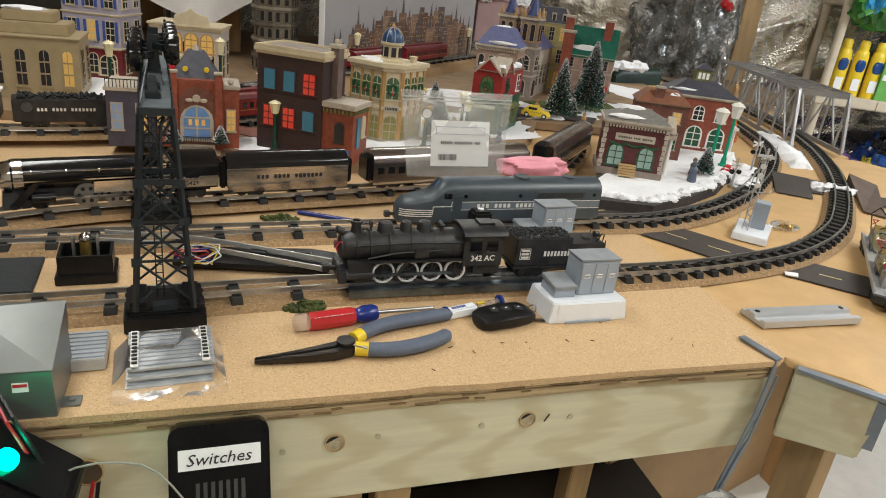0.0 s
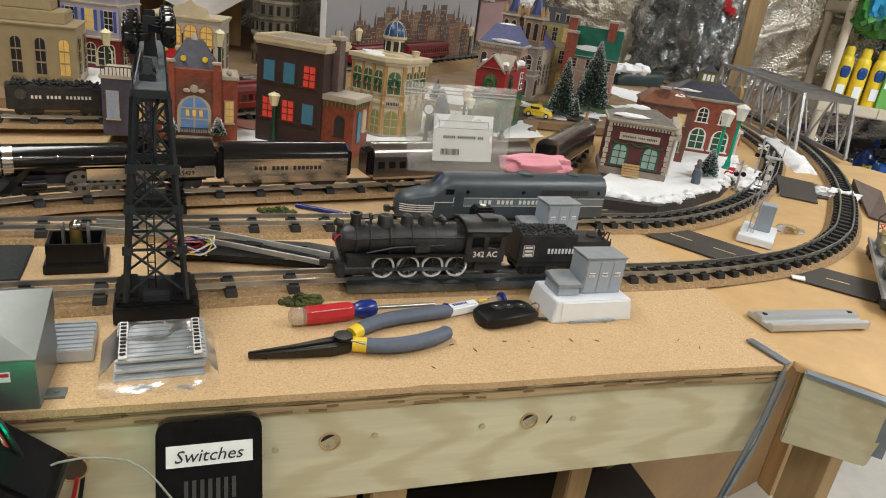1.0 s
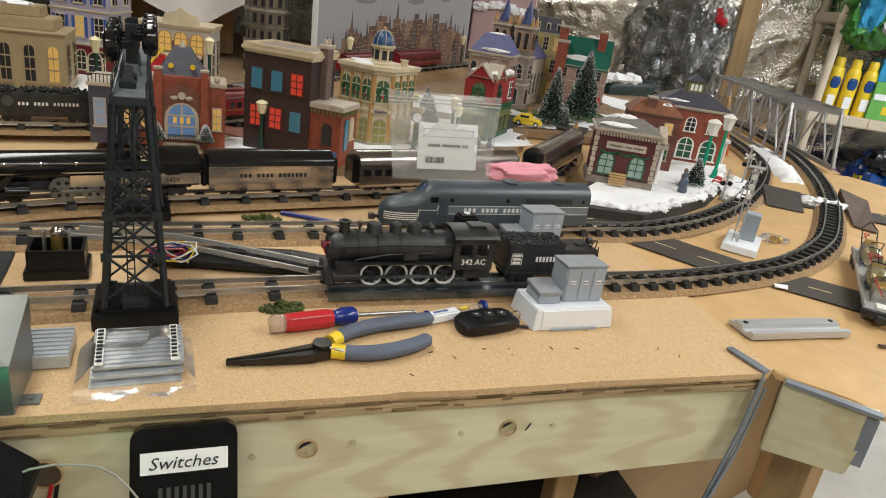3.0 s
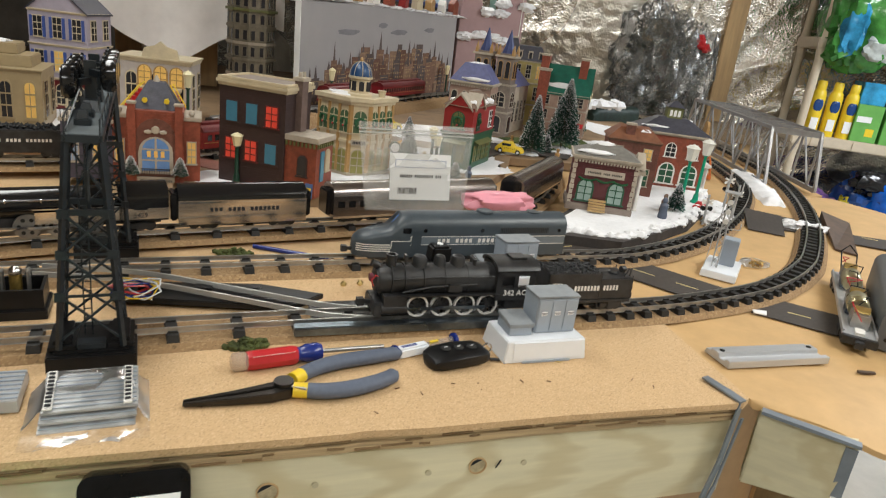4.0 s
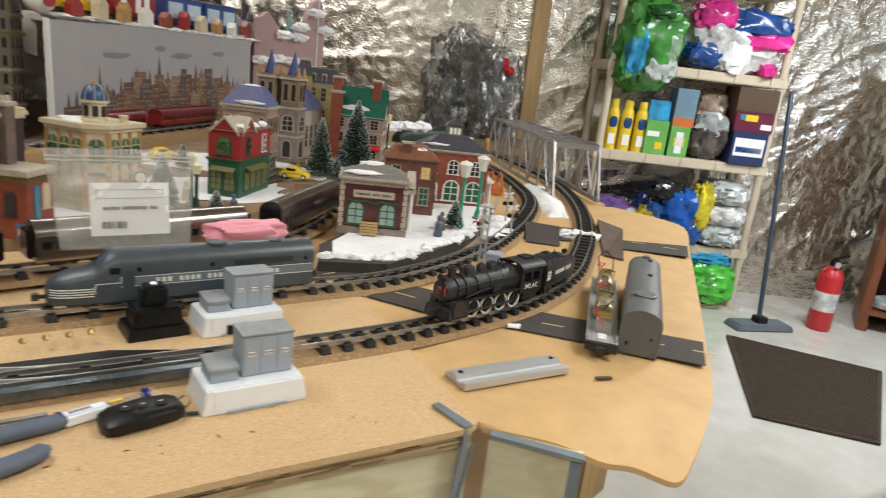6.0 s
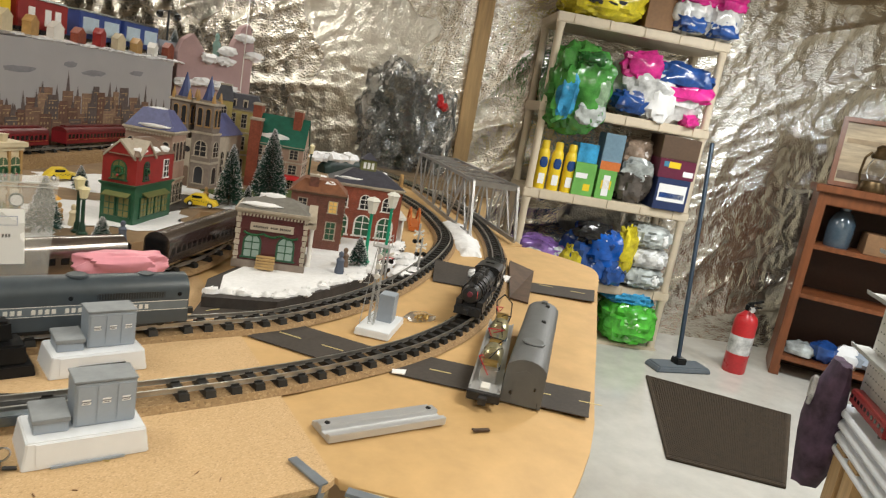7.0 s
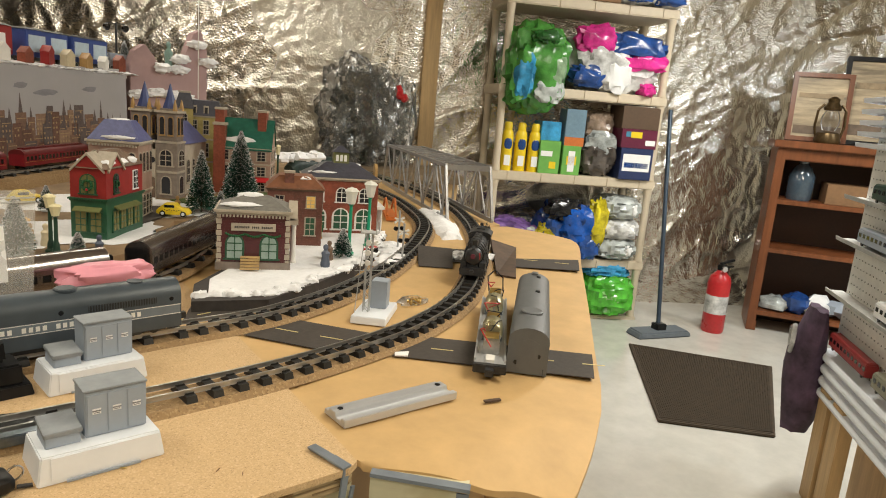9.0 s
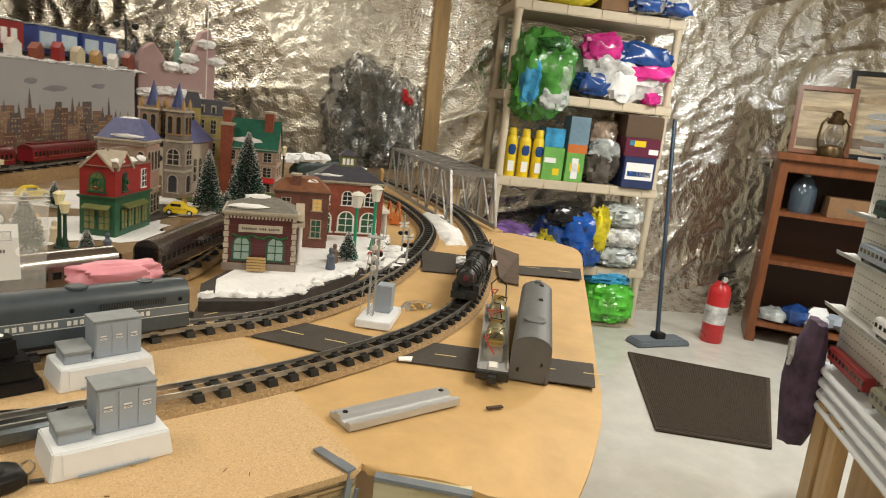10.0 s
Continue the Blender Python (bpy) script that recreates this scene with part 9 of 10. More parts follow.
gl = thing("globe_ornament", pose(-0.368, 1.490, 0.334), "white and red round ornament on the upper deck", "ornament")
Mesh().ball(0, 0, 0.030, 0.036, 0.03, 0.032, 14).done("ball", WHITEP, gl, smooth=True)
Mesh().cyl((0.02, -0.028, 0.028), (0.022, -0.034, 0.028), 0.014, 14).done("red_face", REDP, gl)
for k, (u, h) in enumerate(((0.78, 0.085), (0.90, 0.11), (0.62, 0.06), (0.97, 0.07))):
    p = Vector((-0.33, 1.56, 0.334)) + D * u
    bristle_tree(p.x, p.y, p.z, h, h * 0.26, 40 + k, "dark green bottle-brush tree on the upper deck")
sl = thing("double_lamp", pose(0.27, 2.20, 0.334), "dark twin street lamp on the upper deck", "street lamp", "street lamps")
Mesh().cyl((0, 0, 0), (0, 0, 0.17), 0.004, 8).bar((-0.03, 0, 0.165), (0.03, 0, 0.165), 0.003, 0.003).done("post", BLACKM, sl)
for x in (-0.03, 0.03):
    Mesh().ball(x, 0, 0.152, 0.013, n=10).done("globe", BLACKG, sl, smooth=True)
pf = thing("pink_foam_mountain", pose(0.295, 2.16, 0.10, 0, 0, 14), "dusty pink foam cut-out with two peaks and snow", "cut-out")
Mesh().prism([(0, 0), (0.30, 0), (0.30, 0.34), (0.275, 0.415), (0.245, 0.40), (0.215, 0.33), (0.20, 0.255), (0.115, 0.255), (0.09, 0.30), (0.055, 0.34), (0.02, 0.315), (0, 0.27)], -0.02, 0.02, pose(0, 0, 0, 90)).done("foam", PINKB, pf, bevel=0.002)
for x, z in ((0.03, 0.165), (0.09, 0.175), (0.15, 0.17), (0.21, 0.16), (0.12, 0.262), (0.18, 0.262), (0.19, 0.30), (0.30, 0.30), (0.255, 0.36)):
    Mesh().ball(x, -0.026, z, 0.036, 0.016, 0.016, 20, 0.6, x * 80, 0.5).done("snow_tuft", SNOW, pf, smooth=True)
Mesh().lathe([(0.016, 0), (0.012, 0.03), (0.015, 0.06), (0.006, 0.075), (0.009, 0.09), (0.003, 0.10)], pose(0.155, 0, 0.26), 10).done("green_statue", mat("verdigris", (0.20, 0.32, 0.28), 0.6), pf, smooth=True)
cr = thing("pull_string", pose(0.480, 1.966, 0.20), "thin white pull string hanging from the ceiling", "string")
Mesh().cyl((0, 0, 0), (0, 0, CE - 0.20), 0.0016, 6).done("cord", WHITEP, cr)
Mesh().lathe([(0.004, 0), (0.008, 0.006), (0.003, 0.016)], Matrix(), 8).done("cord_end", WHITEP, cr)
# dark engine with a green lamp in cotton smoke
ge = thing("dark_engine", pose(0.92, 1.95, 0.0, 0, 0, 200), "dark green engine with a green lamp half in cotton snow", "locomotive")
Mesh().hull([car_section(-0.13, 0.03, 0.01, 0.05, 0.025), car_section(0.10, 0.03, 0.01, 0.05, 0.025), car_section(0.13, 0.022, 0.01, 0.035, 0.012)]).done("body", mat("dark_green_body", (0.012, 0.03, 0.025), 0.5, vary=0.4, scale=60, bump=0.2), ge, smooth=True)
Mesh().cyl((-0.131, 0, 0.05), (-0.138, 0, 0.05), 0.006, 10).done("lamp", MATS["green_lamp"], ge)
for k in range(7):
    Mesh().ball(-0.02 + 0.03 * k, 0.01 * math.sin(k), 0.075, 0.035, 0.03, 0.020, 9, 0.8, k).done("cotton", SNOW, ge, smooth=True)

# shrink-wrapped dark tree mass on a stand
wm = thing("wrapped_tree", pose(1.74, 2.93, -0.05, 0, 0, -28), "dark artificial tree wrapped in clear plastic film", "wrapped tree")
lf = Mesh()
rnd = random.Random(8)
LUMPS = ((-0.03, 0.02, 0.26, 0.15, 0.15, 0.25, 2600), (-0.13, 0.0, 0.20, 0.09, 0.10, 0.20, 700), (0.17, -0.02, 0.22, 0.06, 0.08, 0.20, 700))
for cx, cy, cz, rx, ry, rz, n in LUMPS:
    for i in range(n):
        d = Vector((rnd.gauss(0, 1), rnd.gauss(0, 1), rnd.gauss(0, 1))).normalized()
        g = (0.72 + 0.30 * rnd.random() ** 0.7) * (1 + 0.55 * noise.noise(d * 2.6 + Vector((cx * 9, 4, 1))))
        p = Vector((cx + rx * d.x * g, cy + ry * d.y * g, cz + rz * math.copysign(abs(d.z) ** 0.7, d.z) * g))
        s = rnd.uniform(0.012, 0.032)
        d1 = Vector((rnd.uniform(-1, 1), rnd.uniform(-1, 1), rnd.uniform(-1.4, 0.6))).normalized() * s
        d2 = Vector((rnd.uniform(-1, 1), rnd.uniform(-1, 1), rnd.uniform(-1, 1))).normalized() * s * 0.4
        lf.add([p - d1, p + d2, p + d1, p - d2], ((0, 1, 2, 3),))
tagged(lf.done("foliage", mat("dark_foliage", (0.045, 0.052, 0.034), 0.6, vary=0.6, scale=20, bump=0), wm), kind="stuff")
Mesh().cyl((0, 0, 0), (0, 0, 0.5), 0.03, 8).done("trunk", BROWNM, wm)
SHRINK = film_mat("shrink_film", 0.10, 0.22, 0.5, 9, (3.0, 3.0, 0.6), milk=0.07)
Mesh().ball(-0.05, 0, 0.27, 0.21, 0.20, 0.285, 72, 0.3, 6, 0.35, 0.75).done("plastic_wrap", SHRINK, wm, smooth=True)
Mesh().ball(0.18, -0.02, 0.23, 0.085, 0.11, 0.25, 48, 0.3, 11, 0.35, 0.8).done("plastic_wrap", SHRINK, wm, smooth=True)
for x, z in ((0.17, 0.40), (0.195, 0.385), (0.16, 0.43)):
    Mesh().ball(x, -0.10, z, 0.024, n=10, rough=0.5).done("red_berry", RED, wm)
sd = thing("side_stand", pose(1.72, 2.85, FL, 0, 0, -28), "low brown stand under the wrapped tree", "stand")
Mesh().box(0, 0, 0.80, 1.0, 0.55, 0.045).done("top", mat("brown_board", (0.20, 0.14, 0.08), 0.6, vary=0.3, scale=8), sd, bevel=0.004)
for x in (-0.45, 0.45):
    for y in (-0.22, 0.22):
        Mesh().box(x, y, 0, 0.05, 0.05, 0.80).done("leg", PINE2, sd)

# ---- storage shelf ----
SA = math.degrees(math.atan2(-0.485, 0.892))
SHELF = pose(2.305, 2.462, FL, 0, 0, SA)
SL = 1.015
LEVELS = (0.02, 0.375, 0.875, 1.365, 1.855)


def storage_shelf():
    t = thing("storage_shelf", SHELF, "beige plastic five-tier storage shelf against the foil wall", "shelf unit")
    for z in LEVELS:
        s = Mesh().box(SL / 2, 0.21, z - 0.055, SL, 0.42, 0.055).done("shelf", BEIGE, t, bevel=0.006)
        for k in range(5):
            Mesh().box(0.1 + k * (SL - 0.2) / 4, -0.003, z - 0.052, 0.006, 0.006, 0.048).done("lip_rib", BEIGE, s)
    for x in (0.03, SL - 0.03):
        for y in (0.025, 0.395):
            for a, b in zip(LEVELS, LEVELS[1:]):
                Mesh().lathe([(0.026, a), (0.022, a + 0.04), (0.022, b - 0.10), (0.028, b - 0.055)], pose(x, y, 0), 12).done("upright", BEIGE, t, smooth=True)


storage_shelf()


def on_shelf(level, u, v=0.12, lift=0.0, a=0):
    return SHELF @ pose(u, v, LEVELS[level] + lift, 0, 0, a)


def lumpy(name, m, label, category, sx, sy, sz, material, rough=0.35, seed=1, patches=()):
    t = thing(name, m, label, category)
    Mesh().ball(0, 0, sz * 0.5, sx / 2, sy / 2, sz / 2, 44, rough * 0.7, seed, 0.30, 0.72).done("bag", material, t, smooth=True)
    for k, (x, z, w, h, mt) in enumerate(patches):
        Mesh().ball(x, -sy * 0.36, z, w / 2, sy * 0.16, h / 2, 24, 0.4, seed + k, 0.35, 0.72).done("printed_patch", mt, t, smooth=True)
    return t


FILM = lambda n, c: mat("film_" + n, c, 0.18, vary=0.5, scale=14, bump=0.8, bumpscale=26)
GREENF, PINKF, WHITEF, BLUEF, YELF, PURPF = FILM("green", (0.07, 0.26, 0.05)), FILM("pink", (0.75, 0.03, 0.25)), FILM("white", (0.62, 0.62, 0.60)), FILM("blue", (0.02, 0.07, 0.26)), FILM("yellow", (0.72, 0.52, 0.03)), FILM("purple", (0.22, 0.12, 0.36))
CLEARF = FILM("pale", (0.42, 0.45, 0.44))
lumpy("green_bag", on_shelf(3, 0.20, 0.06, -0.13), "bulging green plastic bag of packs spilling off the shelf", "bag", 0.37, 0.34, 0.47, GREENF, 0.30, 2, ((-0.08, 0.19, 0.11, 0.24, FILM("cyan", (0.05, 0.30, 0.55))), (0.09, 0.22, 0.13, 0.17, FILM("sage", (0.26, 0.38, 0.24))), (0.07, 0.10, 0.17, 0.12, CLEARF), (0.02, 0.39, 0.16, 0.08, FILM("dkgreen", (0.03, 0.14, 0.03)))))
lumpy("pink_pack", on_shelf(3, 0.68, 0.14, 0.0), "pink and white wrapped paper pack with blue band", "paper pack", 0.56, 0.34, 0.34, WHITEF, 0.25, 5, ((-0.14, 0.28, 0.24, 0.16, PINKF), (0.10, 0.26, 0.34, 0.14, BLUEF), (0.10, 0.18, 0.42, 0.10, PINKF), (-0.17, 0.08, 0.20, 0.12, BLUEF), (0.0, 0.10, 0.16, 0.2, PAPER), (0.20, 0.03, 0.10, 0.07, PINKF)))
for k in range(3):
    b = thing("spray_bottle", on_shelf(2, 0.095 + 0.082 * k, 0.07), "yellow spray can with dark oval label", "bottle", "yellow spray cans")
    Mesh().lathe([(0.034, 0), (0.035, 0.01), (0.035, 0.20), (0.030, 0.225), (0.022, 0.235)], Matrix(), 18).done("can", YELLOW, b, smooth=True)
    Mesh().lathe([(0.024, 0.235), (0.024, 0.27), (0.018, 0.28)], Matrix(), 14).done("cap", YELLOW, b, smooth=True)
    Mesh().ball(0, -0.030, 0.155, 0.024, 0.0085, 0.038, 14).done("oval_label", BLUEF, b, smooth=True)
    Mesh().box(0, -0.0352, 0.030, 0.036, 0.0012, 0.06).done("lower_label", PAPER, b)


def carton(m, label, sx, sy, sz, material, marks=()):
    t = thing("carton", m, label, "box")
    Mesh().box(0, 0, 0, sx, sy, sz).done("box", material, t, bevel=0.002)
    for x, z, w, h, mt in marks:
        Mesh().box(x, -sy / 2 - 0.0008, z, w, 0.001, h).done("print", mt, t)
    return t


GRB = mat("green_carton", (0.16, 0.42, 0.09), 0.4, vary=0.15, scale=12, bump=0.01)
carton(on_shelf(2, 0.345, 0.10), "pale green carton with a yellow disc", 0.125, 0.16, 0.19, GRB, ((0.02, 0.03, 0.04, 0.04, YELLOW), (-0.02, 0.10, 0.07, 0.03, PAPER)))
carton(on_shelf(2, 0.345, 0.12, 0.19), "green and blue carton lying on another", 0.12, 0.16, 0.11, FILM("cyan", (0.05, 0.30, 0.55)))
carton(on_shelf(2, 0.475, 0.08), "green carton with a white bottle picture", 0.11, 0.14, 0.17, GRB, ((0, 0.02, 0.04, 0.12, PAPER), (0, 0.06, 0.06, 0.05, YELLOW)))
carton(on_shelf(2, 0.480, 0.08, 0.17), "blue-grey carton with orange base", 0.12, 0.13, 0.21, mat("steel_blue_carton", (0.16, 0.26, 0.34), 0.5), ((0, 0.0, 0.118, 0.05, MATS["orange_plastic"]),))
lumpy("clear_pack", on_shelf(2, 0.655, 0.14), "clear plastic wrapped bundle of brown goods", "pack", 0.23, 0.26, 0.24, FILM("smoke", (0.10, 0.085, 0.075)), 0.3, 9, ((0, 0.20, 0.18, 0.12, CLEARF),))
lumpy("clear_pack", on_shelf(2, 0.645, 0.18, 0.20), "clear plastic wrapped bundle of brown goods", "pack", 0.22, 0.22, 0.18, FILM("tan", (0.26, 0.19, 0.14)), 0.3, 12)
carton(on_shelf(2, 0.865, 0.08), "navy carton with white label", 0.20, 0.2, 0.185, mat("navy_carton", (0.02, 0.035, 0.11), 0.4), ((0, 0.05, 0.17, 0.10, PAPER), (0, 0.07, 0.15, 0.03, BLUEF)))
carton(on_shelf(2, 0.865, 0.08, 0.185), "purple carton with orange tab", 0.22, 0.2, 0.11, mat("plum_carton", (0.12, 0.012, 0.04), 0.4), ((-0.02, 0.06, 0.07, 0.035, YELLOW), (-0.07, 0.065, 0.03, 0.03, BLUEW), (0.07, 0.02, 0.06, 0.03, PAPER)))
carton(on_shelf(2, 0.870, 0.10, 0.295), "plain brown cardboard carton on other boxes", 0.23, 0.2, 0.13, mat("brown_carton", (0.10, 0.06, 0.035), 0.7))
lumpy("purple_bag", on_shelf(1, 0.17, 0.14), "white and purple plastic bag", "bag", 0.34, 0.3, 0.20, PURPF, 0.4, 3, ((-0.02, 0.10, 0.16, 0.12, WHITEF), (0.12, 0.10, 0.10, 0.14, CLEARF)))
lumpy("blue_bag", on_shelf(1, 0.50, 0.10), "blue and yellow crinkled plastic bag", "bag", 0.33, 0.34, 0.31, BLUEF, 0.5, 7, ((-0.15, 0.11, 0.12, 0.18, YELF), (0.17, 0.24, 0.11, 0.26, YELF), (0.04, 0.22, 0.2, 0.2, FILM("royal", (0.01, 0.09, 0.42))), (0.12, 0.07, 0.14, 0.12, BLUEF), (-0.05, 0.30, 0.2, 0.12, BLACKG)))
for k in range(3):
    lumpy("towel_pack", on_shelf(1, 0.83, 0.10, 0.125 * k), "clear-wrapped pack of white paper goods", "paper pack", 0.27, 0.28, 0.14, WHITEF if k == 1 else CLEARF, 0.12, 20 + k, ((0.06, 0.07, 0.05, 0.07, PAPER),))
lumpy("green_pack", on_shelf(0, 0.82, 0.10), "bright green wrapped pack with white print", "paper pack", 0.34, 0.34, 0.27, FILM("lime", (0.10, 0.48, 0.05)), 0.12, 31, ((-0.02, 0.13, 0.14, 0.08, FILM("lime_pale", (0.30, 0.60, 0.22))),))
lumpy("blue_pack", on_shelf(0, 0.80, 0.12, 0.23), "blue wrapped pack on the lowest shelf", "paper pack", 0.30, 0.28, 0.11, FILM("cyan", (0.05, 0.3, 0.55)), 0.2, 33)
lumpy("clear_pack", on_shelf(0, 0.35, 0.14), "clear plastic wrapped bundle", "pack", 0.5, 0.3, 0.26, CLEARF, 0.25, 37)
lumpy("yellow_pack", on_shelf(4, 0.25, 0.10), "yellow wrapped pack with dark print on the top shelf", "paper pack", 0.48, 0.34, 0.20, YELF, 0.12, 41, ((0.0, 0.08, 0.2, 0.05, INK),))
carton(on_shelf(4, 0.57, 0.12), "brown cardboard carton on the top shelf", 0.16, 0.25, 0.24, mat("kraft_carton", (0.24, 0.13, 0.06), 0.7))
for u in (0.74, 0.93):
    lumpy("pink_pack", on_shelf(4, u, 0.10), "white and pink wrapped paper pack with blue band", "paper pack", 0.24, 0.32, 0.24, WHITEF, 0.12, int(u * 90), ((0, 0.06, 0.17, 0.09, BLUEF), (0, 0.20, 0.22, 0.09, PINKF)))

# squeegee mop leaning by the shelf
mp = thing("floor_squeegee", pose(0, 0, 0), "blue-grey floor squeegee with a long dark pole", "mop")
Mesh().cyl((3.09, 1.74, FL + 0.05), (3.36, 2.06, 0.40), 0.013, 12).done("pole", mat("navy_pole", (0.04, 0.06, 0.09), 0.35, 0.4), mp, smooth=True)
Mesh().box(3.09, 1.73, FL, 0.38, 0.14, 0.035, 0, 0, -16, taper=0.9).done("head", mat("slate_foam", (0.12, 0.14, 0.16), 0.7), mp, bevel=0.008)
Mesh().box(3.09, 1.735, FL + 0.03, 0.07, 0.06, 0.04, 0, 0, -16).done("socket", BLACKP, mp, bevel=0.005)

# fire extinguisher
fe = thing("fire_extinguisher", pose(3.49, 1.63, FL), "red fire extinguisher with black valve standing on the floor", "fire extinguisher")
Mesh().lathe([(0.060, 0), (0.066, 0.012), (0.066, 0.31), (0.058, 0.345), (0.03, 0.372), (0.022, 0.385)], Matrix(), 24).done("cylinder", RED, fe, smooth=True)
Mesh().lathe([(0.0665, 0.12), (0.0668, 0.122), (0.0668, 0.23), (0.0665, 0.232)], Matrix(), 24).done("label", WHITEF, fe, smooth=True)
Mesh().box(0, 0, 0.385, 0.05, 0.03, 0.035).bar((-0.02, 0, 0.425), (0.09, -0.02, 0.445), 0.02, 0.012).bar((-0.02, 0, 0.40), (0.09, -0.02, 0.405), 0.02, 0.008).done("valve", BLACKP, fe, bevel=0.003)
Mesh().cyl((-0.03, -0.03, 0.40), (-0.035, -0.042, 0.40), 0.018, 14).done("gauge", CHROME, fe)
Mesh().tube([(0.03, 0, 0.40), (0.075, 0.01, 0.36), (0.078, 0.01, 0.25), (0.07, 0.01, 0.18)], 0.010, 8).done("hose", BLACKP, fe, smooth=True)
# mat
dm = thing("door_mat", pose(0, 0, 0), "dark brown ribbed floor mat", "mat")
Mesh().prism([(2.76, 1.69), (2.07, 1.005), (2.40, 0.675), (3.21, 1.105)], FL + 0.0005, FL + 0.012).done("mat", MATB, dm, bevel=0.003)
rb = Mesh()
A, B = Vector((2.76, 1.69, 0)), Vector((2.07, 1.005, 0))
C, E = Vector((3.21, 1.105, 0)), Vector((2.40, 0.675, 0))
for k in range(1, 56):
    u = k / 56
    p, q = A.lerp(B, u), C.lerp(E, u)
    rb.bar(p.lerp(q, 0.03) + Vector((0, 0, FL + 0.0125)), p.lerp(q, 0.97) + Vector((0, 0, FL + 0.0125)), 0.006, 0.003)
    p, q = A.lerp(C, u), B.lerp(E, u)
    rb.bar(p.lerp(q, 0.03) + Vector((0, 0, FL + 0.0125)), p.lerp(q, 0.97) + Vector((0, 0, FL + 0.0125)), 0.006, 0.003)
tagged(rb.done("ribs", MATB, dm), kind="stuff")


# ---- brown bookcase with pictures and lantern ----
def bookcase():
    m = pose(3.752, 1.551, FL, 0, 0, -57)
    t = thing("bookcase", m, "red-brown wooden bookcase with glassy dark shelves", "bookcase")
    W, Dp, H = 0.80, 0.34, 1.165
    for x in (0.02, W - 0.02):
        Mesh().box(x, Dp / 2, 0, 0.05, Dp, H - 0.03).done("side_panel", BROWNWOOD, t, bevel=0.004)
    Mesh().box(W / 2, Dp / 2, H - 0.03, W + 0.06, Dp + 0.05, 0.045).box(W / 2, Dp / 2, H - 0.10, W, Dp - 0.01, 0.07).done("top", BROWNWOOD, t, bevel=0.006)
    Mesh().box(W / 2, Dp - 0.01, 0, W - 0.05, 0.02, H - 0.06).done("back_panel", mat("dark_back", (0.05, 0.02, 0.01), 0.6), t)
    for z in (0.10, 0.50, 0.80):
        Mesh().box(W / 2, Dp / 2, z, W - 0.08, Dp - 0.02, 0.028).done("shelf", BROWNWOOD, t, bevel=0.002)
    for x in (0.03, W - 0.03):
        for y in (0.03, Dp - 0.03):
            Mesh().box(x, y, 0, 0.045, 0.045, 0.06).done("foot", BROWNWOOD, t)
    jar = thing("glass_jar", m @ pose(0.17, 0.14, 0.828), "blue-tinted glass jug on the bookcase shelf", "jar")
    Mesh().lathe([(0.07, 0), (0.075, 0.02), (0.075, 0.15), (0.05, 0.20), (0.03, 0.22), (0.034, 0.24)], Matrix(), 18).done("jug", mat("blue_glass", (0.06, 0.09, 0.12), 0.08, bump=0, spec=1.0), jar, smooth=True)
    cb = thing("cardboard_box", m @ pose(0.46, 0.14, 0.828), "flat brown cardboard box on the bookcase shelf", "box")
    Mesh().box(0, 0, 0, 0.32, 0.22, 0.12).done("box", mat("kraft_carton", (0.24, 0.13, 0.06)), cb, bevel=0.002)
    for k in range(5):
        mo = thing("wrapped_bundle", m @ pose(0.15 + 0.12 * k, 0.12, 0.128), "loose model parts in clear wrap on the bottom shelf", "model parts", "bottom shelf clutter")
        Mesh().ball(0, 0, 0.04 + 0.02 * (k % 2), 0.085, 0.09, 0.05 + 0.02 * (k % 3), 12, 0.6, k + 2).done("wrap", (CLEARF, BLUEF, PAPER, GREYP, BLACKP)[k], mo, smooth=True)
    for x, w, h, y, mt, lb in ((0.20, 0.30, 0.40, 0.16, BROWNWOOD, "framed sepia print of a landscape leaning on the wall"), (0.60, 0.52, 0.52, 0.26, BLACKP, "large black-framed pale print leaning on the wall")):
        fr = thing("framed_picture", m @ pose(x, y, H + 0.015, -10), lb, "picture", "framed pictures")
        Mesh().box(0, 0, 0, w, 0.02, h).done("print", mat("sepia_print", (0.42, 0.33, 0.21), 0.5, vary=0.5, scale=9, bump=0, stretch=(0.4, 1, 3)), fr)
        for q in ((0, -0.006, 0, w + 0.03, 0.035, 0.028), (0, -0.006, h - 0.014, w + 0.03, 0.035, 0.028)):
            Mesh().box(*q).done("frame_rail", mt, fr, bevel=0.003)
        for s in (-1, 1):
            Mesh().box(s * w / 2, -0.006, 0.014, 0.028, 0.034, h - 0.014).done("frame_stile", mt, fr, bevel=0.003)
        Mesh().box(0, -0.0115, h * 0.12, w * 0.86, 0.002, h * 0.12).done("dark_passage", mat("sepia_dark", (0.16, 0.11, 0.07), 0.6, vary=0.4, scale=12), fr)
        Mesh().box(0, -0.0115, h * 0.66, w * 0.8, 0.002, h * 0.07).done("dark_passage", mat("sepia_mid", (0.30, 0.22, 0.13), 0.6, vary=0.4, scale=12), fr)
    ln = thing("oil_lantern", m @ pose(0.25, 0.06, H + 0.015), "dark brass hurricane lantern on the bookcase", "lantern")
    bz = mat("aged_brass", (0.10, 0.065, 0.03), 0.35, 0.8, vary=0.3)
    Mesh().lathe([(0.07, 0), (0.075, 0.015), (0.06, 0.06), (0.035, 0.07)], Matrix(), 18).done("tank", bz, ln, smooth=True)
    Mesh().lathe([(0.035, 0.075), (0.05, 0.11), (0.05, 0.15), (0.034, 0.19)], Matrix(), 18).done("globe", CLEAR, ln, smooth=True)
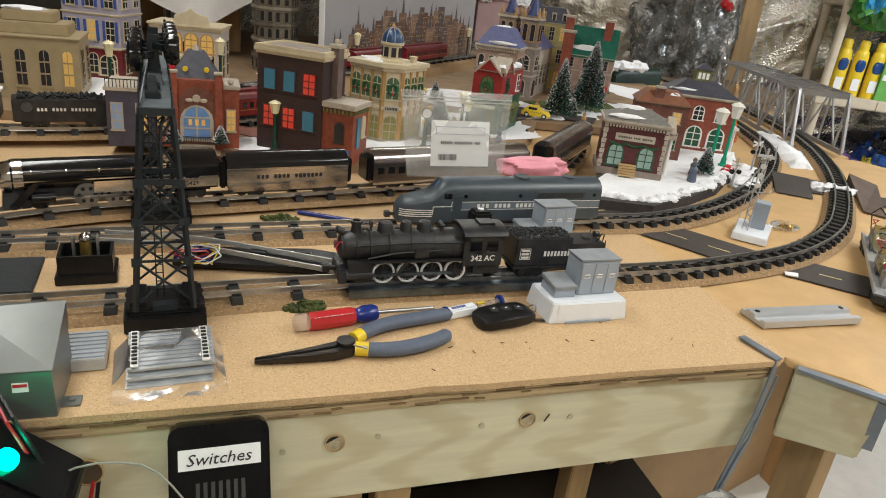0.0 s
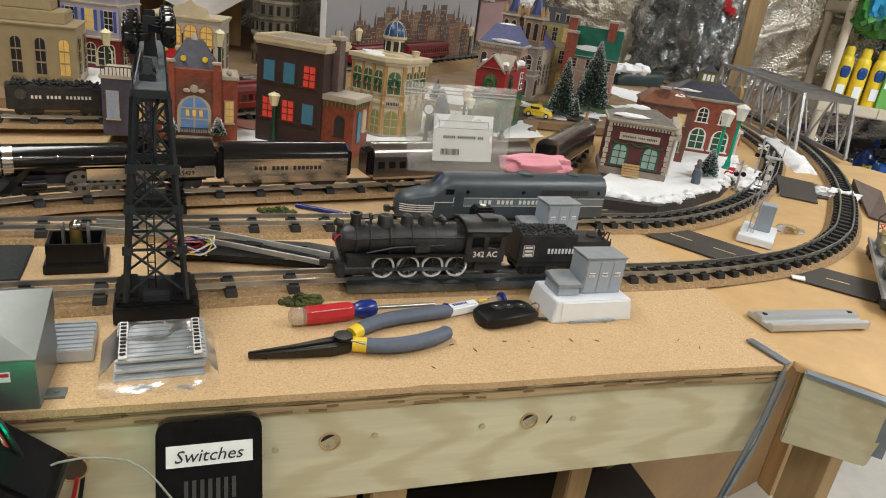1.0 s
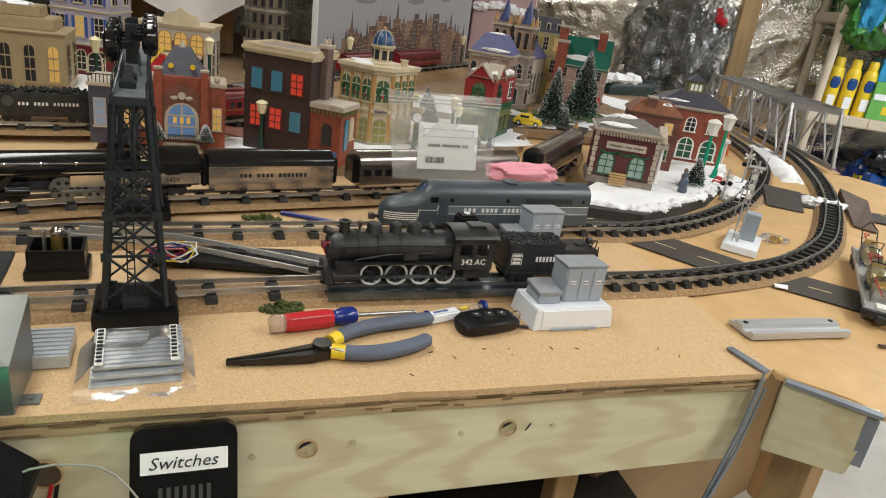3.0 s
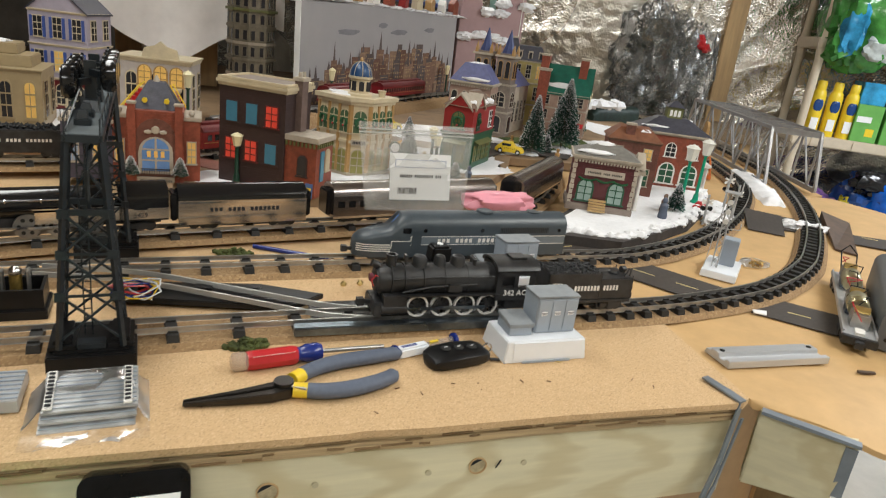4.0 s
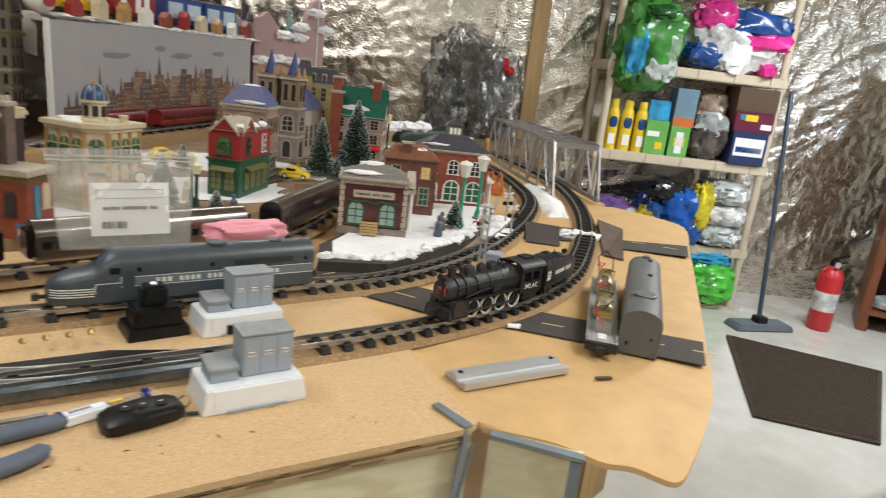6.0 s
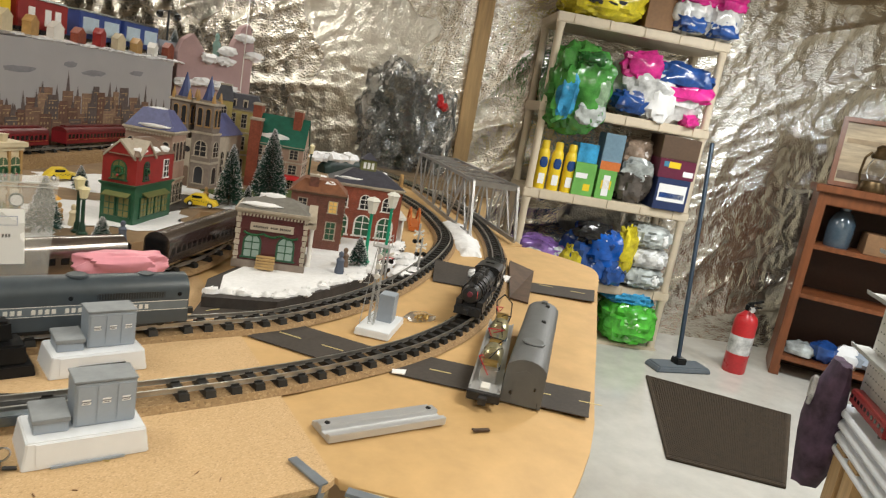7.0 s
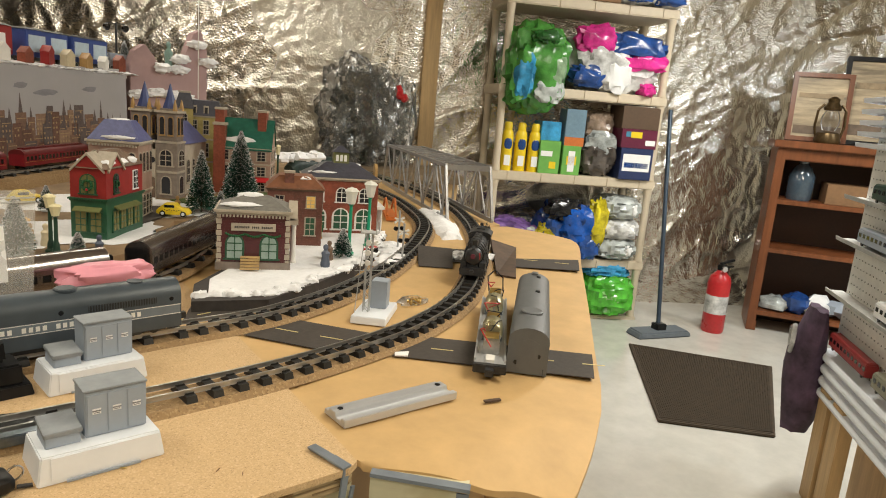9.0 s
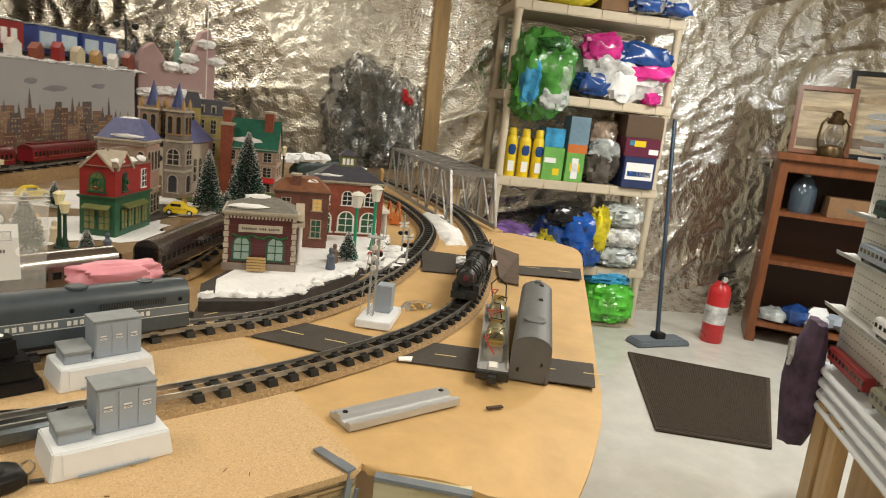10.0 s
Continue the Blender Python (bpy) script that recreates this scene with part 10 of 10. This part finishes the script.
    Mesh().lathe([(0.045, 0.19), (0.05, 0.205), (0.03, 0.235), (0.032, 0.255), (0.012, 0.27)], Matrix(), 18).done("chimney", bz, ln, smooth=True)
    for s in (-1, 1):
        Mesh().tube([(s * 0.062, 0, 0.03), (s * 0.078, 0, 0.10), (s * 0.072, 0, 0.19), (s * 0.045, 0, 0.225)], 0.007, 8).done("side_tube", bz, ln, smooth=True)


bookcase()


# ---- peg-board train display ----
def display_rack():
    m = pose(2.10, 0.455, FL, 0, 0, math.degrees(math.atan2(-0.656, -0.755)))
    # local x runs towards the viewer's side, local -y faces the table
    t = thing("display_rack", m, "white pegboard display with plastic rails on wooden legs", "display rack")
    L = 1.6
    Mesh().box(L / 2 - 0.02, 0.05, 0.36, L, 0.012, 1.7).done("pegboard", WHITEP, t)
    hd = Mesh()
    for i in range(34):
        for k in range(56):
            hd.box(0.005 + i * 0.025, 0.0435, 0.40 + k * 0.029, 0.0042, 0.001, 0.0042)
    tagged(hd.done("perforation", mat("peg_hole", (0.10, 0.095, 0.09), 0.9), t), kind="stuff")
    for k, z in enumerate((0.36, 0.40, 0.44, 0.48)):
        Mesh().prism([(0, 0), (-0.045, 0.0), (-0.052, 0.014), (-0.045, 0.026), (0, 0.036)], -0.02, L, pose(0, 0.044, z) @ Matrix(((0, 0, 1, 0), (1, 0, 0, 0), (0, 1, 0, 0), (0, 0, 0, 1)))).done("white_rail", WHITE, t, bevel=0.002)
    for z in (0.70, 0.88, 1.02, 1.19, 1.225, 1.26, 1.295, 1.33, 1.52):
        Mesh().prism([(0, 0), (-0.055, 0.004), (-0.058, 0.018), (-0.05, 0.016), (-0.046, 0.010), (0, 0.012)], -0.05, L, pose(0, 0.044, z) @ Matrix(((0, 0, 1, 0), (1, 0, 0, 0), (0, 1, 0, 0), (0, 0, 0, 1)))).done("display_rail", WHITE if z > 1.15 else mat("pale_grey_rail", (0.50, 0.50, 0.48), 0.45), t, bevel=0.001)
    for x in (0.10, 0.22, 0.9, 1.5):
        Mesh().box(x, 0.02, 0, 0.09, 0.04, 0.40, 0, 0, 0).done("leg", PINE2, t, bevel=0.003)
    Mesh().box(0.7, 0.16, 0, 1.3, 0.02, 0.34).done("rear_brace", PINE2, t)

    def shelf_car(x, z, ln, mt, nm, lb):
        c = thing(nm, m @ pose(x, 0.014, z, 0, 0, 0), lb, "train car", "displayed cars")
        Mesh().box(ln / 2, 0, 0.010, ln, 0.036, 0.040).box(ln / 2, 0, 0.050, ln, 0.034, 0.006, taper=0.7, tx=0.98).done("body", mt, c, bevel=0.002)
        Mesh().box(ln / 2, 0, 0.006, ln * 0.9, 0.024, 0.005).done("underframe", BLACKM, c)
        for q in range(int(ln / 0.03)):
            Mesh().box(0.02 + q * 0.03, -0.0185, 0.028, 0.016, 0.001, 0.012).done("window", GLASSK, c)
        for dx in (0.03, ln - 0.03):
            for y in (-0.012, 0.012):
                Mesh().cyl((dx, y - 0.002, 0.006), (dx, y + 0.002, 0.006), 0.006, 10).done("wheel", BLACKM, c)
    shelf_car(0.05, 0.535, 0.30, mat("brick_red_car", (0.28, 0.03, 0.03), 0.4), "red_boxcar", "dull red model boxcar on the rack")
    shelf_car(0.40, 0.53, 0.30, mat("olive_grey_car", (0.28, 0.27, 0.20), 0.4), "grey_passenger_car", "olive grey model passenger car on the rack")
    shelf_car(0.32, 0.715, 0.32, PAPER, "white_passenger_car", "white model car with red windows on the rack")
    shelf_car(0.10, 0.895, 0.34, GREYP, "grey_flatcar", "grey model car on the rack")
    shelf_car(0.14, 1.035, 0.36, DKGREEN, "green_flatcar", "dark green model car on the rack")
    shelf_car(0.50, 1.335, 0.26, BROWNWOOD, "brown_coach", "brown model coach on the rack")
    bg = thing("hanging_bag", m @ pose(-0.03, -0.03, 0.18), "dark purple patterned fabric bag hanging from the rack", "bag")
    vs = []
    S = []
    for k in range(9):
        u = k / 8
        w, d = 0.035 + 0.055 * math.sin(u * 2.4), 0.02 + 0.045 * math.sin((1 - u) * 2.6)
        S.append([(w * math.cos(a) + 0.02 * math.sin(k), d * math.sin(a), 0.47 - 0.45 * (1 - u) + 0.004 * math.sin(a * 5 + k)) for a in [q * math.tau / 16 for q in range(16)]])
    Mesh().hull(S).done("fabric", mat("purple_fabric", (0.03, 0.025, 0.05), 0.8, vary=0.7, scale=14, bump=0.2, fine=(0.07, 0.04, 0.07)), bg, smooth=True)
    Mesh().tube([(0, -0.06, 0.30), (0.03, -0.066, 0.34), (0.02, -0.064, 0.40), (-0.02, -0.06, 0.38), (-0.01, -0.06, 0.32)], 0.008, 8).done("pale_trim", WHITEF, bg)


display_rack()
# things under the table
ub = thing("brown_crate", pose(0.55, 0.95, FL, 0, 0, 20), "brown plywood crate under the table", "crate")
Mesh().box(0, 0, 0, 1.0, 0.6, 0.52).done("panel", mat("plywood_panel", (0.36, 0.23, 0.11), 0.6, vary=0.2, scale=5), ub, bevel=0.004)
db = thing("dark_bin", pose(-0.15, 0.75, FL, 0, 0, 5), "black storage bin under the table", "bin")
Mesh().box(0, 0, 0, 0.75, 0.5, 0.40, taper=1.05).done("bin", BLACKP, db, bevel=0.01)

# mouldings and greenery too fine to pick apart piece by piece
for ob in list(scene.collection.all_objects):
    if ob.parent and ob.name.split(".")[0] in ("dentil", "annex_dentil", "garland", "wreath", "painted_window"):
        tagged(ob, kind="stuff")


# ---- what moves: the switch engine backs away with its tender, rests, and rolls forward again ----
RUN = [(0.0, -0.454), (1.0, -0.454), (2.0, -0.454), (2.8, -0.453), (3.2, -0.440), (3.5, -0.420), (4.0, -0.363), (4.5, -0.297), (5.0, -0.217), (5.25, -0.156), (5.5, -0.090), (6.0, 0.058), (6.2, 0.118), (6.5, 0.207), (6.8, 0.302), (7.05, 0.388), (7.25, 0.445), (7.5, 0.470), (8.0, 0.473), (8.8, 0.473), (9.1, 0.469), (9.3, 0.457), (9.6, 0.425), (9.8, 0.400), (10.0, 0.373)]


def nose_s(t):
    for (a, xa), (b, xb) in zip(RUN, RUN[1:]):
        if t <= b:
            u = (t - a) / (b - a)
            return s_of(xa) * (1 - u) + s_of(xb) * u
    return s_of(RUN[-1][1])


def s_of(x):
    f = FINE["front"]
    for i in range(1, len(f)):
        if f[i].x >= x:
            return (i - 1 + (x - f[i - 1].x) / (f[i].x - f[i - 1].x)) * 0.002
    return len(f) * 0.002


def eased_s(t):
    """The nose's place on the track, smoothed over a fifth of a second."""
    return sum(nose_s(max(0.0, min(10.0, t + d))) for d in (-0.1, -0.05, 0, 0.05, 0.1)) / 5


def motions():
    times = [i / 10 for i in range(101)]
    walk(LOCO, [(t, on_track(FINE["front"], eased_s(t) + 0.094, 0.045, RT, True)) for t in times])
    walk(TENDER, [(t, on_track(FINE["front"], eased_s(t) + 0.258, 0.040, RT, True)) for t in times])
    turn_times = [i / 30 for i in range(301)]
    for w, x, y in WHEELS:
        rows = []
        for t in turn_times:
            roll = (eased_s(t) - eased_s(0)) / (0.0122 * 1.035)
            rows.append((t, pose(x, y, 0.0122) @ Matrix.Rotation(-roll, 4, "Y")))
        walk(w, rows)


motions()
